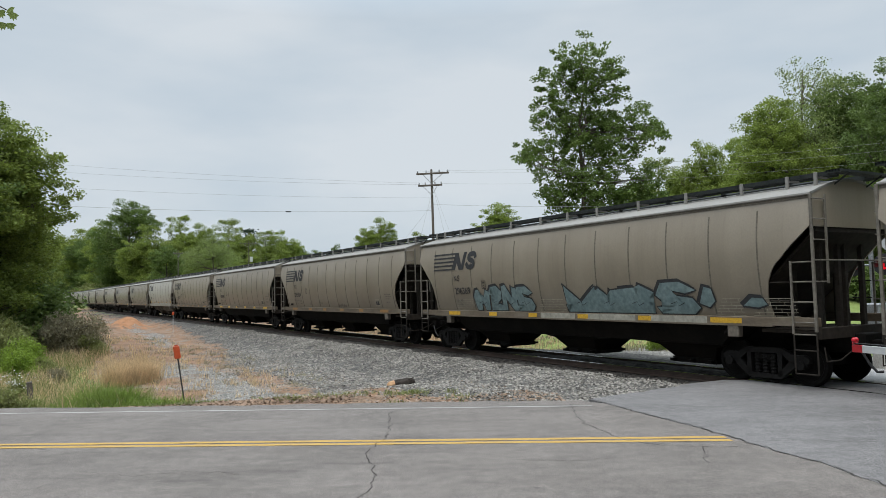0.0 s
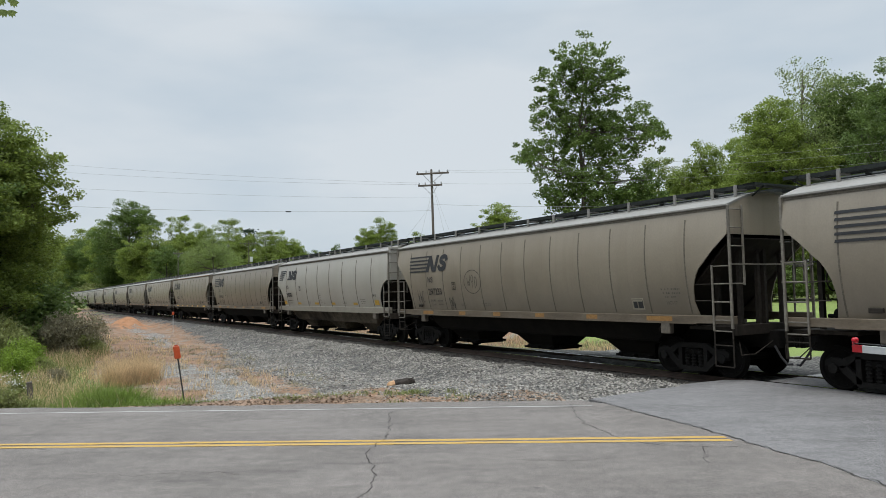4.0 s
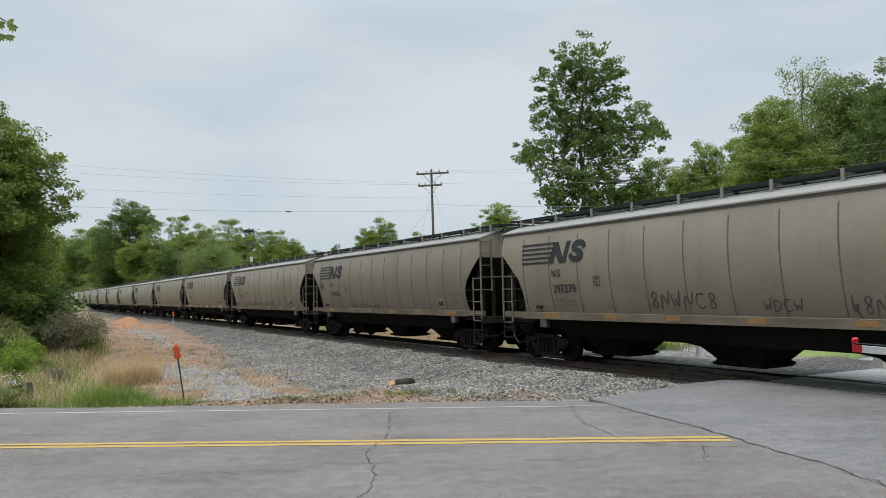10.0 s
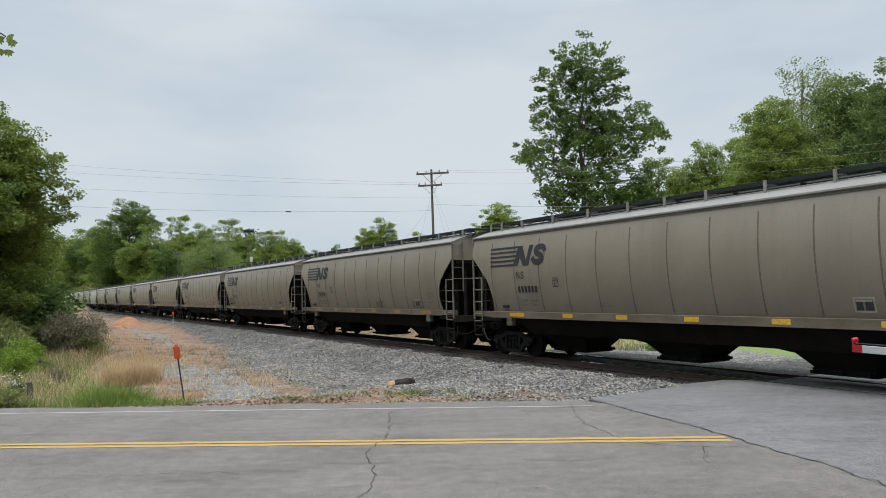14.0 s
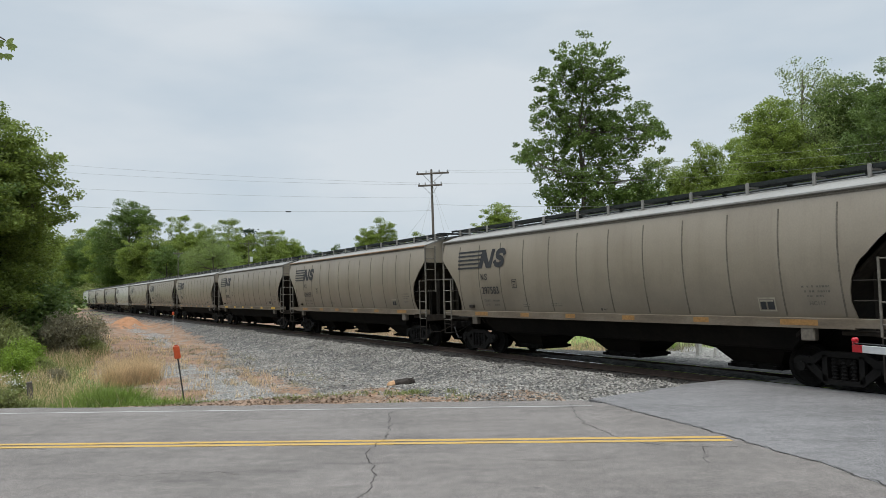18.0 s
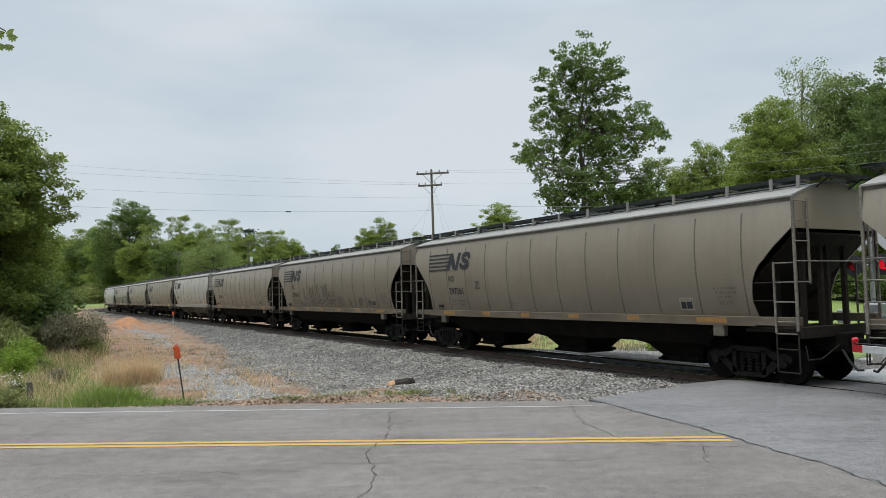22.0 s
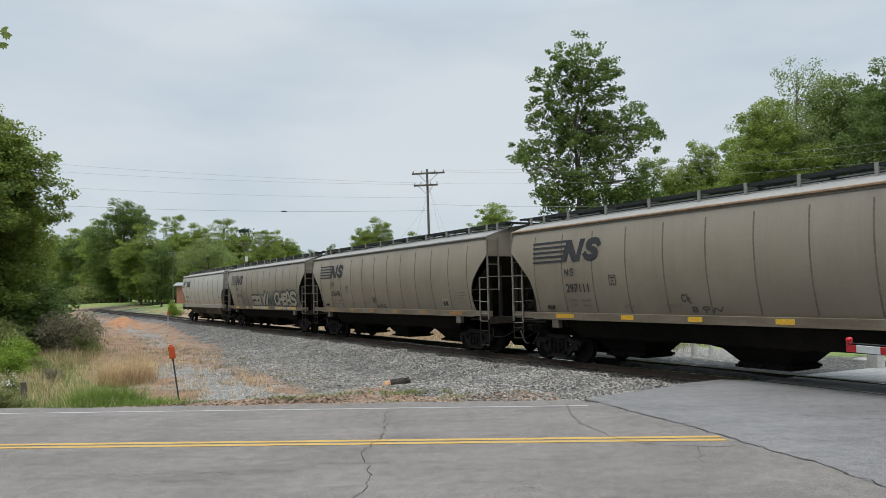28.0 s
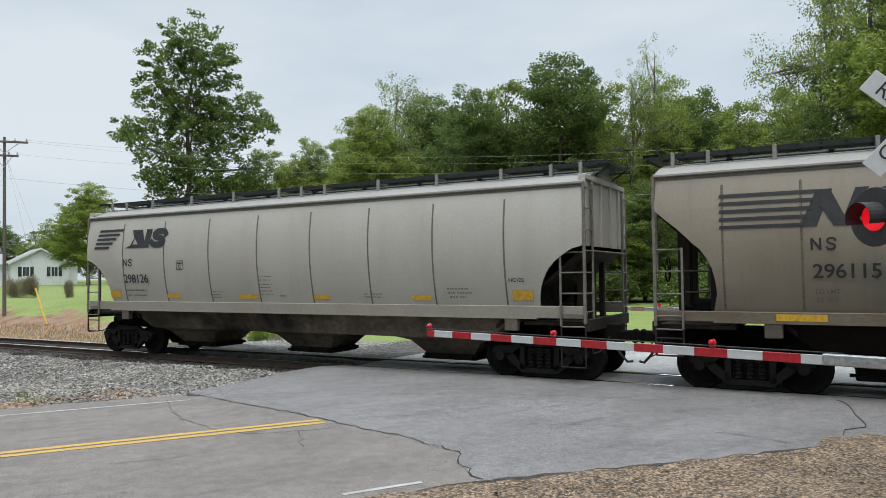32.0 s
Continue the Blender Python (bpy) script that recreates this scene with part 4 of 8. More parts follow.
    for e in (-1, 1):
        X = e * (h - 0.012)
        zs = [low + i * (EAVE - low) / 4 for i in range(5)]
        ring = [(-half_width(z), z) for z in zs] + [(y * we, roof_z(y * we) - 0.01) for y in ys] + [(half_width(z), z) for z in zs[::-1]]
        g = Geo().prism(ring, 0, X - 0.02, X + 0.02)
        if not long:
            for y in (-we + 0.02, -1.0, -0.35, 0.35, 1.0, we - 0.02):
                part("end_rib", Geo().box(X - 0.07, X + 0.07, y - 0.035, y + 0.035, low, EAVE + 0.1, 0.008), paint, car, "pale upright rib")
            part("end_beam", Geo().box(X - 0.08, X + 0.08, -we, we, EAVE + 0.102, EAVE + 0.2, 0.01), paint, car, "pale top beam")
        part("end_sheet", g, paint, car, "pale grey end sheet")
        run, z1 = (2.35, 1.15) if long else (2.0, 1.15)
        g = Geo()
        g.prism([(X, low), (X, low - 0.08), (X - e * run, z1 - 0.08), (X - e * run, z1)], 1, -1.33, 1.33)
        g.box(min(X, X - e * 0.06), max(X, X - e * 0.06), -1.36, 1.36, low - 0.1, low + 0.04)
        part("slope_sheet", g, M["slope"], car, "dark brown slope sheet")
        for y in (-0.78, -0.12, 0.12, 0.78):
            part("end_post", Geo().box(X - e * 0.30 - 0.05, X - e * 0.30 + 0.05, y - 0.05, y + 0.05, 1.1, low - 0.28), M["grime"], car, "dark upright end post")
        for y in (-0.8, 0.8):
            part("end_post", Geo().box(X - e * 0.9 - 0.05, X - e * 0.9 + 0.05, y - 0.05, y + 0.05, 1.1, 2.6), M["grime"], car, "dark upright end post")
        xa, xb = sorted((X + e * 0.10, X - e * 1.35))
        g = Geo().box(xa, xb, -1.35, 1.35, 1.16, 1.24, 0.01)
        x0, x1 = sorted((X + e * 0.12, X + e * 0.04))
        g.box(x0, x1, -1.5, 1.5, 1.06, 1.30, 0.01)
        part("end_platform", g, M["slope"], car, "dark brown end platform")
        xa, xb = sorted((X + e * 0.35, X - e * 3.2))
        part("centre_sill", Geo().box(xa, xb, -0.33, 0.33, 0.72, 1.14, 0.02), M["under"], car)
        xs2 = sorted((X + e * 0.30, X + e * 0.62))
        g = Geo().box(xs2[0], xs2[1], -0.12, 0.12, 0.77, 1.0, 0.03)
        xs3 = sorted((X + e * 0.60, X + e * (0.70 if long else 0.71)))
        g.box(xs3[0], xs3[1], -0.19, 0.14, 0.74, 1.03, 0.04)
        part("coupler", g, M["under"], car, "knuckle coupler")
        # hoses and uncoupling lever
        g = Geo()
        pts = [(X + e * 0.25, -0.35, 0.78), (X + e * 0.42, -0.37, 0.52), (X + e * 0.56, -0.36, 0.37), (X + e * 0.66, -0.30, 0.38)]
        g.rope(pts, 0.028, 8)
        part("brake_hose", g, M["black"], car)
        g = Geo().path([(X + e * 0.14, -1.45, 0.92), (X + e * 0.16, -1.42, 0.62), (X + e * 0.16, -0.95, 0.62), (X + e * 0.2, -0.2, 0.95)], 0.014)
        part("uncoupling_lever", g, M["grime"], car)
        # ladders: two rails on the side and two on the end, at both sides of each end
        for side in (-1, 1):
            g = Geo()
            Y = side * 1.56
            yi = side * 1.53
            xo, xi = X + e * 0.045, X - e * 0.46
            top = EAVE + 0.02
            bottom = 0.34 if (e > 0) == (side < 0) else 0.66
            g.box(xo - 0.03, xo + 0.03, min(Y, Y - side * 0.05), max(Y, Y - side * 0.05), SILL0 - 0.1, top, 0.006)
            g.box(xi - 0.022, xi + 0.022, min(Y, Y - side * 0.04), max(Y, Y - side * 0.04), SILL0 - 0.15, 2.68, 0.005)
            for z in (2.65, 2.24, 1.82, 1.40, 1.15):
                g.tube((xo, yi, z), (xi, yi, z), 0.016, n=6)
            lad = part("side_ladder", g, M["ladder"], car, "grey steel corner ladder")
            g = Geo().path([(xo, yi, SILL0 - 0.1), (xo, yi, bottom), (xi, yi, bottom), (xi, yi, SILL0 - 0.15)], 0.018)
            g.tube((xo, yi, (bottom + SILL0) / 2), (xi, yi, (bottom + SILL0) / 2), 0.016, n=6)
            part("stirrup", g, M["grime"], lad, "grimy hanging step")
            g = Geo()
            xe, ya, yb = X + e * 0.085, side * 1.56, side * 1.13
            g.box(xe - 0.02, xe + 0.02, min(yb, yb + 0.05), max(yb, yb + 0.05), 2.2 if long else 1.3, top, 0.005)
            for z in (3.95, 3.53, 3.10, 2.68, 2.24):
                g.tube((xe, ya, z), (xe, yb, z), 0.014, n=6)
            if not long:
                for z in (1.82, 1.45):
                    g.tube((xe, ya, z), (xe, yb, z), 0.014, n=6)
            part("end_ladder", g, M["ladder"], car)
            if long:
                for z in (2.24, 1.85):
                    part("grab_iron", Geo().path([(xi - e * 0.5, yi, z), (xi - e * 0.05, yi, z)], 0.014), M["grime"], car)
        part("end_handrail", Geo().tube((X + e * 0.1, -1.15, 2.68), (X + e * 0.1, 1.15, 2.68), 0.016, n=6), M["ladder"], car)
        xa, xb = sorted((X + e * 0.05, X + e * 0.36))
        g = Geo()
        for i in range(5):
            a = xa + i * (xb - xa - 0.05) / 4
            g.box(a, a + 0.04, -0.95, 0.95, ROOF + 0.07, ROOF + 0.12)
        g.box(xa, xb, -0.95, -0.91, ROOF + 0.05, ROOF + 0.12).box(xa, xb, 0.91, 0.95, ROOF + 0.05, ROOF + 0.12)
        g.path([(X, -0.6, ROOF - 0.15), (xb if e > 0 else xa, -0.6, ROOF + 0.07)], 0.02).path([(X, 0.6, ROOF - 0.15), (xb if e > 0 else xa, 0.6, ROOF + 0.07)], 0.02)
        part("crossover_board", g, M["walk"], car, "dark grating at the roof's end")
    # brake gear at the rear end
    g = Geo()
    for k in range(20):
        a, b = 2 * math.pi * k / 20, 2 * math.pi * (k + 1) / 20
        g.tube((-h - 0.22, 0.55 + 0.27 * math.cos(a), 2.3 + 0.27 * math.sin(a)), (-h - 0.22, 0.55 + 0.27 * math.cos(b), 2.3 + 0.27 * math.sin(b)), 0.018, n=5)
    for k in range(4):
        a = math.pi * k / 2 + 0.4
        g.tube((-h - 0.20, 0.55, 2.3), (-h - 0.22, 0.55 + 0.27 * math.cos(a), 2.3 + 0.27 * math.sin(a)), 0.014, n=5)
    part("brake_wheel", g, M["grime"], car)
    part("brake_cylinder", Geo().tube((-h + 0.5, -0.55, 1.5), (-h + 1.0, -0.55, 1.5), 0.17, n=14).tube((-h + 0.35, 0.5, 1.45), (-h + 1.05, 0.5, 1.45), 0.22, n=14).tube((-h + 0.3, -0.55, 1.5), (-h + 0.5, -0.55, 1.5), 0.05), M["under"], car)
    # hoppers under the body
    span = 4.35 if long else 4.15
    for k in (-1, 0, 1):
        g = Geo()
        x = k * span
        top, zt, bot, zb = span / 2 if k == 0 else span / 2, SILL0 + 0.05, 0.62, 0.36
        xl, xr = x - top, x + top
        if k == -1:
            xl = x - 2.0
        if k == 1:
            xr = x + 2.0
        # sloping hopper: wide under the sill, narrow at the outlet
        zr = 0.79
        def ring(z, half_y, xa, xb):
            return [(xa, -half_y, z), (xb, -half_y, z), (xb, half_y, z), (xa, half_y, z)]
        rings = [ring(zt, 1.36, xl, xr), ring(zr, 1.05, xl + (0.0 if k > -1 else 0.7), xr - (0.0 if k < 1 else 0.7)), ring(zr - 0.02, 0.92, x - 1.25, x + 1.25), ring(zr - 0.10, 0.78, x - 0.92, x + 0.92), ring(zb, 0.50, x - bot, x + bot)]
        for r in rings:
            g.v += r
        for r in range(4):
            for i in range(4):
                g.f.append((r * 4 + (i + 1) % 4, r * 4 + i, (r + 1) * 4 + i, (r + 1) * 4 + (i + 1) % 4))
        g.f += [(0, 1, 2, 3), (19, 18, 17, 16)]
        hp = part("hopper", g, M["bay"] if long else M["bay_new"], car, "dusty hopper bay with under-body shade in its colour")
        g = Geo().box(x - 0.7, x + 0.7, -0.55, 0.55, 0.24, 0.38, 0.02)
        for i in range(3):
            g.box(x - 0.65 + i * 0.6, x - 0.55 + i * 0.6, -0.7, 0.7, 0.27, 0.34)
        g.tube((x - 0.8, -0.3, 0.31), (x + 0.85, -0.3, 0.31), 0.035)
        part("outlet_gate", g, M["under"], hp)
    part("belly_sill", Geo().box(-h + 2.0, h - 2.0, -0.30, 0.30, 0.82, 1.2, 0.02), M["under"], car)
    # trucks
    wheel = Geo()
    prof = [(0.0, 0.0), (0.0, 0.10), (0.02, 0.12), (0.02, 0.36), (-0.005, 0.38), (-0.005, 0.452), (0.10, 0.462), (0.115, 0.485), (0.135, 0.483), (0.14, 0.40), (0.11, 0.36), (0.11, 0.14), (0.14, 0.11), (0.14, 0.0)]
    for side in (-1, 1):
        wheel.lathe([(a, max(r, 0.002)) for a, r in prof], (0, side * 0.83, 0), (0, -side, 0), 28)
        wheel.tube((0, side * 0.83, 0), (0, side * 1.02, 0), 0.085, n=12)
        for k in range(4):
            a = math.pi * k / 2
            wheel.box(math.cos(a) * 0.24 - 0.03, math.cos(a) * 0.24 + 0.03, side * 0.815 - 0.005, side * 0.815 + 0.005, math.sin(a) * 0.24 - 0.03, math.sin(a) * 0.24 + 0.03)
    wheel.tube((0, -0.8, 0), (0, 0.8, 0), 0.08, n=10)
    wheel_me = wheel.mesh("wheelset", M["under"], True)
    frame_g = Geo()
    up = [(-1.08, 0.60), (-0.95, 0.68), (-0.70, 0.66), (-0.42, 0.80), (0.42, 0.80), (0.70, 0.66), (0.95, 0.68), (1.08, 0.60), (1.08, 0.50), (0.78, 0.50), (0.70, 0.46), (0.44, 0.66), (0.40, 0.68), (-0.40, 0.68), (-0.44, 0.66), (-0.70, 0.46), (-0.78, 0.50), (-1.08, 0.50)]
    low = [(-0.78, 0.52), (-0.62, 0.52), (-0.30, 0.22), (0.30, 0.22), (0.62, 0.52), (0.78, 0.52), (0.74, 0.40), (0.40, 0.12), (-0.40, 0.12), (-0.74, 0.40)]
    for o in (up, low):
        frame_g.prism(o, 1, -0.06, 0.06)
    # the first box is a dark plate added to close the gaps behind the springs
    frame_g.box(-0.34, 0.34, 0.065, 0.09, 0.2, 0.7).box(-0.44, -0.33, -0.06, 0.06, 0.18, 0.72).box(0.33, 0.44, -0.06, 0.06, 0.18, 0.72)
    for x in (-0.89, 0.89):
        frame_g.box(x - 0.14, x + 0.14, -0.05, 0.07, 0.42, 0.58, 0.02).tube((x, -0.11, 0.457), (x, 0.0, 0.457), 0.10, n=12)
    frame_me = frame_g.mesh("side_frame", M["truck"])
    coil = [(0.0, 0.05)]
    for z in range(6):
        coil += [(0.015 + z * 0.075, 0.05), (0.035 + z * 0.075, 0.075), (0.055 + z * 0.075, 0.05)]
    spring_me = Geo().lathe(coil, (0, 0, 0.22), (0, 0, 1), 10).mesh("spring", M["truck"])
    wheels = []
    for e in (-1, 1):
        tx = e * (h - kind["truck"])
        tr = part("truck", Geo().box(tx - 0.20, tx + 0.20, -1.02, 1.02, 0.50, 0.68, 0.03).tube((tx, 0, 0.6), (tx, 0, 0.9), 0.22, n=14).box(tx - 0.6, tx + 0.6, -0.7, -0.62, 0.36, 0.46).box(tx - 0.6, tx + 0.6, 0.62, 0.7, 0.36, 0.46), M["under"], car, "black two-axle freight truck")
        for side in (-1, 1):
            part("side_frame", frame_me, None, tr, at=pose(tx, side * 1.00, 0, 0, 0, 0 if side < 0 else 180))
            for w in (-0.2, 0.0, 0.2):
                part("spring", spring_me, None, tr, at=pose(tx + w, side * 1.00, 0))
        for w in (-0.89, 0.89):
            wheels.append(part("wheelset", wheel_me, None, tr, "steel wheelset with shiny treads", at=pose(tx + w, 0, 0.457)))
    return car


# cars from the head of the train back: rear end of the body at t = 0 along the track, kind, road number
TRAIN = [(-36.0, 0, ""), (-18.0, 0, ""), (0.0, 0, "296369"), (18.0, 0, "295924"), (36.0, 0, ""), (54.0, 0, "297233"), (70.5, 1, "298081"), (88.4, 0, "296430"), (106.3, 0, "296726"), (124.3, 0, "297379"), (142.3, 0, "296420"), (160.2, 0, "297913"),
         (178.1, 0, ""), (196.2, 0, "296396"), (214.2, 0, "294992"), (232.2, 0, "297583"), (250.3, 0, "296053"), (268.3, 0, "297692"), (286.4, 0, "297261"), (304.4, 0, "297436"), (322.5, 0, "297368"), (339.5, 1, "298108"), (357.5, 0, "297111"), (375.6, 0, "296100"), (393.6, 0, "296115"), (410.5, 1, "298126")]
proto = {0: build_car(LONG), 1: build_car(SHORT)}
CARS = []
used = set()
for end, kind, number in TRAIN:
    c = proto[kind] if kind not in used else copy_thing(proto[kind], Matrix())
    used.add(kind)
    CARS.append((c, end, (LONG, SHORT)[kind], number))


def car_pose(end, kind, t):
    """Where a car stands at a time: on its two trucks."""
    mid, a = end - kind["body"] / 2 - SPEED * t, kind["body"] / 2 - kind["truck"]
    xr, yr, _ = track(mid + a)
    xf, yf, _ = track(mid - a)
    return pose((xr + xf) / 2, (yr + yf) / 2, 0, 0, 0, math.degrees(math.atan2(yf - yr, xf - xr)))


# ---- plants ----
def leaf_mesh(name, centres, size, mat, rng, droop=0.0, aspect=0.62):
    """Kite-shaped leaves at the given places, each turned its own way."""
    n = len(centres)
    a = rng.normal(size=(n, 3))
    a[:, 2] = a[:, 2] * 0.6 - droop
    a /= np.linalg.norm(a, axis=1)[:, None]
    b = np.cross(a, rng.normal(size=(n, 3)))
    b /= np.linalg.norm(b, axis=1)[:, None] + 1e-9
    k = (size * rng.uniform(0.6, 1.35, n))[:, None]
    c = np.asarray(centres)
    up = np.cross(a, b) * k * 0.12
    v = np.stack([c - a * k * 0.5, c + b * k * aspect * 0.5 + up, c + a * k * 0.5, c - b * k * aspect * 0.5 + up], 1).reshape(-1, 3)
    me = bpy.data.meshes.new(name)
    me.vertices.add(4 * n)
    me.vertices.foreach_set("co", v.astype(np.float32).ravel())
    me.loops.add(4 * n)
    me.loops.foreach_set("vertex_index", np.arange(4 * n, dtype=np.int32))
    me.polygons.add(n)
    me.polygons.foreach_set("loop_start", np.arange(0, 4 * n, 4, dtype=np.int32))
    me.update(calc_edges=True)
    me.materials.append(mat)
    return me


def limb(g, a, b, r0, r1, rnd, bends=3, n=6, wander=0.05):
    """A tapered limb with a few bends."""
    a, b = Vector(a), Vector(b)
    pts = [a.lerp(b, i / bends) + (Vector((rnd.gauss(0, 1), rnd.gauss(0, 1), rnd.gauss(0, 0.6))) * (b - a).length * wander if 0 < i < bends else Vector()) for i in range(bends + 1)]
    for i in range(bends):
        g.tube(pts[i], pts[i + 1], r0 + (r1 - r0) * i / bends, r0 + (r1 - r0) * (i + 1) / bends, n=n, caps=False)
    return pts


def make_tree(name, label, lobes, trunk_r, leaves, size, mat, seed, per=26, spread=0.42, at=None, hollow=0.45, base=0.0):
    """A tapered trunk, limbs to every lobe of the crown, and clumps of leaves round the limbs' ends. lobes: (x, y, z, radius across, radius up)."""
    rnd, rng = random.Random(seed), np.random.default_rng(seed)
    tree = thing(name, label, "tree", at)
    g = Geo()
    top = max(lobes, key=lambda l: l[2])
    spine = limb(g, (0, 0, base - 0.4), (top[0] * 0.8, top[1] * 0.8, top[2] + top[4] * 0.5), trunk_r, trunk_r * 0.12, rnd, 6, 9, 0.009)
    vol = np.array([l[3] * l[3] * l[4] for l in lobes])
    cnt = np.maximum(3, (vol ** 0.75 / (vol ** 0.75).sum() * leaves / per)).astype(int)
    pts = []
    for l, k in zip(lobes, cnt):
        start = min(spine, key=lambda p: abs(p.z - (l[2] - l[4] * 0.6)))
        ends = limb(g, start, (l[0], l[1], l[2]), trunk_r * 0.4, trunk_r * 0.12, rnd)
        d = rng.normal(size=(k, 3))
        d /= np.linalg.norm(d, axis=1)[:, None]
        d *= (rng.uniform(hollow ** 3, 1.0, k) ** (1 / 3))[:, None]
        c = d * np.array([l[3], l[3], l[4]]) + np.array(l[:3])
        for j in range(0, k, max(1, k // 7)):
            limb(g, rnd.choice(ends), c[j], trunk_r * 0.12, 0.012, rnd, 2, 4)
        for p in c:
            m = rng.poisson(per)
            q = rng.normal(size=(m, 3))
            q *= (rng.uniform(0, 1, m) ** 0.45 / np.linalg.norm(q, axis=1))[:, None]
            pts.append(p + q * spread * 1.7 * rng.uniform(0.7, 1.3) * np.array([1, 1, 0.65]))
    part("trunk", g, M["bark"], tree, "brown trunk with branching limbs", smooth=True)
    for l, k in zip(lobes, cnt):                   # close leaves in the heart of each lobe
        m = int(k * per * 0.13)
        d = rng.normal(size=(m, 3))
        d *= (rng.uniform(0.0, 1.0, m) ** 0.5 / np.linalg.norm(d, axis=1))[:, None] * 0.72
        pts.append(d * np.array([l[3], l[3], l[4]]) + np.array(l[:3]))
    heart = sum(int(k * per * 0.13) for k in cnt)
    size = np.full(sum(len(p) for p in pts), size)
    size[-heart:] *= 1.45
    part("crown", leaf_mesh("crown", np.concatenate(pts), size, mat, rng, 0.25), None, tree, "crown of many small leaves")
    return tree


def random_lobes(rnd, height, radius, count, low=0.35):
    out = [(rnd.uniform(-0.1, 0.1) * radius, rnd.uniform(-0.1, 0.1) * radius, height * 0.86, radius * 0.42, height * 0.14)]
    for i in range(count):
        t = rnd.uniform(low, 0.82)
        r = radius * (1.0 - 0.75 * abs(t - 0.55) / 0.45) * 0.62
        a = 2 * math.pi * (i * 0.381 + rnd.uniform(-0.1, 0.1))
        k = radius * rnd.uniform(0.32, 0.52)
        out.append((math.cos(a) * r, math.sin(a) * r, height * t, k, k * rnd.uniform(0.7, 1.1)))
    return out


def stand(x, y):
    return ground_z(x, y) if abs(x) < 120 and -60 < y < 180 else (1.1 if along(x, y)[1] > 0 else -0.1)


# the tall tulip tree beyond the track
bx, by = polar(-11.2, 51)
big = [(0.3, 0.2, 11.0, 2.3, 1.6), (0.6, 0.0, 14.0, 2.1, 1.6), (2.0, 0.0, 12.2, 2.0, 1.4), (1.2, 0.5, 7.0, 2.3, 1.3), (0.2, -0.6, 4.6, 2.1, 1.2), (0.1, 0, 17.3, 2.3, 2.0), (-1.3, 0.5, 16.0, 2.1, 1.8), (1.3, -0.5, 15.4, 2.3, 1.9), (2.5, 0.3, 16.6, 1.3, 1.1), (-2.0, 0.3, 14.2, 1.6, 1.3), (5.2, 0.2, 12.6, 1.2, 1.1), (-1.7, 0.4, 12.6, 2.1, 1.6), (0.4, 0.8, 12.2, 2.4, 1.8), (3.7, 0.2, 13.2, 1.9, 1.5), (4.4, -0.6, 11.4, 1.6, 1.3), (2.2, -0.4, 10.6, 2.3, 1.6), (-3.2, 0.2, 11.0, 1.8, 1.2), (-3.5, -0.6, 10.2, 1.4, 0.8), (-1.6, 0.6, 9.2, 2.2, 1.5), (0.6, -0.5, 8.6, 2.1, 1.4), (2.6, 0.4, 7.4, 2.2, 1.3), (-1.4, 0.2, 6.0, 1.6, 1.2), (4.2, 0.6, 5.9, 1.8, 1.2), (0.8, 0.3, 5.6, 2.2, 1.2), (3.0, -0.4, 4.3, 1.9, 1.0), (-1.6, 0.3, 3.8, 1.6, 0.9), (4.4, 0.2, 8.7, 1.6, 1.1), (4.9, -0.3, 7.0, 1.5, 1.0), (5.0, 0.3, 4.4, 1.5, 0.9), (-2.8, 0.3, 4.6, 1.3, 0.9), (-2.2, -0.3, 7.4, 1.2, 0.8)]
make_tree("tulip_tree", "tall broad-leaved tree with glossy deep green leaves", [(a, b, c, r * (0.9 if c > 10 else 1.08), h * (0.9 if c > 10 else 1.15)) for a, b, c, r, h in big], 0.25, 58000, 0.17, M["leaf_dark"], 11, 60, 0.24, pose(bx, by, stand(bx, by)))

# patterns for the woods, each 1 m tall before scaling is set
PATTERN = []
for seed, (mat, label, count, leaves, size, spread, low) in enumerate((
        ("leaf", "broad-leaved woodland tree in fresh green leaf", 18, 60000, 0.19, 0.42, 0.16), ("leaf_dark", "broad-leaved woodland tree in deep green leaf", 20, 60000, 0.19, 0.42, 0.14), ("leaf_light", "slender tree in thin yellow-green spring leaf", 13, 30000, 0.14, 0.42, 0.45),
        ("leaf", "full-crowned woodland tree in green leaf", 21, 62000, 0.19, 0.42, 0.12),
        ("leaf", "tall open-crowned tree with bare limbs showing", 15, 14000, 0.12, 0.36, 0.3))):
    rnd = random.Random(100 + seed)
    PATTERN.append((make_tree("woodland_tree", label, random_lobes(rnd, 18.0, 5.6, count, low), 0.26, leaves, size, M[mat], 100 + seed, 55 if seed in (2, 4) else 130, spread, hollow=0.6), label))
FIRST = set()


def plant(k, az, d, top, width=1.0, turn=0.0, group="woods"):
    """A woodland tree of pattern k with its top at a height."""
    x, y = polar(az, d)
    z = stand(x, y)
    src = PATTERN[k][0]
    m = pose(x, y, z, 0, 0, turn)
    if k in FIRST:
        t = copy_thing(src, m)
    else:
        t = src
        t.matrix_basis = m
        FIRST.add(k)
    sc = (top - z) / 18.4
    t.scale = (sc * width, sc * width, sc)
    tagged(t, group=group)
    return t


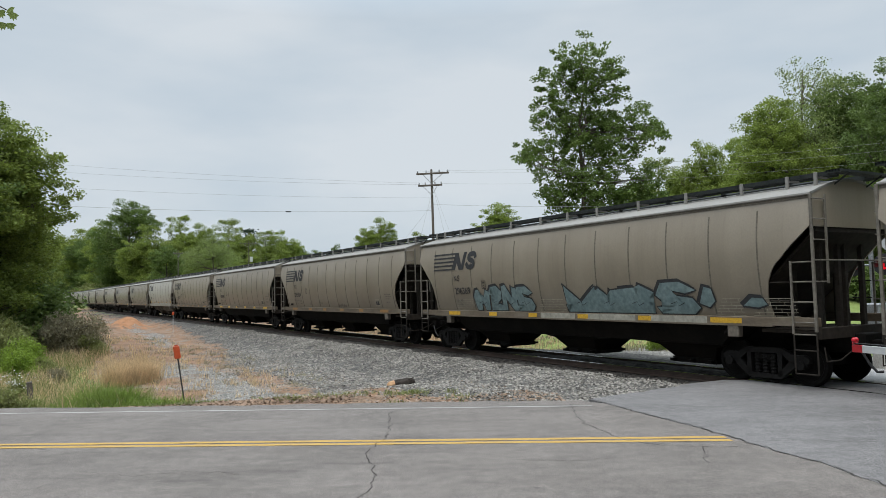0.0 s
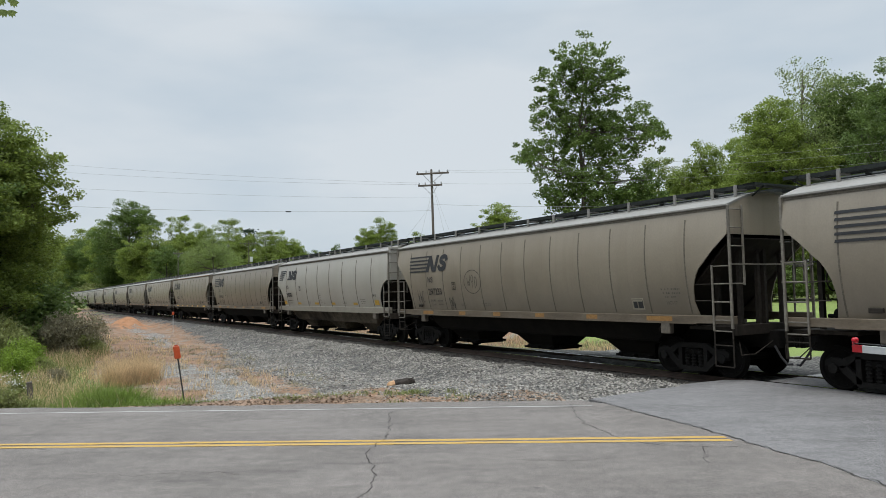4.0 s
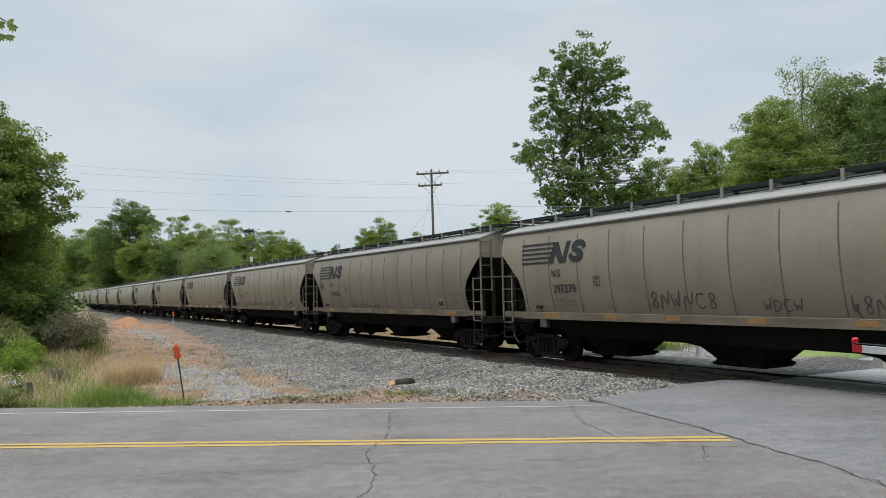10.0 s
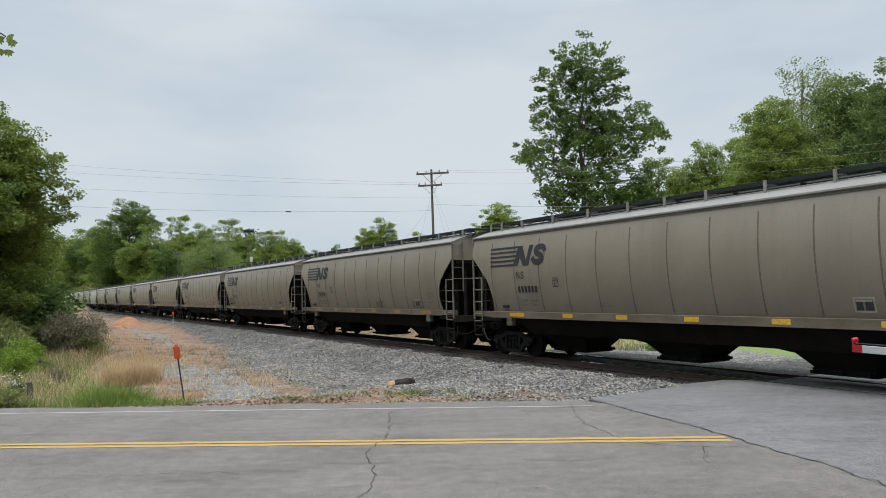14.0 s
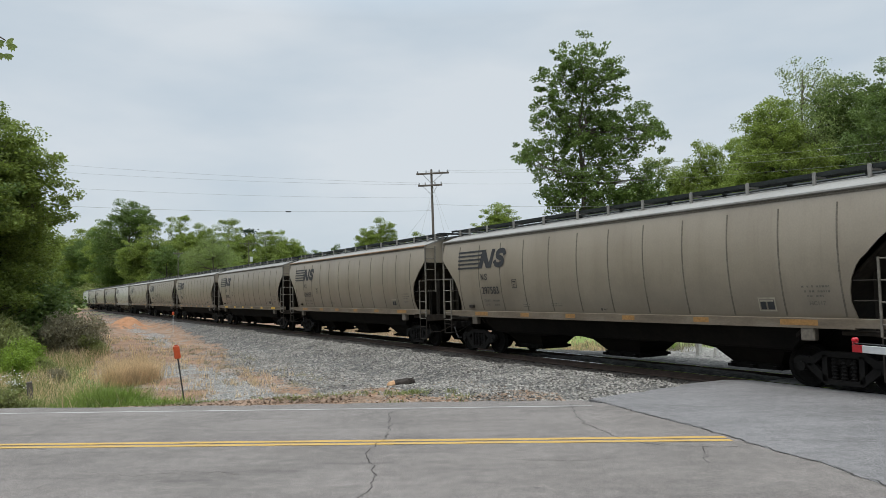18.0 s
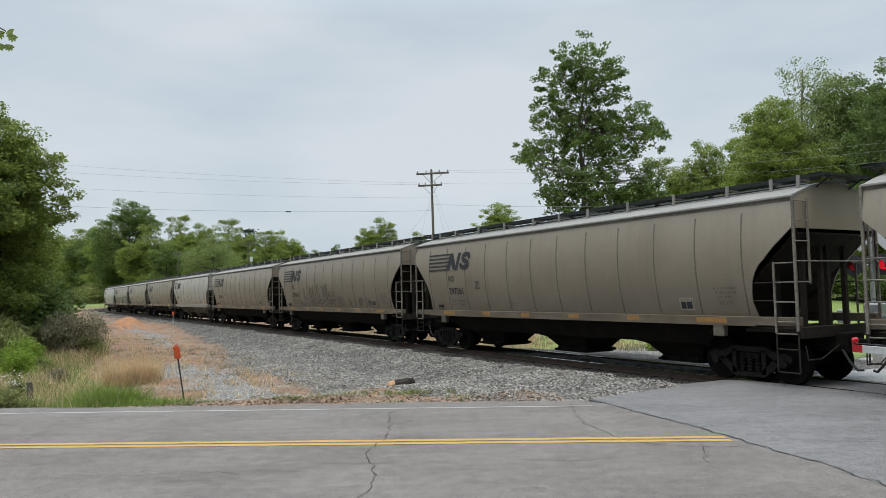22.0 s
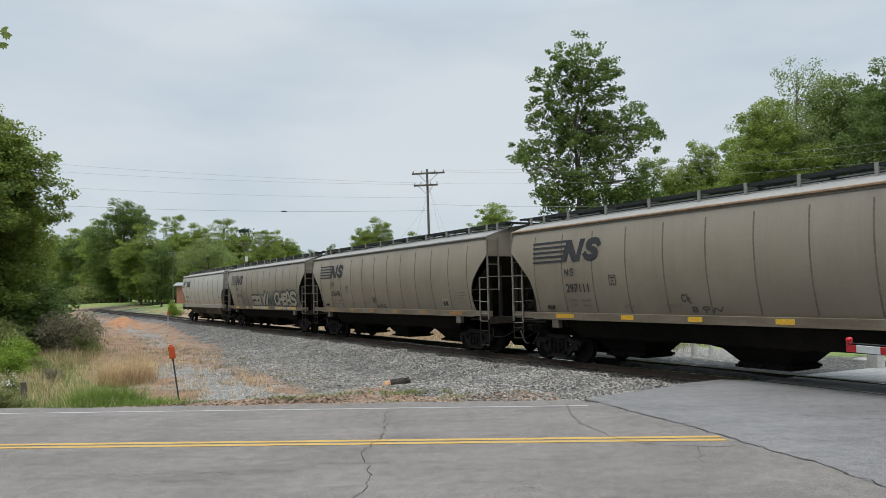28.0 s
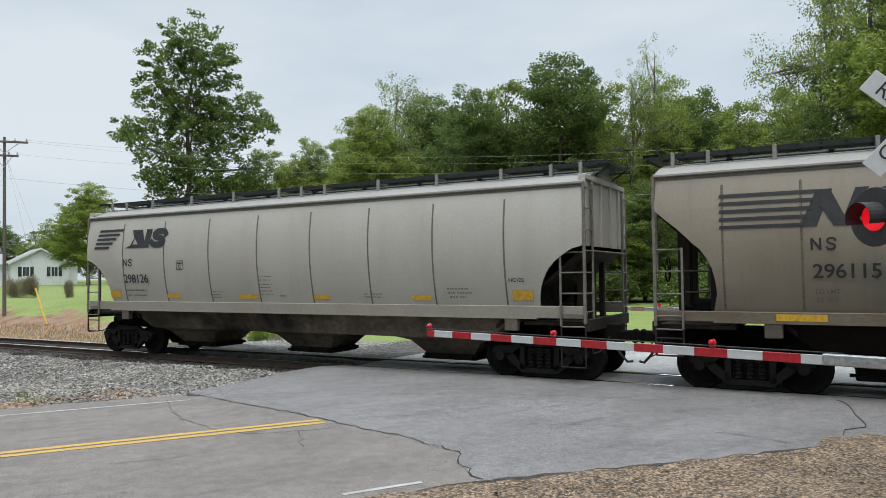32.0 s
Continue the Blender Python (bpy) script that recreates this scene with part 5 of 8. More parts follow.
rnd = random.Random(77)
WOODS = [(-16.8, 70, 14.8, 0), (-19.8, 76, 17.0, 3), (-22.5, 82, 18.2, 0), (-25.1, 62, 17.2, 3), (-27.0, 68, 22.4, 2), (-29.6, 70, 20.6, 1), (-32.8, 60, 18.6, 1), (-36.0, 64, 20.2, 0), (-39.8, 60, 21.2, 1), (-43.0, 68, 20.8, 0), (-45.2, 58, 19.6, 4), (-47.6, 60, 22.0, 4), (-48.6, 66, 19.8, 3), (-50.6, 64, 18.2, 1), (-53.3, 58, 15.6, 0), (-56.0, 60, 16.6, 3), (-58.4, 50, 24.5, 4), (-60.8, 50, 16.5, 1), (-61.6, 44, 22.5, 4), (-64.5, 46, 21.0, 1), (-66.8, 42, 20.5, 3), (-69.7, 42, 16.0, 1), (-73.5, 42, 15.2, 0),
         (-14.0, 88, 11.5, 0), (-18.5, 92, 15.0, 1), (-24.0, 90, 20.5, 0), (-31.5, 78, 21.0, 0), (-34.5, 80, 20.0, 3), (-38.0, 78, 20.5, 0), (-41.5, 80, 21.0, 1), (-47.0, 76, 20.0, 0), (-52.0, 78, 19.0, 3), (-57.0, 70, 19.0, 0), (-62.0, 62, 19.0, 0), (-68.0, 60, 19.0, 1), (-80.0, 46, 15.0, 0), (-88.0, 50, 15.0, 3)]
for az, d, top, k in WOODS:
    plant(k, az, d, top, rnd.uniform(0.85, 1.1) * (0.62 if k == 4 else 1.0), rnd.uniform(0, 360))
FAR = [(26.9, 310, 25, 3), (26.2, 280, 23, 1), (27.9, 320, 27, 3), (25.8, 300, 18, 0), (24.3, 260, 17, 3), (23.0, 225, 16, 0), (22.0, 205, 15, 3), (27.4, 330, 24, 1), (21.5, 185, 13, 0), (20.3, 178, 15, 3), (19.2, 172, 14, 0), (18.0, 172, 13.5, 3), (16.0, 168, 12.5, 0), (15.0, 168, 12, 3), (13.0, 168, 11, 0), (12.0, 180, 11.5, 3), (23.6, 215, 28.7, 1), (26.4, 290, 27.5, 0), (24.9, 245, 25.5, 3), (22.3, 190, 19.9, 0), (19.9, 190, 22.4, 0), (18.7, 180, 19.1, 3), (17.7, 150, 14.9, 2), (16.5, 185, 21.0, 0), (13.7, 175, 17.4, 0), (12.5, 185, 17.9, 3), (11.4, 210, 16.8, 1), (9.9, 260, 17.6, 1), (7.2, 270, 18.2, 1), (20.9, 160, 13.6, 1), (25.6, 270, 21, 1), (21.2, 215, 18, 3), (17.0, 200, 17, 1), (14.4, 200, 15.5, 3), (10.6, 230, 14, 0), (8.5, 250, 13.5, 3), (5.8, 270, 12.5, 0), (3.6, 280, 12, 1), (0.5, 280, 12, 3), (-2.5, 260, 12, 0), (-6.5, 230, 11.5, 1), (-9.0, 190, 12, 3), (1.0, 130, 6.5, 0), (-3.2, 125, 9.5, 3), (-6.0, 120, 8.5, 0)]
for az, d, top, k in FAR:
    plant(k, az, d, top * (1.05 if top > 14 else 1.0), rnd.uniform(1.05, 1.35), rnd.uniform(0, 360), "far woods")
for az, d, top, k, w in ((5.0, 115, 14.5, 3, 1.1), (2.1, 150, 15.1, 3, 1.1), (-4.5, 105, 15.2, 3, 1.4), (8.3, 210, 17.0, 1, 0.7), (0.6, 145, 12.0, 1, 1.3), (-1.2, 140, 11.0, 0, 1.3), (-3.0, 135, 12.5, 3, 1.5), (-6.6, 130, 10.5, 0, 1.4), (2.6, 160, 10.5, 3, 1.4), (4.6, 165, 10.0, 1, 1.4)):
    plant(k, az, d, top, w, rnd.uniform(0, 360), "yard trees")
for az, d, top, k, w in ((33.1, 40, 12.4, 3, 1.1), (33.0, 43, 11.0, 0, 1.15), (34.6, 41, 12.6, 3, 1.2), (31.6, 46, 8.4, 0, 0.9), (38.0, 38, 12.0, 1, 1.3), (30.4, 52, 8.9, 3, 0.9), (29.9, 90, 8.4, 1, 1.1), (42, 36, 12.2, 0, 1.3), (29.7, 72, 7.6, 0, 1.0), (32.8, 47, 10.3, 3, 1.25), (30.9, 62, 8.5, 1, 1.2), (46.0, 38, 12.0, 3, 1.2), (52.0, 36, 12.0, 1, 1.2), (32.6, 43, 9.6, 1, 1.0), (29.8, 110, 10.0, 3, 1.0), (30.0, 130, 11.0, 0, 1.2)):
    plant(k, az, d, top, w, rnd.uniform(0, 360), "trackside trees")


# a dark pine among the far trees
def pine(at, height):
    rng, r = np.random.default_rng(5), random.Random(5)
    t = thing("pine_tree", "dark thin-crowned pine standing among broad-leaved trees", "tree", at)
    g = Geo()
    limb(g, (0, 0, -0.5), (0, 0, height), 0.3, 0.04, r, 5, 8)
    pts = []
    for i in range(70):
        z = height * r.uniform(0.45, 1.0)
        w = (height - z) * 0.24 + 0.5
        a = r.uniform(0, 6.283)
        e = Vector((math.cos(a) * w, math.sin(a) * w, z + 0.3))
        g.tube((0, 0, z - 0.3), e, 0.06, 0.02, 4, False)
        pts.append(np.array(e) + rng.normal(size=(40, 3)) * np.array([0.7, 0.7, 0.22]))
    part("trunk", g, M["bark"], t)
    part("crown", leaf_mesh("crown", np.concatenate(pts), 0.5, M["leaf_pine"], rng), None, t, "dark needles in flat tiers")


px, py = polar(15.0, 190)
pine(pose(px, py, 1.0), 17.6)

# shrubs: two patterns
SHRUB = []
for seed, (mat, label) in enumerate((("weed", "rounded bright green shrub on rough ground"), ("olive", "weedy shrub in yellow-green leaf"), ("leaf_dark", "dense thicket shrub in dark green leaf"), ("twiggy", "grey-brown twiggy bush with few leaves"))):
    r = random.Random(seed + 300)
    lob = [(r.uniform(-0.9, 0.9), r.uniform(-0.9, 0.9), r.uniform(0.35, 1.25), r.uniform(0.45, 0.8), r.uniform(0.4, 0.6)) for _ in range(9)]
    SHRUB.append(make_tree("shrub", label, lob, 0.05, 7000, 0.095, M[mat], 300 + seed, 20, 0.2, hollow=0.3))
    tagged(SHRUB[-1], category="shrub")
SEEN = set()


def shrub(k, az, d, top, w=1.0, turn=0.0, group="roadside shrubs"):
    x, y = polar(az, d)
    z = stand(x, y) - 0.05
    m = pose(x, y, z, 0, 0, turn)
    if k in SEEN:
        t = copy_thing(SHRUB[k], m)
    else:
        t = SHRUB[k]
        t.matrix_basis = m
        SEEN.add(k)
    s = (top - z) / 1.75
    t.scale = (s * w, s * w, s)
    tagged(t, group=group)


for az, d, top, k, w in ((31.2, 31, 0.85, 0, 0.8), (24.6, 19.1, -0.02, 0, 1.3), (23.0, 18.8, -0.15, 0, 1.3), (31.0, 19.0, 0.3, 1, 1.0), (29.9, 32.5, 0.8, 0, 0.7), (30.6, 30, 0.55, 0, 0.8), (27.3, 40, 1.75, 3, 0.75), (26.5, 41, 1.15, 3, 0.8), (28.1, 41.5, 1.5, 3, 0.7), (26.0, 39, 0.6, 1, 0.8),
                         (31.4, 38, 1.8, 1, 0.7), (30.5, 45, 2.3, 2, 1.0), (31.6, 50, 3.3, 2, 1.1), (30.6, 62, 3.3, 2, 1.0), (33.3, 34, 2.3, 1, 0.8), (31.6, 34, 1.6, 1, 0.7), (29.2, 44, 1.9, 1, 0.8), (31.0, 74, 4.0, 2, 1.2), (29.9, 85, 3.6, 2, 1.0), (32.4, 44, 3.2, 2, 1.2), (33, 42, 3.6, 2, 1.2), (31.6, 58, 3.6, 2, 1.2), (30.5, 24, 0.1, 1, 0.7), (28.0, 28, -0.05, 3, 0.7), (28.9, 30.5, 0.2, 1, 0.7)):
    shrub(k, az, d, top, w, rnd.uniform(0, 360))
for i in range(26):                                    # thicket under the woods beyond the track
    az = -15 - i * 2.6
    plant((1, 3, 1, 0)[i % 4], az, rnd.uniform(42, 50) if az < -50 else rnd.uniform(50, 58), rnd.uniform(6.5, 9.5), 1.3, rnd.uniform(0, 360), "thicket")
    shrub(2, az + 1.2, rnd.uniform(40, 46) if az < -50 else rnd.uniform(48, 54), rnd.uniform(2.6, 3.8), 1.2, rnd.uniform(0, 360), "thicket")
for i in range(10):                                    # undergrowth below the trees past the lawn
    az = 25.4 - i * 0.75
    shrub(2, az, 178 + max(0.0, az - 19.5) * 13, rnd.uniform(6.0, 8.5), 1.4, rnd.uniform(0, 360), "far undergrowth")
for i in range(9):                                     # undergrowth below the far trees
    shrub(2 if i % 2 else 1, 28.4 - i * 0.62, 330 - i * 11, rnd.uniform(8.5, 11.5), 1.3, rnd.uniform(0, 360), "far undergrowth")
for az, d, top, k, w in ((17.2, 118, 3.4, 0, 0.8), (16.2, 120, 3.3, 0, 0.7), (14.6, 120, 3.0, 1, 0.9), (0.2, 62, 2.5, 3, 0.5), (-0.9, 61, 2.7, 3, 0.45), (-3.2, 58, 2.3, 3, 0.3), (20.0, 100, 1.9, 0, 0.5), (-16.6, 27.5, 0.55, 0, 1.0), (-21.5, 29, 0.6, 1, 1.3)):
    shrub(k, az, d, top, w, rnd.uniform(0, 360), "yard shrubs")


# ---- grass, litter, stones ----
def blades(name, label, mat, spots, rng, height, width, lean=0.35, category="grass"):
    """Tapered grass blades, two triangles and a tip each."""
    p = np.asarray(spots)
    n = len(p)
    h = height * rng.uniform(0.45, 1.3, n)
    a = rng.uniform(0, 6.283, n)
    side = np.stack([np.cos(a), np.sin(a), np.zeros(n)], 1) * (width * rng.uniform(0.6, 1.4, n))[:, None] * 0.5
    tilt = rng.normal(size=(n, 2)) * lean
    mid = p + np.stack([tilt[:, 0] * h * 0.4, tilt[:, 1] * h * 0.4, h * 0.6], 1)
    tip = p + np.stack([tilt[:, 0] * h, tilt[:, 1] * h, h * np.maximum(0.5, 1 - (tilt ** 2).sum(1) * 0.5)], 1)
    v = np.stack([p - side, p + side, mid + side * 0.7, mid - side * 0.7, tip], 1).reshape(-1, 3)
    f = []
    for i in range(n):
        k = 5 * i
        f += [(k, k + 1, k + 2, k + 3), (k + 3, k + 2, k + 4)]
    me = bpy.data.meshes.new(name)
    me.from_pydata(v.tolist(), [], f)
    me.materials.append(mat)
    return tagged(new(name, me), label, category, kind="stuff")


def scatter(rng, n, x0, x1, y0, y1, keep, clump=0.0):
    out = []
    while len(out) < n:
        x, y = rng.uniform(x0, x1), rng.uniform(y0, y1)
        k = keep(x, y)
        if k > 0 and rng.uniform() < k:
            if clump:
                for _ in range(14):
                    a, b = x + rng.normal() * clump, y + rng.normal() * clump
                    out.append((a, b, surface_z(a, b) - 0.03))
            else:
                out.append((x, y, surface_z(x, y) - 0.005))
    return out[:n]


rng = np.random.default_rng(21)


def left_meadow(x, y):
    v, (s, c) = road_v(x, y), along(x, y)
    return 1.0 if v > 5.0 and c < -13.0 - 1.5 * fbm(x, y, 0.3) else 0.0


def verge(x, y):
    v = road_v(x, y)
    return (1.0 if 5.3 < v < 6.9 and -9.0 < x < -6.9 else 0.12 if 5.2 < v < 6.2 and -15 < x < -5.6 else 0.0) * (0.5 + fbm(x, y, 0.8))


def bank(x, y):
    """Straw patches on the dirt bank: one thick stand, thin ones round it."""
    s, c = along(x, y)
    if ((x + 10.85) / 0.62) ** 2 + ((y - 25.2) / 1.1) ** 2 < 1:
        return 1.0
    return 0.03 if 10.6 < -c < 13.6 and s > 1 and fbm(x, y, 0.6) > 0.05 else 0.0


blades("grass_verge", "bright green grass tufts along the road", M["grass"], scatter(rng, 15000, -14, -3, 14.8, 19.4, verge, 0.16), rng, 0.42, 0.016, 0.55)
blades("grass_verge", "thick clump of bright green tall grass", M["grass"], scatter(rng, 6500, -9.4, -6.2, 16.3, 18.8, lambda x, y: 1.0 if ((x + 7.95) / 0.8) ** 2 + ((y - 17.5) / 0.55) ** 2 < 0.75 + 1.2 * fbm(x, y, 1.6) else 0, 0.16), rng, 0.78, 0.013, 0.45)
blades("meadow_grass", "mixed green and dry tall grass", M["olive"], scatter(rng, 17000, -26, -6.5, 15.5, 42, left_meadow, 0.16), rng, 0.55, 0.015, 0.55)
blades("meadow_grass", "olive green rank weeds and tall grass", M["leaf_dark"], scatter(rng, 9000, -26, -6.5, 15.5, 42, left_meadow, 0.2), rng, 0.5, 0.018, 0.8)
blades("dry_grass", "pale straw-coloured dry tall grass", M["straw"], scatter(rng, 20000, -26, -6.5, 15.5, 42, lambda x, y: left_meadow(x, y) * 0.8, 0.2), rng, 0.66, 0.012, 0.5)
blades("dry_grass", "dense clump of straw-coloured broomsedge", M["straw"], scatter(rng, 9000, -16, -8.5, 20, 36, bank, 0.14), rng, 0.74, 0.013, 0.3)
blades("dry_grass", "far strip of straw-coloured dry grass", M["straw"], scatter(rng, 2600, -42, -18, 36, 72, lambda x, y: 1.0 if 11.3 < -along(x, y)[1] < 15 else 0, 0.3), rng, 0.75, 0.045)
blades("weeds", "thin dry weeds on the dirt bank", M["straw"], scatter(rng, 3600, -22, -5, 18, 50, lambda x, y: 0.3 if 7.0 < -along(x, y)[1] < 13 else 0, 0.10), rng, 0.26, 0.014)
blades("weeds", "small brown and olive weed tufts on the dirt bank", M["twiggy"], scatter(rng, 3200, -24, -4, 17, 56, lambda x, y: 0.3 if 6.0 < -along(x, y)[1] < 13.5 and fbm(x, y, 1.1) > 0.12 else 0, 0.09), rng, 0.2, 0.018, 0.8)
blades("weeds", "green weeds creeping along the litter strip", M["olive"], scatter(rng, 5000, -16, 0.5, 14.6, 17.4, lambda x, y: 0.6 if 4.1 < road_v(x, y) < 5.6 and fbm(x, y, 0.9) > 0.05 else 0, 0.10), rng, 0.14, 0.02, 0.9)
blades("lawn_edge_grass", "brown rough weeds beyond the track", M["twiggy"], scatter(rng, 8000, -40, 16, 18, 62, lambda x, y: 1.0 if 3.6 < along(x, y)[1] < 8 and along(x, y)[0] > -8 else 0, 0.3), rng, 0.22, 0.03)
blades("lawn_edge_grass", "straw grass tufts beyond the track", M["straw"], scatter(rng, 9000, -40, 22, 18, 62, lambda x, y: 1.0 if 3.6 < along(x, y)[1] < 7.5 and along(x, y)[0] > -4 else 0, 0.3), rng, 0.24, 0.026)
fl = np.random.default_rng(8)
spots = np.concatenate([np.array([-12.2 + fl.normal() * 0.5, 20.2 + fl.normal() * 0.4, -0.05]) + fl.normal(size=(7, 3)) * np.array([0.09, 0.09, 0.12]) for _ in range(26)])
tagged(new("wild_flowers", leaf_mesh("wild_flowers", spots, 0.045, material("white_petals", (0.62, 0.62, 0.58), (0.72, 0.72, 0.68), 5.0), fl)), "small white wild flowers in tall grass", "flower", kind="stuff")


def litter(name, label, n, keep, box, size, mat, category="leaf litter"):
    pts = [(x, y, z + 0.03) for x, y, z in scatter(rng, n, *box, keep)]
    p = np.array(pts)
    a = rng.uniform(0, 6.283, n)
    u = np.stack([np.cos(a), np.sin(a), rng.normal(size=n) * 0.3], 1)
    w = np.stack([-np.sin(a), np.cos(a), rng.normal(size=n) * 0.3], 1)
    k = (size * rng.uniform(0.5, 1.4, n))[:, None]
    v = np.stack([p - u * k, p + w * k * 0.6, p + u * k, p - w * k * 0.6], 1).reshape(-1, 3)
    me = bpy.data.meshes.new(name)
    me.from_pydata(v.tolist(), [], [(4 * i, 4 * i + 1, 4 * i + 2, 4 * i + 3) for i in range(n)])
    me.materials.append(mat)
    tagged(new(name, me), label, category, kind="stuff")


M["dead_leaf"] = leaf_material("dry_brown_leaves", (0.12, 0.07, 0.042), (0.36, 0.245, 0.165), 0.1)
litter("leaf_litter", "dry brown leaves drifted along the road edge", 15000, lambda x, y: (1.0 if 3.75 < road_v(x, y) < 5.2 + 0.6 * fbm(x, y, 0.5) else 0.0) * (1.0 if x < -2 else 0.25), (-16, 2.4, 14.0, 17.5), 0.035, M["dead_leaf"])


def stones(name, label, pts, lo, hi, mat, rng, flat=0.75):
    """Broken stones: squashed eight-faced lumps."""
    n = len(pts)
    base = np.array([(1, 0, 0), (-1, 0, 0), (0, 1, 0), (0, -1, 0), (0, 0, 1), (0, 0, -1)], float)
    r = rng.uniform(lo, hi, n)[:, None, None] * rng.uniform(0.6, 1.3, (n, 6, 1))
    q = rng.normal(size=(n, 3, 3))
    q, _ = np.linalg.qr(q)
    v = np.einsum("kj,njl->nkl", base, q) * r * np.array([1, 1, flat]) + np.array(pts)[:, None, :]
    tri = np.array([(0, 2, 4), (2, 1, 4), (1, 3, 4), (3, 0, 4), (2, 0, 5), (1, 2, 5), (3, 1, 5), (0, 3, 5)])
    f = (tri[None] + 6 * np.arange(n)[:, None, None]).reshape(-1, 3)
    me = bpy.data.meshes.new(name)
    me.from_pydata(v.reshape(-1, 3).tolist(), [], f.tolist())
    me.materials.append(mat)
    return tagged(new(name, me), label, "gravel", kind="stuff")


def stone_material(name, dark, light, low=0.2, high=2.15):
    m = leaf_material(name, dark, light, 0.0)
    m.node_tree.nodes["Principled BSDF"].inputs["Roughness"].default_value = 0.9
    for k in m.node_tree.nodes:
        if k.bl_idname == "ShaderNodeMapRange" and abs(k.inputs["To Max"].default_value - 1.28) < 0.01:
            k.inputs["To Min"].default_value, k.inputs["To Max"].default_value = low, high
    return m


M["ballast"] = stone_material("broken_grey_ballast", (0.110, 0.102, 0.091), (0.20, 0.188, 0.169))
M["pebble"] = stone_material("tan_pebbles", (0.165, 0.120, 0.083), (0.28, 0.215, 0.155), 0.5, 1.6)
M["ballast_pale"] = stone_material("pale_grey_ballast", (0.22, 0.21, 0.195), (0.34, 0.33, 0.31), 0.5, 1.5)


def ballast_spot(x, y):
    s, c = along(x, y)
    v = road_v(x, y)
    if v < 4.0 or c > -1.62 + 0.25 * fbm(x, y, 0.7) or s < -14.2 or (s < -11 and c < -2.0 and v < 4.0):
        return 0
    edge = ballast_edge(s) + fbm(x, y, 0.35) * 0.8
    if s < -8 and c < -1.6 + (s + 8) * 0.0 and (x > 2.9 + (v - 3.6) * 1.25):
        return 0
    return (1.0 if -c < edge else 0.25 if -c < edge + 1.2 else 0.0) * (1.0 if s < 14 else 0.5 if s < 30 else 0.25)


stones("ballast", "grey broken-stone railway ballast", scatter(rng, 62000, -24, 7, 14.4, 62, ballast_spot), 0.024, 0.047, M["ballast"], rng)
stones("pebbles", "tan pebbles and grit on the bare dirt", scatter(rng, 16000, -16, 2.5, 14.6, 40, lambda x, y: 1.0 if road_v(x, y) > 3.95 and 5.5 < -along(x, y)[1] < 12.5 + fbm(x, y, 0.5) and along(x, y)[0] < 22 else 0.0), 0.012, 0.032, M["pebble"], rng)
# stained stones, coloured darker still for the shadow beneath the train
M["ballast_dark"] = stone_material("stained_shaded_ballast", (0.022, 0.020, 0.018), (0.055, 0.05, 0.045))
stones("ballast", "stained broken stone along the ties, train shade in its colour", [tuple(track_point(rng.uniform(-13.4, 60), -rng.uniform(0.9, 1.75), -0.19)) for _ in range(8000)], 0.03, 0.055, M["ballast_dark"], rng)
stones("ballast", "stained broken stone between the rails, train shade in its colour", [tuple(track_point(rng.uniform(-13.4, 60), rng.uniform(-0.66, 0.66), -0.19)) for _ in range(5000)], 0.028, 0.055, M["ballast_dark"], rng)
stones("ballast", "pale broken stone on the far shoulder", [tuple(track_point(s, c, -0.2 - 0.5 * smooth_step(1.9, 4.6, c) + 0.01)) for s, c in zip(rng.uniform(-13.4, 50, 7000), rng.uniform(1.7, 4.6, 7000))], 0.03, 0.06, M["ballast_pale"], rng)
stones("pebbles", "tan pebbles and grit on the bare shoulder", scatter(rng, 14000, 1.0, 13, 2.2, 7.4, lambda x, y: 1.0 if road_v(x, y) < -3.9 and (y < 6.45 - 0.26 * (x - 4.4) or x < 4.3) else 0.0), 0.006, 0.020, M["pebble"], rng)
litter("leaf_litter", "dry leaf scraps on the bare shoulder", 900, lambda x, y: 1.0 if road_v(x, y) < -4.0 and y < 6.3 - 0.26 * (x - 4.4) else 0.0, (1.0, 13, 2.2, 7.2), 0.03, M["dead_leaf"])


# the twig's tree beside the viewpoint; unseen others behind, added to shade near cars
for az, d, top, k, w in ((88, 7.5, 10.5, 0, 1.25), (135, 9.0, 11.5, 3, 1.3), (-150, 12.0, 12.0, 1, 1.2), (-112, 15.0, 16.0, 0, 1.2), (-93, 16.5, 16.0, 1, 1.0), (170, 16.0, 13.0, 0, 1.2), (-90, 24.0, 13.0, 3, 1.1)):
    plant(k, az, d, top, w, rnd.uniform(0, 360), "roadside trees")


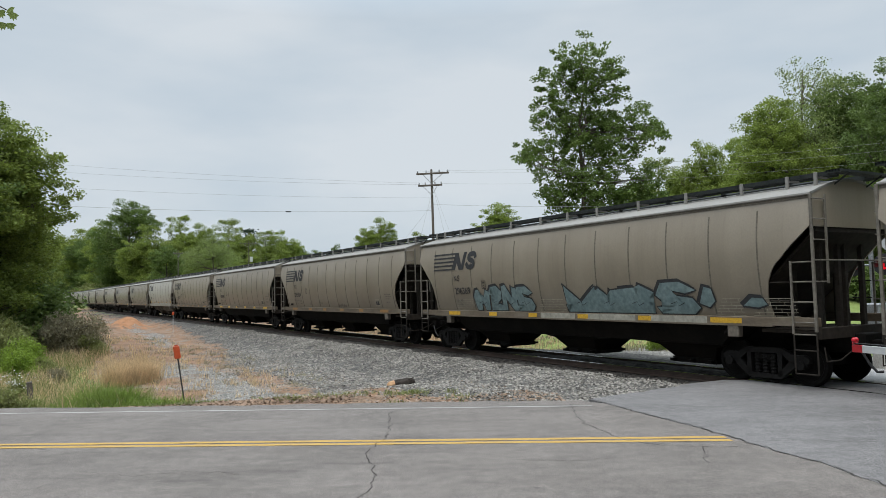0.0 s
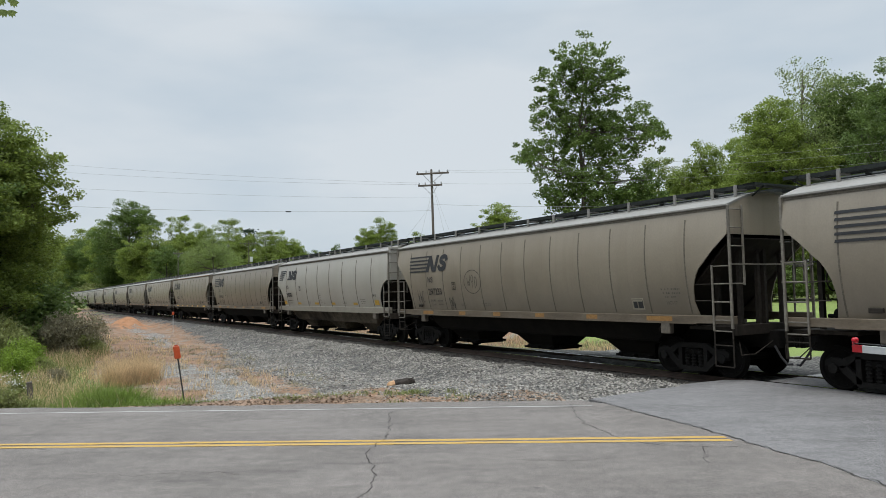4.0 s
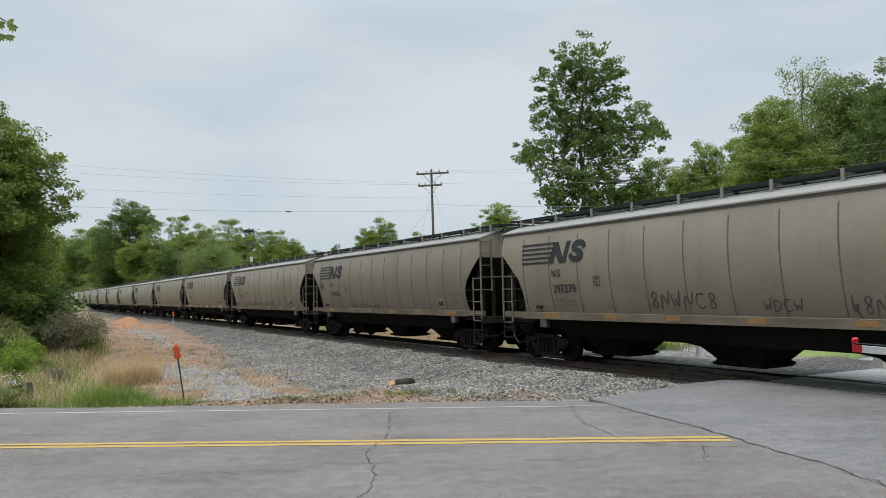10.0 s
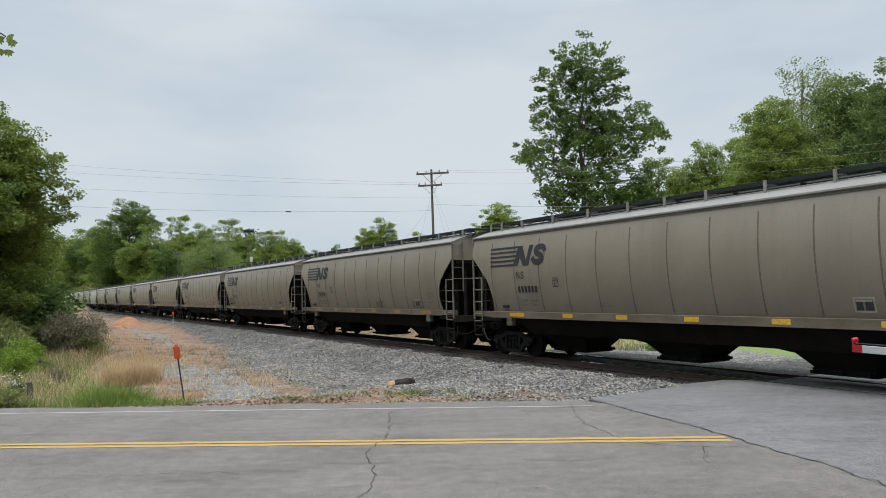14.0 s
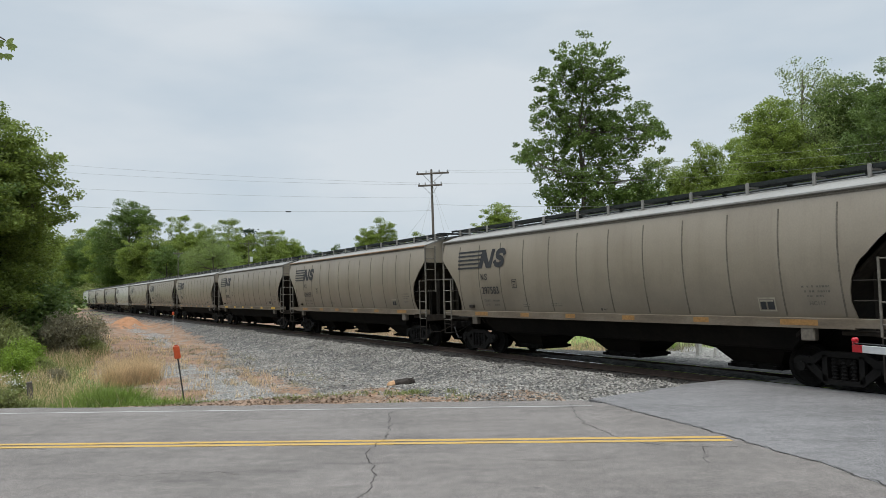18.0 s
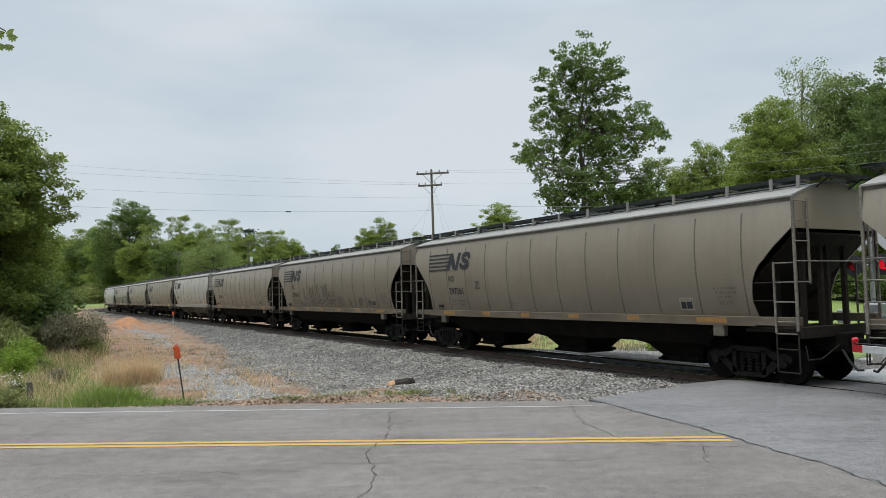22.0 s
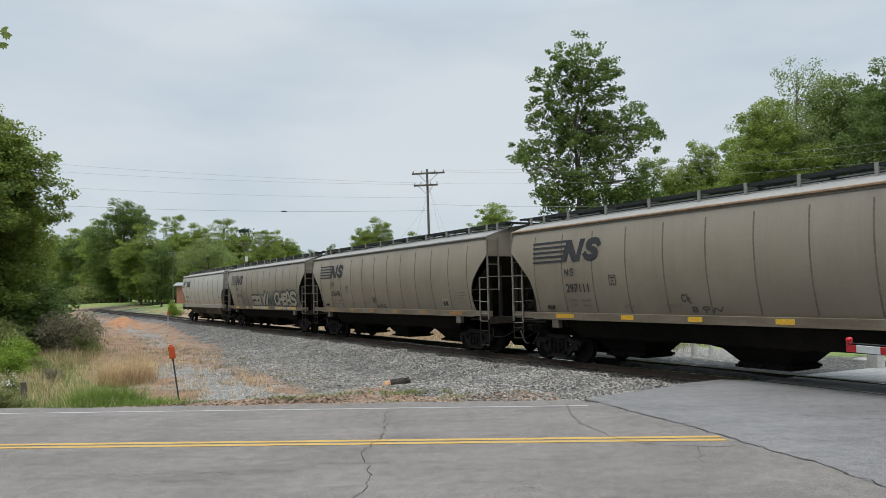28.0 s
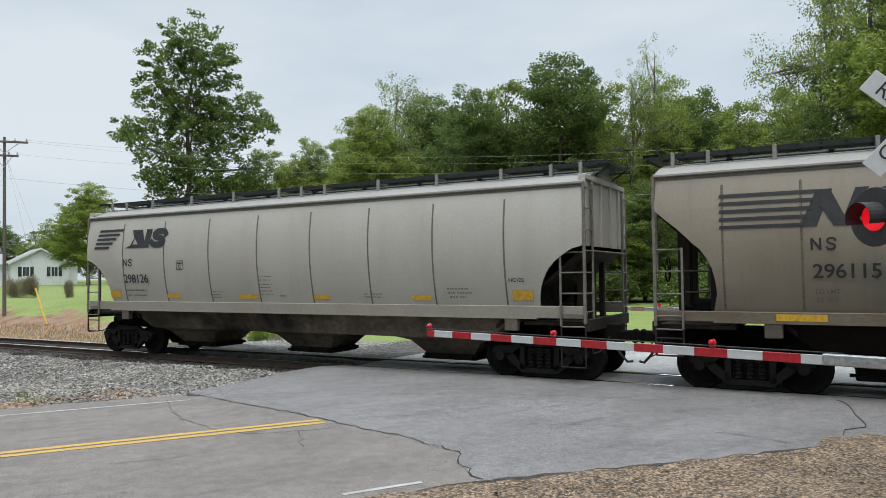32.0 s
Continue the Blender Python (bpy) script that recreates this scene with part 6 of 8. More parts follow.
# ---- crossing gates ----
def crossing_signal(at, arm_len, first, lamps, label, back=False):
    """Mast with crossbuck, flashers and a lowered arm. The arm runs along -x; -y faces the traffic."""
    g = thing("crossing_gate", label, "crossing gate", at)
    part("foundation", Geo().box(-0.35, 0.35, -0.35, 0.35, -0.3, 0.08, 0.03), M["paint_white"], g, "concrete foundation block")
    part("mast", Geo().tube((0, 0, 0.05), (0, 0, 4.3), 0.065, n=14), M["gal"], g, "galvanised mast")
    part("mechanism", Geo().box(-0.25, 0.22, -0.30, 0.18, 0.75, 1.65, 0.03), M["gal"], g, "grey gate mechanism case")
    part("counterweight", Geo().box(0.25, 1.1, -0.22, -0.14, 1.15, 1.35, 0.02).box(0.85, 1.2, -0.26, -0.10, 1.05, 1.45, 0.02), M["gal"], g)
    arm = part("arm", Geo().box(0.1, 1.0, -0.05, 0.05, 1.20, 1.32, 0.01), M["gal"], g, "striped gate arm")
    arm.matrix_basis = pose(0, 0.0, 0, 0, 0, 180)
    holder = part("arm_strip", Geo().box(0.9, arm_len - 0.02, -0.026, -0.019, -0.03, 0.03), M["gal"], arm, at=pose(0, 0, 1.25))
    x, red, piece = arm_len, True, first
    while x > 0.75:
        a = max(0.7, x - piece)
        part("stripe", Geo().box(a, x, -0.018, 0.018, -0.052, 0.052, 0.006), M["gate_red" if red else "gate_white"], arm, "red reflective stripe" if red else "white reflective stripe", at=pose(0, 0, 1.25))
        x, red, piece = a, not red, 0.406
    for k in lamps:
        lamp = part("arm_lamp", Geo().box(k - 0.035, k + 0.035, -0.03, 0.03, 0.060, 0.095, 0.008).tube((k, -0.025, 0.122), (k, 0.025, 0.122), 0.040, n=16).lathe([(0.0, 0.034), (0.016, 0.027), (0.024, 0.012)], (k, 0.025, 0.122), (0, 1, 0), 14), M["red_dull"], arm, "small red arm lamp", at=pose(0, 0, 1.25))
    part("wire", Geo().path([(0.8, 0.03, 0.085), (lamps[0], 0.03, 0.08)], 0.007), M["black"], arm, at=pose(0, 0, 1.25))
    for s, word in ((1, "RAILROAD"), (-1, "CROSSING")):
        bl = part("crossbuck_blade", Geo().box(-0.66, 0.66, -0.006, 0.006, -0.115, 0.115, 0.003), M["gate_white"], g, "white crossbuck blade", at=pose(0, -0.10 - 0.016 * s, 3.70, 0, s * 45, 0))
        cu = bpy.data.curves.new("blade_lettering", "FONT")
        cu.body, cu.size, cu.align_x, cu.align_y, cu.extrude = word, 0.215, "CENTER", "CENTER", 0.001
        cu.materials.append(M["black"])
        t = new("blade_lettering", cu)
        t.parent = bl
        t.matrix_basis = pose(0, -0.009, 0, 90, 0, 0)
    part("crossarm", Geo().tube((-0.62, -0.05, 2.75), (0.62, -0.05, 2.75), 0.03, n=10), M["gal"], g)
    for x, lit, turn in ((-0.40, True, -30), (0.62, False, -30)) + (((-0.44, True, 180), (0.44, False, 180)) if back else ()):
        f = part("flasher", Geo().lathe([(0.0, 0.30), (0.012, 0.305), (0.02, 0.30)], (0, -0.07, 0), (0, -1, 0), 28).tube((0, -0.05, 0), (0, 0.12, 0), 0.12, n=16), M["black"], g, "black flasher with round background", at=pose(x, -0.05 + (0.12 if turn == 180 else 0.0), 2.75, 0, 0, turn))
        hood = Geo()
        n = 14
        for i in range(n):
            a, b = math.radians(-25 + 230 * i / n), math.radians(-25 + 230 * (i + 1) / n)
            for rr in (0.155, 0.150):
                q = [(math.cos(k) * rr, math.sin(k) * rr) for k in (a, b)]
                hood.add([(q[0][0], -0.09, q[0][1]), (q[1][0], -0.09, q[1][1]), (q[1][0], -0.30, q[1][1] - 0.015), (q[0][0], -0.30, q[0][1] - 0.015)], [(0, 1, 2, 3)])
        part("hood", hood, M["black"], f, "black visor")
        part("lens", Geo().lathe([(0.0, 0.145), (0.02, 0.13), (0.04, 0.07), (0.045, 0.02)], (0, -0.092, 0), (0, -1, 0), 24), M["red_lamp" if lit else "red_dull"], f, "lit red lens" if lit else "unlit red lens")
    return g


# near gate: mast beside the shoulder, arm over the apron to its tip
TIP, MAST = Vector((5.91, 10.52)), Vector((7.74, 3.67))
d = TIP - MAST
crossing_signal(pose(MAST.x, MAST.y, 0.0, 0, 0, math.degrees(math.atan2(-d.y, -d.x))), d.length, 0.18, [d.length - 0.05, d.length - 2.56, d.length - 4.87], "lowered striped crossing gate with crossbuck and red flashers")
p, q = track_point(-13.8, 5.7, 0), track_point(-23.5, 5.4, 0)
d2 = (q - p)
crossing_signal(pose(p.x, p.y, -0.05, 0, 0, math.degrees(math.atan2(-d2.y, -d2.x))), d2.length, 0.18, [d2.length - 0.05, d2.length - 2.6, d2.length - 4.9], "lowered striped crossing gate beyond the track", True)
# loose cable on the asphalt under the gate
cb = [(12.10, 7.28), (12.0, 7.10), (11.7, 6.83), (11.4, 6.60), (11.1, 6.40), (10.8, 6.14), (10.5, 5.90), (10.3, 5.80), (10.1, 5.84), (9.9, 5.86), (9.6, 5.7)]
part("cable", Geo().rope([(x, y, 0.012) for x, y in cb], 0.006), M["black"])
tagged(bpy.data.objects["cable"], "loose black cable lying on the asphalt", "cable")


# ---- marker stakes, post, log ----
def stake(x, y, height, tilt, label, stem, cap_h=0.36):
    z = ground_z(x, y)
    s = thing("marker_stake", label, "marker", pose(x, y, z, 0, tilt, 20), "marker stakes")
    part("stem", Geo().box(-0.02, 0.02, -0.012, 0.012, -0.2, height - 0.05, 0.004), M[stem], s, "thin stem")
    cap = part("cap", Geo().box(-0.085, 0.085, -0.05, 0.05, height - cap_h, height, 0.02).tube((0, 0, height), (0, 0, height + 0.03), 0.05, n=10), M["orange"], s, "orange plastic cap")
    part("badge", Geo().lathe([(0, 0.035), (0.004, 0.035)], (0, -0.036, height - 0.11), (0, -1, 0), 14), M["chalk"], cap, "small pale round badge")


stake(-7.35, 20.55, 1.55, -8.0, "black marker stake with an orange plastic cap in the gravel", "black")
stake(-22.0, 59.0, 1.75, 0.0, "white marker stake with a small orange cap near the track", "gate_white", 0.24)
stake(-21.4, 44.3, 1.15, 0.0, "short marker stake with an orange cap in dry grass", "orange", 0.4)

x, y = -11.0, 19.4
part("fence_post", Geo().box(-0.07, 0.07, -0.06, 0.06, -0.3, 0.75, 0.015), M["pole"], at=pose(x, y, ground_z(x, y), 3, -4, 30))
tagged(bpy.data.objects["fence_post"], "weathered grey wooden post in tall grass", "post")

x, y = -1.25, 20.3
lg = thing("log", "short broken log with an orange split end on the ballast", "log", pose(x, y, ground_z(x, y) + 0.2, 0, -8, 12))
r = random.Random(2)
g = Geo()
rings = [(-0.15, 0.12), (-0.05, 0.14), (0.1, 0.125), (0.2, 0.135), (0.33, 0.10), (0.42, 0.05)]
g.lathe(rings, (0, 0, 0), (1, 0, 0), 10)
g.tube((0.1, -0.03, 0.04), (0.38, -0.14, 0.12), 0.03, 0.015, 6)
M["wet_wood"] = material("dark_rotten_wood", (0.018, 0.014, 0.011), (0.045, 0.035, 0.028), 6.0, 0.9, fine=24, bump=0.6)
part("wood", g, M["wet_wood"], lg, "dark weathered wood")
M["split_wood"] = material("orange_split_wood", (0.34, 0.19, 0.095), (0.46, 0.28, 0.15), 7.0, 0.8, fine=30)
part("split_end", Geo().lathe([(-0.36, 0.06), (-0.30, 0.11), (-0.15, 0.122)], (0, 0, 0), (1, 0, 0), 9), M["split_wood"], lg, "orange split end")

# concrete blocks beyond the track
M["concrete"] = material("pale_concrete", (0.42, 0.41, 0.39), (0.55, 0.54, 0.51), 4.0, 0.9, fine=30, bump=0.3)
for az, dd, hh, w in ((-19.3, 25.0, 0.75, 0.16), (-31.0, 21.8, 0.55, 0.30), (-20.5, 25.4, 0.45, 0.12)):
    x, y = polar(az, dd)
    z = ground_z(x, y)
    tagged(part("concrete_block", Geo().box(-w / 2, w / 2, -w / 2, w / 2, -0.3, hh, 0.02), M["concrete"], at=pose(x, y, z, 0, 0, 25)), "pale concrete marker block beside the track", "block", group="concrete blocks")


# ---- utility poles and lines ----
def utility_pole(at, height, arms, label, scale=1.0):
    u = thing("utility_pole", label, "utility pole", at, "utility poles")
    part("shaft", Geo().tube((0, 0, -1.0), (0, 0, height), 0.11 * scale, 0.075 * scale, 12), M["pole"], u, "weathered wooden shaft")
    for z, w, off in arms:
        a = part("crossarm", Geo().box(-w / 2 + off, w / 2 + off, -0.16, -0.05, z - 0.06, z + 0.06, 0.012), M["pole"], u, "wooden crossarm")
        for k in (-0.46, -0.2, 0.2, 0.46):
            part("insulator", Geo().lathe([(0, 0.02), (0.04, 0.045), (0.08, 0.05), (0.11, 0.035), (0.15, 0.045), (0.18, 0.02)], (k * w + off, -0.10, z + 0.06), (0, 0, 1), 10), M["gal"], a)
        part("brace", Geo().tube((-w * 0.3 + off, -0.12, z - 0.05), (0, -0.12, z - 0.7), 0.02, n=5).tube((w * 0.3 + off, -0.12, z - 0.05), (0, -0.12, z - 0.7), 0.02, n=5), M["gal"], a)
    return u


px, py = polar(0.6, 50)
pz = stand(px, py)
utility_pole(pose(px, py, pz, 0, -0.6, -8), 10.75 - pz, [(10.45 - pz, 2.3, 0.1), (9.62 - pz, 1.7, -0.1)], "tall wooden utility pole with two crossarms")
for az, dd, top, w in ((15.0, 150, 13.4, 3.4), (16.5, 160, 13.6, 0.6), (20.1, 150, 11.5, 1.8)):
    x, y = polar(az, dd)
    u = utility_pole(pose(x, y, 0.9, 0, 0, 15), top - 0.9, [(top - 1.6, w, 0.0)], "distant wooden utility pole among trees")
    if w > 3:
        part("transformer", Geo().tube((0.45, 0, top - 5.2), (0.45, 0, top - 4.2), 0.3, n=12), M["gate_white"], u, "pale transformer can")


def wire(a, b, sag, r=0.011, label="thin dark overhead wire"):
    a, b = Vector(a), Vector(b)
    pts = [a.lerp(b, i / 24) - Vector((0, 0, sag * 4 * (i / 24) * (1 - i / 24))) for i in range(25)]
    return tagged(part("overhead_wire", Geo().rope(pts, r, 5), M["wire"]), label, "wire", "overhead wires")


lx, ly = polar(33.5, 62)
for dx, z, zl in ((-0.7, 9.8, 12.8), (0.55, 9.65, 12.0), (-0.1, 8.75, 10.9)):
    wire((px + dx, py, z), (lx + dx, ly, zl), 0.3, 0.006)
ex, ey = polar(-74, 50)
for dx, z, zr, sag in ((0.95, 10.65, 10.65, 1.75), (-0.95, 10.65, 10.5, 2.3), (0.55, 9.75, 10.2, 2.0)):
    wire((px + dx, py, z), (ex + dx * 0.4, ey + dx, zr), sag, 0.0055)
wire((px, py, 7.86), (lx, ly, 9.5), 0.35, 0.010, "thick dark overhead cable")
wire((px, py, 8.3), (ex, ey, 8.3), 1.9, 0.008, "thick dark overhead cable")
# guy wires
for tx, ty in ((-7.5, 1.5), (2.0, -6.0), (-2.6, -4.0), (3.0, -4.0)):
    wire((px, py, 8.4 if abs(tx) > 4 else 9.5), (px + tx, py + ty, stand(px + tx, py + ty)), 0.0, 0.006, "thin guy wire of the pole")
# a small splice box on the thick cable
cx, cy = px + (lx - px) * 0.303, py + (ly - py) * 0.303
tagged(part("splice_box", Geo().lathe([(-0.2, 0.02), (-0.16, 0.045), (0.16, 0.045), (0.2, 0.02)], (cx, cy, 8.06), (lx - px, ly - py, 1.6), 10), M["black"]), "dark splice case on the overhead cable", "splice case")
# guard on the guy wire
part("guy_guard", Geo().tube((px + 2.0, py - 6.0, stand(px + 2, py - 6) + 0.05), (px + 1.49, py - 4.47, stand(px + 2, py - 6) + 1.95), 0.05, n=8), M["yellow"])
tagged(bpy.data.objects["guy_guard"], "yellow plastic guard on a guy wire", "guard")


# ---- buildings beyond the lawn ----
def house(at, w, dpt, wall_h, ridge, wall_mat, roof_mat, label, windows, lower=0.0):
    """A gabled house; the gable faces -y."""
    b = thing("house", label, "house", at)
    g = Geo().prism([(-w / 2, -0.4), (w / 2, -0.4), (w / 2, wall_h), (0, ridge), (-w / 2, wall_h)], 1, 0, dpt)
    part("wall", g, M[wall_mat], b, "pale siding wall")
    for k in range(int((wall_h + 0.2) / 0.25)):
        part("siding_board", Geo().box(-w / 2 - 0.012, w / 2 + 0.012, -0.025, -0.004, k * 0.25, k * 0.25 + 0.235), M[wall_mat], b)
    for s in (-1, 1):
        sl = Geo()
        e, f = s * (w / 2 + 0.35), wall_h - 0.35 * (ridge - wall_h) / (w / 2)
        sl.prism([(0, ridge + 0.02), (e, f + 0.02), (e, f + 0.14), (0, ridge + 0.14)], 1, -0.35, dpt + 0.35)
        part("roof", sl, M[roof_mat], b, "grey shingle roof slope")
        part("barge_board", Geo().prism([(0, ridge - 0.1), (e, f - 0.1), (e, f + 0.12), (0, ridge + 0.12)], 1, -0.40, -0.355), M[wall_mat], b)
    for x, z, ww, hh in windows:
        wd = part("window", Geo().box(x - ww / 2 - 0.08, x + ww / 2 + 0.08, -0.05, 0.05, z - 0.08, z + hh + 0.08, 0.01), M["house"], b, "white window frame")
        part("pane", Geo().box(x - ww / 2, x - 0.02, -0.06, -0.045, z, z + hh), M["glass"], wd)
        part("pane", Geo().box(x + 0.02, x + ww / 2, -0.06, -0.045, z, z + hh), M["glass"], wd)
        for s in (-1, 1):
            part("shutter", Geo().box(x + s * (ww / 2 + 0.36) - 0.22, x + s * (ww / 2 + 0.36) + 0.22, -0.07, -0.045, z - 0.05, z + hh + 0.05), M["black"], wd, "dark shutter")
    return b


hx, hy = polar(-1.5, 115)
hb = house(pose(hx, hy, 1.85, 0, 0, 6), 7.1, 10.0, 2.8, 4.75, "house", "shingle", "white house with grey roof and dark shutters behind a lawn", [(-1.75, 0.95, 0.75, 1.25), (1.75, 0.95, 0.75, 1.25)])
part("wing_wall", Geo().box(-12.0, -3.56, 3.0, 9.0, -0.4, 2.6), M["house"], hb, "white wing wall")
part("wing_wall", Geo().box(3.56, 5.2, 3.0, 9.0, -0.4, 2.7), M["house"], hb, "white wing wall")
part("wing_roof", Geo().prism([(2.6, 2.5), (6.0, 4.0), (9.4, 2.5), (9.4, 2.62), (6.0, 4.14), (2.6, 2.62)], 0, -12.3, -3.95), M["shingle"], hb, "grey wing roof")
part("wing_roof", Geo().prism([(2.6, 2.6), (6.0, 4.0), (9.4, 2.6), (9.4, 2.72), (6.0, 4.14), (2.6, 2.72)], 0, 3.95, 5.5), M["shingle"], hb, "grey wing roof")
sx, sy = polar(17.8, 138)
sb = thing("shed", "open red-brown carport shed with a pale metal roof", "shed", pose(sx, sy, 1.6, 0, 0, 12))
part("wall", Geo().box(-5.0, 0.0, 0, 5, -0.5, 2.6).box(0.0, 4.2, 4.6, 5.0, -0.5, 2.6).box(3.9, 4.2, 0, 5, -0.5, 2.6), M["brick"], sb, "red-brown wall")
part("roof", Geo().prism([(-0.4, 2.62), (5.4, 3.25), (5.4, 3.40), (-0.4, 2.75)], 0, -5.6, 0.3).prism([(-0.4, 2.3), (5.2, 2.9), (5.2, 3.02), (-0.4, 2.42)], 0, 0.32, 4.5), M["gal"], sb, "pale metal roof")
part("post", Geo().box(0.1, 0.3, 0.0, 0.2, -0.5, 2.4).box(3.9, 4.1, -0.02, 0.18, -0.5, 2.4), M["brick"], sb)


def parked_car(at):
    """A small white pickup-shaped car far behind the lawn."""
    c = thing("parked_car", "white parked car with dark windows beyond the lawn", "car", at)
    body = [(-2.2, 0.35), (2.2, 0.35), (2.25, 0.75), (2.0, 0.95), (1.1, 1.02), (0.5, 1.50), (-1.2, 1.55), (-1.9, 1.05), (-2.25, 0.95)]
    part("body", Geo().prism(body, 1, -0.85, 0.85), M["house"], c, "white body")
    part("window", Geo().prism([(0.95, 1.04), (0.45, 1.44), (-1.1, 1.48), (-1.6, 1.06)], 1, -0.87, 0.87), M["glass"], c, "dark side windows")
    for x in (-1.4, 1.4):
        for y in (-0.8, 0.8):
            w = part("wheel", Geo().tube((x, y - 0.11, 0.33), (x, y + 0.11, 0.33), 0.33, n=18), M["black"], c, "black tyre")
            part("rim", Geo().tube((x, y - 0.12, 0.33), (x, y + 0.12, 0.33), 0.19, n=14), M["gal"], w)


vx, vy = polar(5.2, 92)
parked_car(pose(vx, vy, 2.0, 0, 0, 10))


# ---- a leafy twig that hangs into the view and sways ----
tw = thing("leafy_twig", "hanging leafy twig with broad green leaves", "twig")
g = Geo()
limb(g, (-0.55, 0.1, 0.30), (-0.03, 0.0, -0.01), 0.007, 0.003, random.Random(1), 4, 5, 0.02)
part("stem", g, M["bark"], tw)
r = random.Random(6)
for x, z in ((-0.015, 0.0), (-0.004, -0.030), (-0.018, -0.075), (-0.05, -0.088), (-0.057, -0.02), (-0.085, -0.055), (-0.10, -0.01), (-0.13, 0.02)):
    lf = Geo()
    s = r.uniform(0.026, 0.034)
    star = [(0, -0.3), (0.45, -0.25), (0.95, 0.1), (0.55, 0.35), (0.5, 0.8), (0.18, 0.62), (0, 1.05), (-0.18, 0.62), (-0.5, 0.8), (-0.55, 0.35), (-0.95, 0.1), (-0.45, -0.25)]
    lf.add([(u * s, 0.012 * abs(u) * 3 * s, -v * s) for u, v in star] + [(0, 0, 0)], [(k, (k + 1) % 12, 12) for k in range(12)])
    part("leaf", lf, M["leaf_light"], tw, "broad lobed leaf", at=pose(x, r.uniform(-0.03, 0.03), z, r.uniform(-30, 30), r.uniform(-30, 30), r.uniform(-50, 50)))


# ---- markings on the cars (on the side that faces the road) ----
def on_side(h, x, z, lift=0.0155):
    """A place on a car's near side: metres from the rear end of the body, and height."""
    return (x - h, -(half_width(z) + lift), z)


def decal(g, h, pts, lift=0.0155):
    """A flat painted polygon laid on the side sheet."""
    k = len(g.v)
    g.v += [on_side(h, x, z, lift) for x, z in pts]
    g.f.append(tuple(range(k, k + len(pts))))


def bar(g, h, x0, x1, z0, z1, lean=0.0, lift=0.0155):
    decal(g, h, [(x0, z0), (x1, z0), (x1 + lean, z1), (x0 + lean, z1)], lift)


def stroke(g, h, pts, w, lift=0.0155):
    """A painted ribbon of a width through the points."""
    fine = [pts[0]]
    for (x0, z0), (x1, z1) in zip(pts, pts[1:]):
        n = max(1, int(math.hypot(x1 - x0, z1 - z0) / 0.15))
        fine += [(x0 + (x1 - x0) * i / n, z0 + (z1 - z0) * i / n) for i in range(1, n + 1)]
    k, n = len(g.v), len(fine)
    for i, (x, z) in enumerate(fine):
        (xa, za), (xb, zb) = fine[max(0, i - 1)], fine[min(n - 1, i + 1)]
        d = math.hypot(xb - xa, zb - za) or 1.0
        u, v = (xb - xa) / d, (zb - za) / d
        x, z = (x - u * w * 0.4, z - v * w * 0.4) if i == 0 else (x + u * w * 0.4, z + v * w * 0.4) if i == n - 1 else (x, z)
        rise = lift + i * 0.00004
        g.v += [on_side(h, x - v * w / 2, z + u * w / 2, rise), on_side(h, x + v * w / 2, z - u * w / 2, rise)]
        if i:
            q = k + 2 * i
            g.f.append((q - 2, q - 1, q + 1, q))


def lettering(car, h, text, x, z, size, mat, name, width=None):
    """Stencilled characters, leaning with the curve of the side."""
    cu = bpy.data.curves.new(name, "FONT")
    cu.body, cu.size, cu.extrude, cu.offset = text, size, 0.001, size * 0.012
    cu.materials.append(mat)
    ob = new(name, cu)
    ob.parent = car
    dz = 0.02
    tilt = math.degrees(math.atan2(half_width(z + dz) - half_width(z - dz), 2 * dz))
    zm = z + size * 0.35
    ob.matrix_basis = pose(x - h, -(half_width(zm) + 0.017), z, 90 + tilt, 0, 0)
    return tagged(ob, "black stencilled characters")


def smooth_line(pts):
    """Corners cut off twice."""
    for _ in range(2):
        out = [pts[0]]
        for (x0, z0), (x1, z1) in zip(pts, pts[1:]):
            out += [(x0 * 0.75 + x1 * 0.25, z0 * 0.75 + z1 * 0.25), (x0 * 0.25 + x1 * 0.75, z0 * 0.25 + z1 * 0.75)]
        pts = out + [pts[-1]]
    return pts


CURL = [(1.0, 0.80), (0.85, 1.0), (0.3, 1.0), (0.06, 0.86), (0.1, 0.64), (0.32, 0.54), (0.7, 0.46), (0.92, 0.34), (0.9, 0.12), (0.65, 0.0), (0.15, 0.0), (-0.05, 0.2)]


def curl(g, h, x, z, w, t, fat, lean=0.12):
    """A fat double bend inside a leaning box."""
    stroke(g, h, smooth_line([(x + u * w + v * lean, z + v * t) for u, v in CURL]), fat, 0.0163)


def emblem_long(h):
    """The railway's mark as plain shapes: five stripes running into leaning blocks."""
    out = []
    for i in range(5):
        g = Geo()
        z = 2.99 + i * 0.143
        bar(g, h, 1.14, 2.50 + i * 0.055, z, z + 0.062, 0.02)
        out.append(g.mesh("stripe", M["decal"]))
    g = Geo()
    bar(g, h, 2.47, 2.72, 2.99, 3.62, 0.26)
    decal(g, h, [(2.94, 3.62), (2.78, 3.34), (2.98, 2.99), (3.22, 2.99)][::-1])
    bar(g, h, 3.08, 3.28, 2.99, 3.62, 0.24)
    out.append(g.mesh("block", M["decal"]))
    g = Geo()
    curl(g, h, 3.52, 3.07, 0.46, 0.47, 0.17)
    out.append(g.mesh("block", M["decal"]))
    return out


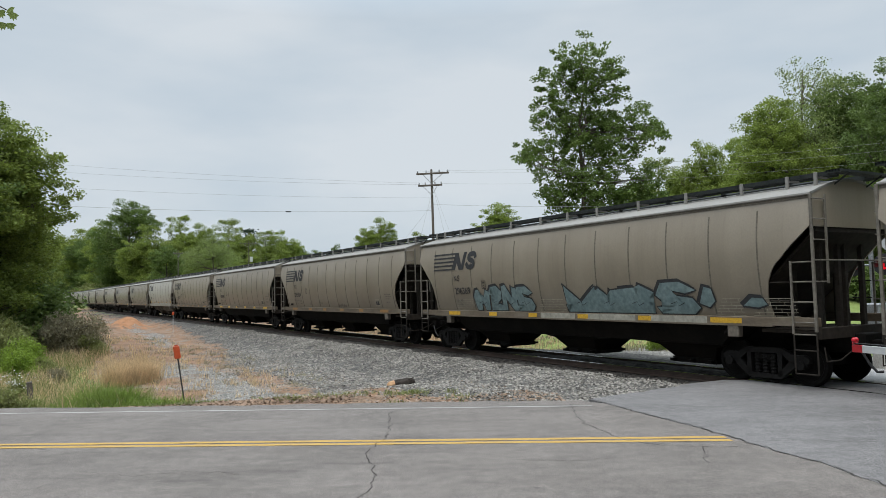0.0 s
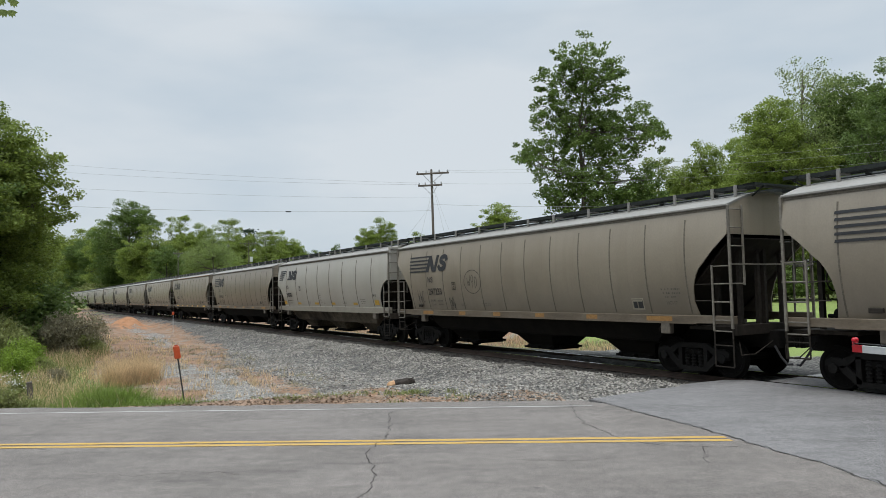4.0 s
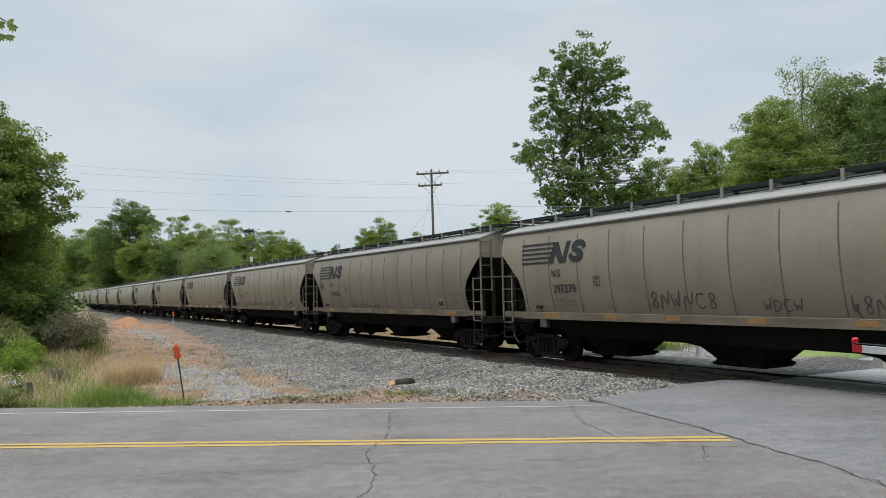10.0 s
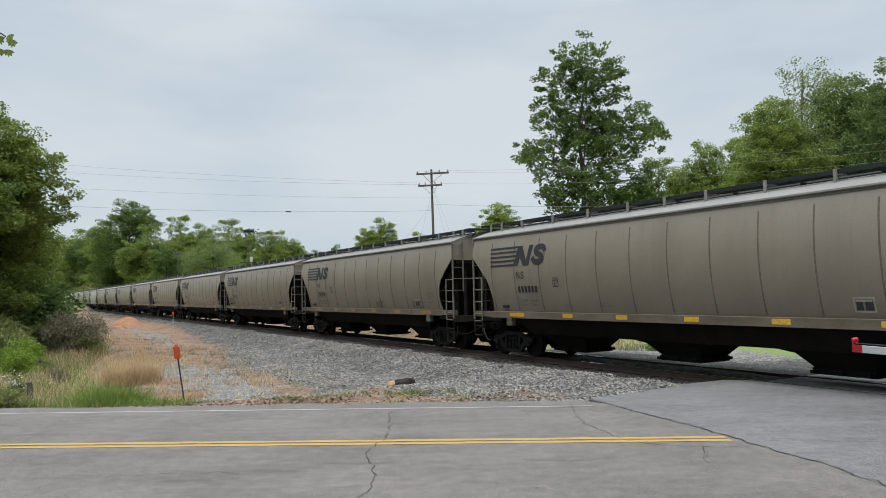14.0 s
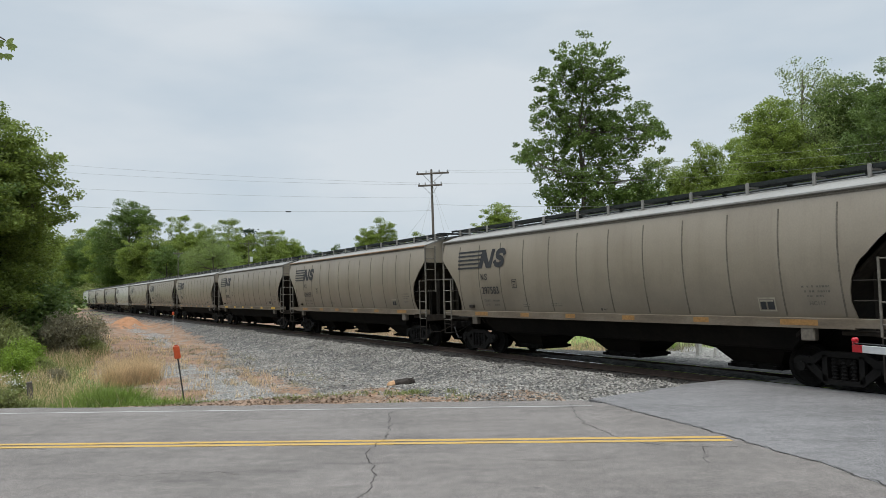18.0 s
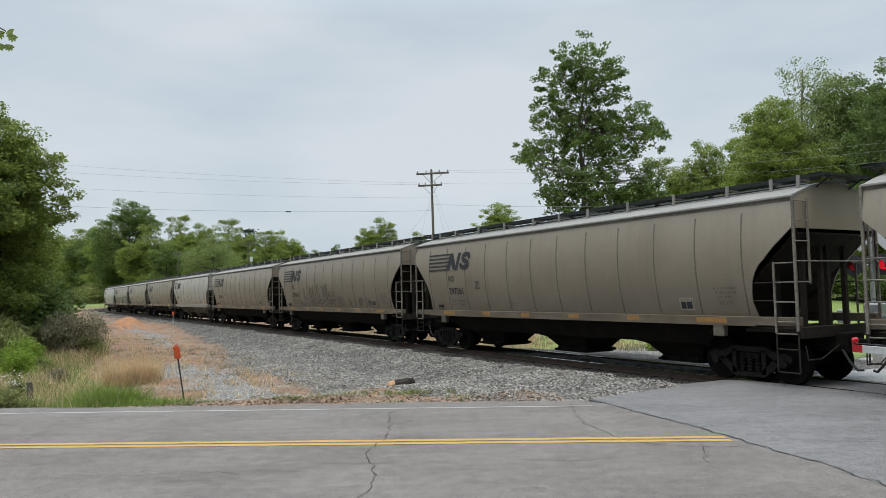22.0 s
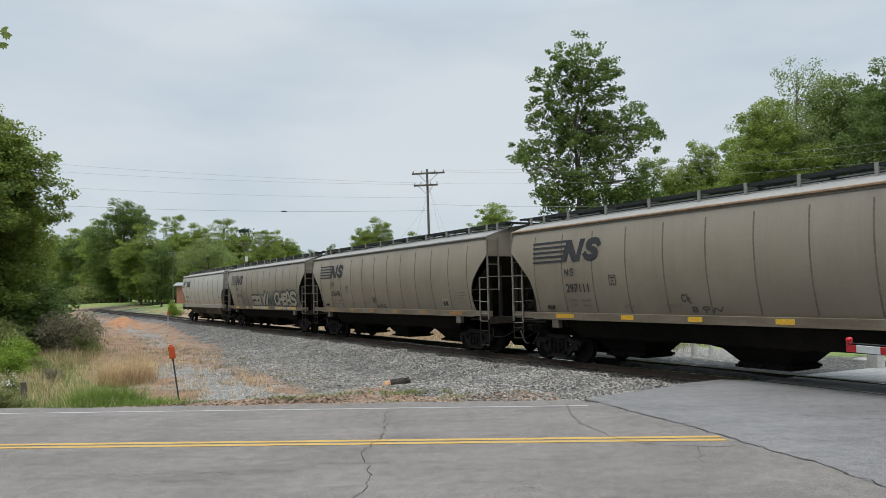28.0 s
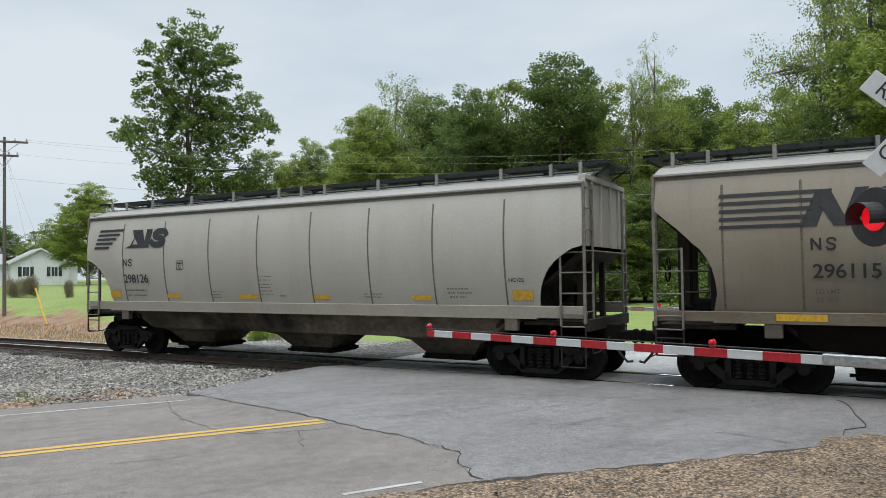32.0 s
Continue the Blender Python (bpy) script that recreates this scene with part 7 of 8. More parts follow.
def emblem_short(h):
    """The later mark as plain shapes: slanting stripes and leaning blocks round a pale notch."""
    out = []
    for i in range(5):
        g = Geo()
        z = 3.10 + i * 0.125
        bar(g, h, 0.34 + i * 0.05, 1.0 + i * 0.15, z, z + 0.07, 0.035)
        out.append(g.mesh("stripe", M["decal"]))
    g = Geo()
    decal(g, h, [(1.75, 3.10), (2.35, 3.10), (2.30, 3.20), (2.05, 3.20), (2.28, 3.62), (2.02, 3.62), (2.12, 3.38), (1.96, 3.18)])
    decal(g, h, [(2.28, 3.62), (2.16, 3.36), (2.36, 3.10), (2.60, 3.10), (2.46, 3.62)])
    bar(g, h, 2.50, 2.74, 3.10, 3.62, 0.14, 0.016)
    out.append(g.mesh("block", M["decal"]))
    g = Geo()
    curl(g, h, 2.86, 3.17, 0.50, 0.38, 0.17, 0.10)
    out.append(g.mesh("block", M["decal"]))
    return out


def text_rows(h, rows):
    """Rows of small unreadable stencilling, as broken bars: (x0, x1, z, height)."""
    g, r = Geo(), random.Random(9)
    for x0, x1, z, t in rows:
        x = x0
        while x < x1:
            w = min(x1 - x, r.uniform(0.025, 0.06))
            bar(g, h, x, x + w, z, z + t * r.uniform(0.75, 0.9))
            x += w + (0.02 if r.random() < 0.75 else 0.07)
    return g.mesh("stencilling", M["decal_faded"])


def outline_box(h, x0, x1, z0, z1, w=0.02):
    g = Geo()
    bar(g, h, x0, x1, z0, z0 + w)
    bar(g, h, x0, x1, z1 - w, z1)
    bar(g, h, x0, x0 + w, z0 + w, z1 - w)
    bar(g, h, x1 - w, x1, z0 + w, z1 - w)
    bar(g, h, x0 + 0.05, x1 - 0.05, z1 - 0.09, z1 - 0.055)
    return g


DOODLES = [  # single strokes of a spray can in a unit box
    [(0.45, 0.0), (0.5, 0.45), (0.1, 0.6), (0.2, 1.0), (0.8, 1.0), (0.9, 0.6), (0.5, 0.45)], [(0.5, 0.5), (0.1, 0.75), (0.5, 1.0), (0.9, 0.75), (0.1, 0.25), (0.5, 0.0), (0.9, 0.25), (0.5, 0.5)], [(0.1, 0.0), (0.1, 1.0), (0.9, 0.7), (0.8, 0.2), (0.1, 0.0)],
    [(0.0, 0.0), (0.15, 1.0), (0.75, 0.1), (1.0, 1.0)], [(0.9, 0.9), (0.2, 0.95), (0.0, 0.4), (0.5, 0.0), (1.0, 0.2)], [(0.0, 0.8), (0.25, 0.0), (0.5, 0.7), (0.75, 0.0), (1.0, 1.0)], [(0.2, 1.0), (0.25, 0.0), (0.9, 0.6), (0.3, 0.45), (1.0, -0.2)]]


def scribble(r, x0, x1, z0, z1, loops=3):
    """Strokes of a spray can between the limits: a ring, tall arches, or a row of small doodles."""
    if not loops:                                   # a plain ring
        return [[((x0 + x1) / 2 + (x1 - x0) / 2 * math.cos(i * 0.2618), (z0 + z1) / 2 + (z1 - z0) / 2 * math.sin(i * 0.2618)) for i in range(25)]]
    if z1 - z0 > 0.8:                               # tall arches
        return [smooth_line([(x0 + r.uniform(-0.05, 0.1), z0 + (z1 - z0) * 0.9), (x0 + 0.15, z1 - 0.1), (x0 + 0.2, z0 + 0.35)]), smooth_line([(x0 + 0.2, z0), (x0 + 0.22, z1 - 0.25), (x0 + 0.35, z1), (x1 - 0.12, z1), (x1, z1 - 0.25), (x1 - r.uniform(0, 0.1), z0 + 0.1)])]
    w = (x1 - x0) / loops
    return [smooth_line([(x0 + w * (i + 0.08 + 0.8 * u), z0 + (z1 - z0) * v) for u, v in r.choice(DOODLES)]) for i in range(loops)]


SH = {"long": {}, "short": {}}
h0, h1 = LONG["body"] / 2, SHORT["body"] / 2
SH["long"]["emblem"], SH["short"]["emblem"] = emblem_long(h0), emblem_short(h1)
SH["long"]["lines"] = text_rows(h0, [(3.20, 3.60, 1.83, 0.07), (3.25, 3.58, 1.69, 0.06), (4.86, 5.22, 1.72, 0.03), (4.86, 5.20, 1.66, 0.03), (6.3, 6.8, 1.75, 0.03), (6.32, 6.8, 1.69, 0.03), (14.55, 15.15, 2.12, 0.05), (14.6, 15.15, 2.02, 0.05), (14.65, 15.0, 1.93, 0.04)])
SH["short"]["lines"] = text_rows(h1, [(1.68, 2.55, 1.86, 0.05), (1.7, 2.5, 1.72, 0.04), (5.17, 5.5, 1.83, 0.03), (5.17, 5.45, 1.75, 0.03), (5.17, 5.5, 1.68, 0.03), (6.84, 7.28, 2.22, 0.03), (6.84, 7.25, 2.13, 0.03), (6.84, 7.28, 2.02, 0.03), (6.84, 7.2, 1.94, 0.03), (6.84, 7.26, 1.85, 0.03), (6.84, 7.28, 1.76, 0.03), (12.35, 12.95, 1.90, 0.035), (12.35, 12.95, 1.81, 0.035), (12.4, 12.8, 1.72, 0.035), (10.1, 10.6, 1.78, 0.03), (10.1, 10.55, 1.71, 0.03), (7.5, 7.75, 1.72, 0.05)])
SH["long"]["plate"] = outline_box(h0, 4.42, 4.68, 2.27, 2.55).mesh("plate_box", M["decal"])
SH["short"]["plate"] = outline_box(h1, 3.86, 4.14, 2.45, 2.70).mesh("plate_box", M["decal"])
g = outline_box(h0, 13.48, 13.90, 1.62, 1.92, 0.03)
SH["long"]["label_frame"] = g.mesh("label_frame", M["chalk"])
g = Geo()
bar(g, h0, 13.53, 13.66, 1.66, 1.86, 0, 0.0145)
bar(g, h0, 13.70, 13.86, 1.66, 1.86, 0, 0.0145)
SH["long"]["label_panel"] = g.mesh("label_panel", M["decal"])
g = Geo().box(-0.14, 0.14, -0.05, 0.012, -0.05, 0.05, 0.01)
SH["box"] = g.mesh("card_holder", M["grime"])
for kind, h, tapes in (("long", h0, [(2.05, 2.85), (4.75, 5.2), (6.98, 7.41), (9.32, 9.77), (11.7, 12.15), (14.0, 14.85)]), ("short", h1, [(0.93, 1.39), (3.36, 3.89), (6.11, 6.74), (8.59, 9.08), (11.42, 11.92), (13.9, 14.36)])):
    SH[kind]["tape"] = []
    for a, b in tapes:
        if kind == "long":
            q = Geo().box(a - h, b - h, -1.5045, -1.5005, 1.345, 1.465)
        else:
            q = Geo()
            bar(q, h, a, b, 1.66, 1.77 if b - a > 0.48 or a > 3 else 1.87)
            if a > 13:
                q = Geo()
                bar(q, h, a, b, 1.67, 1.88)
        SH[kind]["tape"].append(q)
M["rusty_eave"] = material("rust_stained_eave", (0.17, 0.10, 0.055), (0.23, 0.165, 0.11), 1.5, 0.8, fine=14)
M["tape_old"] = material("dull_orange_tape", (0.20, 0.10, 0.03), (0.26, 0.14, 0.045), 4.0, 0.6, fine=18)
TAPE = {}
for kind in ("long", "short"):
    for nm in ("yellow", "tape_old"):
        TAPE[kind, nm] = [q.mesh("reflector_tape", M[nm]) for q in SH[kind]["tape"]]

SCRIBBLES = {  # by road number: limits of each spray line (x0, x1, z0, z1, loops, width)
    "297233": [(1.66, 2.22, 1.75, 2.27, 3, 0.03), (4.06, 4.5, 1.45, 2.0, 3, 0.03), (5.3, 6.4, 2.1, 2.95, 0, 0.03), (5.5, 6.2, 2.3, 2.75, 3, 0.03)], "296430": [(3.24, 4.0, 1.55, 2.02, 3, 0.04)],
    "296726": [(4.35, 5.7, 2.0, 2.5, 3, 0.04), (5.2, 5.75, 1.7, 2.2, 1, 0.04), (2.23, 2.55, 1.68, 2.0, 2, 0.02), (12.0, 13.2, 1.55, 1.9, 4, 0.03)], "297379": [(11.6, 12.6, 1.55, 1.95, 4, 0.03), (6.43, 7.45, 1.62, 2.1, 3, 0.04), (7.5, 8.55, 1.62, 2.05, 3, 0.04), (9.68, 10.64, 1.58, 1.9, 4, 0.035)],
    "296420": [(0.97, 1.22, 2.62, 2.86, 0, 0.045), (1.02, 1.25, 2.40, 2.62, 0, 0.045), (1.30, 1.60, 2.48, 2.74, 0, 0.06), (1.36, 1.55, 2.52, 2.70, 2, 0.06), (5.2, 8.2, 1.52, 1.72, 7, 0.03)], "297913": [(3.43, 3.72, 1.52, 1.83, 2, 0.035), (4.09, 4.6, 1.53, 1.73, 3, 0.045), (5.9, 6.28, 1.54, 1.98, 2, 0.05), (5.6, 5.9, 1.56, 1.64, 3, 0.03), (7.01, 7.2, 1.53, 1.77, 1, 0.05), (7.6, 7.76, 1.56, 1.77, 1, 0.05), (8.6, 8.9, 1.55, 1.8, 2, 0.05), (9.5, 10.4, 1.55, 1.85, 3, 0.05)],
    "296396": [(9.72, 10.5, 1.56, 1.85, 4, 0.035), (13.2, 14.1, 1.55, 1.85, 3, 0.04)], "294992": [(1.5, 2.2, 1.7, 2.12, 2, 0.07), (2.1, 3.0, 1.56, 2.1, 2, 0.06)],
    "297436": [(3.79, 4.7, 1.55, 1.8, 5, 0.025), (4.5, 5.0, 1.85, 2.15, 2, 0.03), (5.3, 5.75, 1.7, 2.7, 1, 0.045), (5.75, 6.15, 1.75, 2.65, 1, 0.04), (5.4, 6.3, 1.5, 1.85, 1, 0.04), (6.4, 6.95, 1.7, 2.75, 1, 0.05), (7.3, 7.75, 1.75, 2.7, 1, 0.05), (7.75, 8.1, 1.8, 2.75, 1, 0.05), (6.6, 7.6, 1.5, 1.95, 1, 0.045), (8.0, 9.0, 1.5, 1.9, 1, 0.045), (8.2, 9.2, 2.05, 2.35, 4, 0.035), (8.3, 9.2, 1.8, 2.0, 4, 0.03), (9.3, 10.2, 1.55, 2.1, 3, 0.035), (10.8, 11.3, 1.55, 2.0, 1, 0.045), (12.0, 12.5, 1.6, 2.0, 2, 0.05), (13.1, 13.4, 1.6, 1.9, 2, 0.045)],
    "297583": [(8.4, 8.7, 1.56, 1.64, 2, 0.02)], "296100": [(7.3, 7.6, 1.75, 2.0, 2, 0.06), (7.7, 8.6, 1.52, 1.68, 3, 0.05)], "295924": [(9.0, 10.0, 1.5, 1.7, 5, 0.03)], "297111": [(6.8, 7.1, 1.8, 2.0, 2, 0.05), (7.0, 8.0, 1.55, 1.7, 3, 0.05)]}


LETTERS = {  # fat sprayed strokes in a unit box
    "C": [[(1.0, 0.78), (0.7, 1.0), (0.25, 0.92), (0.0, 0.5), (0.15, 0.08), (0.55, 0.0), (1.0, 0.2)]], "H": [[(0.05, 1.0), (0.12, 0.0)], [(0.85, 1.0), (0.95, 0.0)], [(0.1, 0.42), (0.9, 0.5)]],
    "E": [[(1.0, 0.88), (0.45, 1.0), (0.05, 0.6), (0.12, 0.1), (0.5, 0.0), (1.0, 0.14)], [(0.12, 0.48), (0.85, 0.55)]], "A": [[(0.0, 0.0), (0.28, 0.95), (0.62, 1.0), (1.0, 0.0)], [(0.2, 0.32), (0.85, 0.32)]], "S": [CURL]}


def chunky(car, h, strokes, x0, x1, z0, z1, edge, fill, fat, rim, name):
    """A fat sprayed shape: a dark outline with a paler fill over it."""
    m = fat / 2 + rim
    lines = [smooth_line([(x0 + m + u * (x1 - x0 - 2 * m) + 0.10 * (v - 0.5), z0 + m + v * (z1 - z0 - 2 * m)) for u, v in line]) for line in strokes]
    g = Geo()
    for i, q in enumerate(lines):
        stroke(g, h, q, fat + 2 * rim, 0.0165 + 0.0004 * i)
    bl = part("graffiti_outline", g, edge, car, "dark spray outline")
    g = Geo()
    for i, q in enumerate(lines):
        stroke(g, h, q, fat, 0.0205 + 0.0006 * i)
    part("graffiti_fill", g, fill, bl, name)


def sprayed_field(h, pts, lift):
    """A filled painted outline that follows the curve of the side."""
    bm = bmesh.new()
    f = bm.faces.new([bm.verts.new((x, 0, z)) for x, z in pts])
    bmesh.ops.triangulate(bm, faces=[f])
    z = 1.55
    while z < 2.6:
        bmesh.ops.bisect_plane(bm, geom=bm.verts[:] + bm.edges[:] + bm.faces[:], plane_co=(0, 0, z), plane_no=(0, 0, 1))
        z += 0.09
    bm.verts.index_update()
    g = Geo().add([on_side(h, v.co.x, v.co.z, lift) for v in bm.verts], [tuple(v.index for v in q.verts) for q in bm.faces])
    bm.free()
    return g


SPIKY = [  # jagged fields in a unit box
    [(0.0, 0.62), (0.12, 0.95), (0.3, 1.0), (0.42, 0.6), (0.62, 0.62), (0.75, 0.98), (1.0, 0.85), (0.88, 0.0), (0.62, 0.0), (0.55, 0.3), (0.42, 0.3), (0.4, 0.0), (0.1, 0.0)], [(0.0, 0.7), (0.2, 1.0), (0.6, 1.05), (0.9, 0.8), (0.85, 0.5), (0.55, 0.3), (1.0, 0.2), (1.0, 0.0), (0.1, 0.0), (0.15, 0.25), (0.5, 0.55), (0.45, 0.75), (0.2, 0.65)],
    [(0.0, 0.0), (0.05, 1.0), (0.3, 1.05), (0.7, 0.5), (0.72, 0.95), (1.0, 0.9), (0.95, 0.0), (0.7, 0.0), (0.3, 0.5), (0.25, 0.0)], [(0.0, 0.6), (0.15, 1.0), (0.6, 1.02), (0.95, 0.75), (0.7, 0.65), (0.4, 0.75), (0.45, 0.58), (0.85, 0.5), (1.0, 0.2), (0.85, 0.0), (0.1, 0.0), (0.0, 0.22), (0.5, 0.22), (0.55, 0.35), (0.15, 0.4)],
    [(0.0, 1.1), (0.5, 0.42), (0.95, 1.05), (1.0, 0.0), (0.05, 0.0), (0.0, 0.3), (0.25, 0.35), (0.03, 0.5)], [(0.0, 0.9), (0.15, 1.0), (0.45, 0.7), (0.5, 0.35), (0.6, 0.9), (1.0, 0.95), (0.95, 0.0), (0.05, 0.0)], [(0.0, 0.95), (0.45, 1.0), (0.5, 0.7), (0.6, 1.1), (1.0, 0.8), (0.78, 0.5), (0.95, 0.0), (0.0, 0.0)], [(0.0, 0.2), (0.4, 1.0), (0.85, 0.9), (1.0, 0.3), (0.6, 0.0)]]


def graffiti_teal(car, h):
    """Two rows of jagged teal shapes with thin dark outlines over chalked bricks."""
    for k, (x0, x1, top, form) in enumerate(((3.85, 4.85, 2.25, 0), (4.75, 5.65, 2.32, 1), (5.55, 6.4, 2.34, 2), (6.3, 7.3, 2.30, 3), (8.8, 10.2, 2.22, 4), (10.12, 11.15, 2.20, 5), (11.1, 12.3, 2.20, 6), (12.35, 13.7, 2.30, 3), (13.7, 14.15, 2.18, 7), (14.9, 15.5, 1.92, 7))):
        edge = [(x0 + u * (x1 - x0), (1.53 if k < 8 else 1.70) + v * (top - (1.53 if k < 8 else 1.70))) for u, v in SPIKY[form]]
        g = Geo()
        stroke(g, h, edge + edge[:1], 0.085, 0.0165 + 0.0003 * k)
        stroke(g, h, [(x - 0.05, z + 0.05) for x, z in edge[:5]], 0.07, 0.0160 + 0.0003 * k)
        bl = part("graffiti_outline", g, M["decal"], car, "dark spray outline")
        part("graffiti_fill", sprayed_field(h, edge, 0.0205 + 0.0002 * k), M["teal"], bl, "teal spray fill")
        if k < 8:
            g = Geo()
            c = (x0 + x1) / 2
            stroke(g, h, [(c - 0.2, 1.78), (c - 0.02, 1.83), (c + 0.02, 1.72), (c + 0.22, 1.80)], 0.016, 0.024)
            part("graffiti_line", g, M["decal"], bl, "thin dark inner line")
    g = Geo()
    for x0, x1 in ((2.5, 3.8), (7.4, 8.75), (14.1, 14.9), (15.1, 16.2)):
        for i in range(6):
            z = 1.52 + i * 0.075
            k = 0.05 * i
            stroke(g, h, [(x0 + k, z), (x1 - k * 0.3, z)], 0.012)
            x = x0 + 0.15 + 0.17 * (i % 2) + k
            while x < x1 - k * 0.3 and i < 5:
                stroke(g, h, [(x, z + 0.01), (x, z + 0.065)], 0.012)
                x += 0.34
    tagged(part("chalk_brickwork", g, M["chalk"], car, "thin white sprayed brick pattern"), kind="stuff")
    for x0, x1 in ((7.6, 9.2), (9.7, 11.6), (12.1, 13.9)):
        part("sill_spray", Geo().box(x0 - h, x1 - h, -1.5035, -1.5005, SILL0 + 0.02, SILL1 - 0.015), M["chalk_thin"], car, "pale spray on the sill")


def mist_material(name, colour):
    """Thin overspray: the paint under it shows through where the spray thins out."""
    m = material(name, colour, [c * 0.7 for c in colour], 1.2, 0.7, fine=8)
    n, l = m.node_tree.nodes, m.node_tree.links
    at = n.new("ShaderNodeAttribute")
    at.attribute_name = "mist"
    t = n.new("ShaderNodeTexNoise")
    t.inputs["Scale"].default_value, t.inputs["Detail"].default_value = 2.2, 6.0
    co = n.new("ShaderNodeTexCoord")
    l.new(co.outputs["Object"], t.inputs["Vector"])
    r = n.new("ShaderNodeMapRange")
    r.inputs["From Min"].default_value, r.inputs["From Max"].default_value = 0.25, 0.7
    r.inputs["To Min"].default_value, r.inputs["To Max"].default_value = 0.45, 1.0
    l.new(t.outputs["Fac"], r.inputs["Value"])
    mu = n.new("ShaderNodeMath")
    mu.operation = "MULTIPLY"
    l.new(at.outputs["Fac"], mu.inputs[0])
    l.new(r.outputs[0], mu.inputs[1])
    tr = n.new("ShaderNodeBsdfTransparent")
    ms = n.new("ShaderNodeMixShader")
    l.new(mu.outputs[0], ms.inputs[0])
    l.new(tr.outputs[0], ms.inputs[1])
    l.new(n["Principled BSDF"].outputs[0], ms.inputs[2])
    l.new(ms.outputs[0], n["Material Output"].inputs["Surface"])
    return m


def overspray(car, h, x0, x1, spots, mat):
    """A sheet of thin spray; spots: (x, z, reach along, reach up, strength)."""
    g, mist = Geo(), []
    nx, nz = int((x1 - x0) / 0.12), 14
    for j in range(nz + 1):
        for i in range(nx + 1):
            x, z = x0 + (x1 - x0) * i / nx, 1.505 + 1.25 * j / nz
            g.v.append(on_side(h, x, z, 0.0135))
            rim = smooth_step(0, 0.12, min(i / nx, 1 - i / nx)) * smooth_step(1.0, 0.75, j / nz)
            mist.append(min(0.9, sum(k * math.exp(-((x - a) / ra) ** 2 - ((z - b) / rb) ** 2) for a, b, ra, rb, k in spots)) * rim)
    g.f += [(j * (nx + 1) + i, j * (nx + 1) + i + 1, (j + 1) * (nx + 1) + i + 1, (j + 1) * (nx + 1) + i) for j in range(nz) for i in range(nx)]
    me = g.mesh("overspray", mat, True)
    me.attributes.new("mist", "FLOAT", "POINT").data.foreach_set("value", mist)
    part("overspray", me, None, car, "thin teal overspray")


def graffiti_pale(car, h):
    """Nine pale chunky shapes with heavy dark outlines and a thin teal spray round them."""
    overspray(car, h, 2.6, 16.0, [(8.0, 1.95, 2.0, 0.40, 0.45), (9.9, 1.75, 0.8, 0.35, 0.55), (11.0, 1.8, 0.6, 0.5, 0.6), (13.0, 2.15, 1.9, 0.45, 0.6), (15.0, 2.0, 0.8, 0.6, 0.6), (4.6, 1.75, 1.7, 0.5, 0.35), (3.6, 2.2, 0.7, 0.4, 0.22)], mist_material("thin_teal_overspray", (0.060, 0.125, 0.118)))
    plain = ([[(0.0, 0.9), (0.5, 1.0), (1.0, 0.92)], [(0.35, 0.1), (0.9, 0.05)]], [[(0.5, 0.0), (0.0, 0.3), (0.05, 0.8), (0.5, 1.0), (0.95, 0.75), (1.0, 0.25), (0.5, 0.0)]], [[(0.1, 0.0), (0.05, 1.0)], [(0.9, 0.0), (0.85, 0.95)]], [[(0.0, 0.15), (0.45, 1.0)], [(0.5, 0.0), (1.0, 0.9)]])
    cells = ((6.15, 7.35, 2.18), (7.1, 8.1, 2.18), (7.85, 8.95, 2.2), (8.65, 9.95, 2.36), (11.0, 12.05, 2.38), (11.8, 12.75, 2.32), (12.5, 13.4, 2.34), (13.2, 14.2, 2.42), (14.0, 15.15, 2.36))
    for k, (x0, x1, top) in enumerate(cells):
        form = plain[k] if k < 4 else LETTERS["CHEAS"[k - 4]]
        chunky(car, h, form, x0 - 0.08, x1 + 0.08, 1.45, top + 0.13, M["decal"], M["chalk"], 0.19 if k > 3 else 0.24, 0.085, "pale cream spray fill")
        part("sill_spray", Geo().box(x0 + 0.12 - h, x1 - 0.22 - h, -1.5035, -1.5005, SILL0 + 0.03, SILL1 - 0.012), M["chalk"], car, "pale spray on the sill")


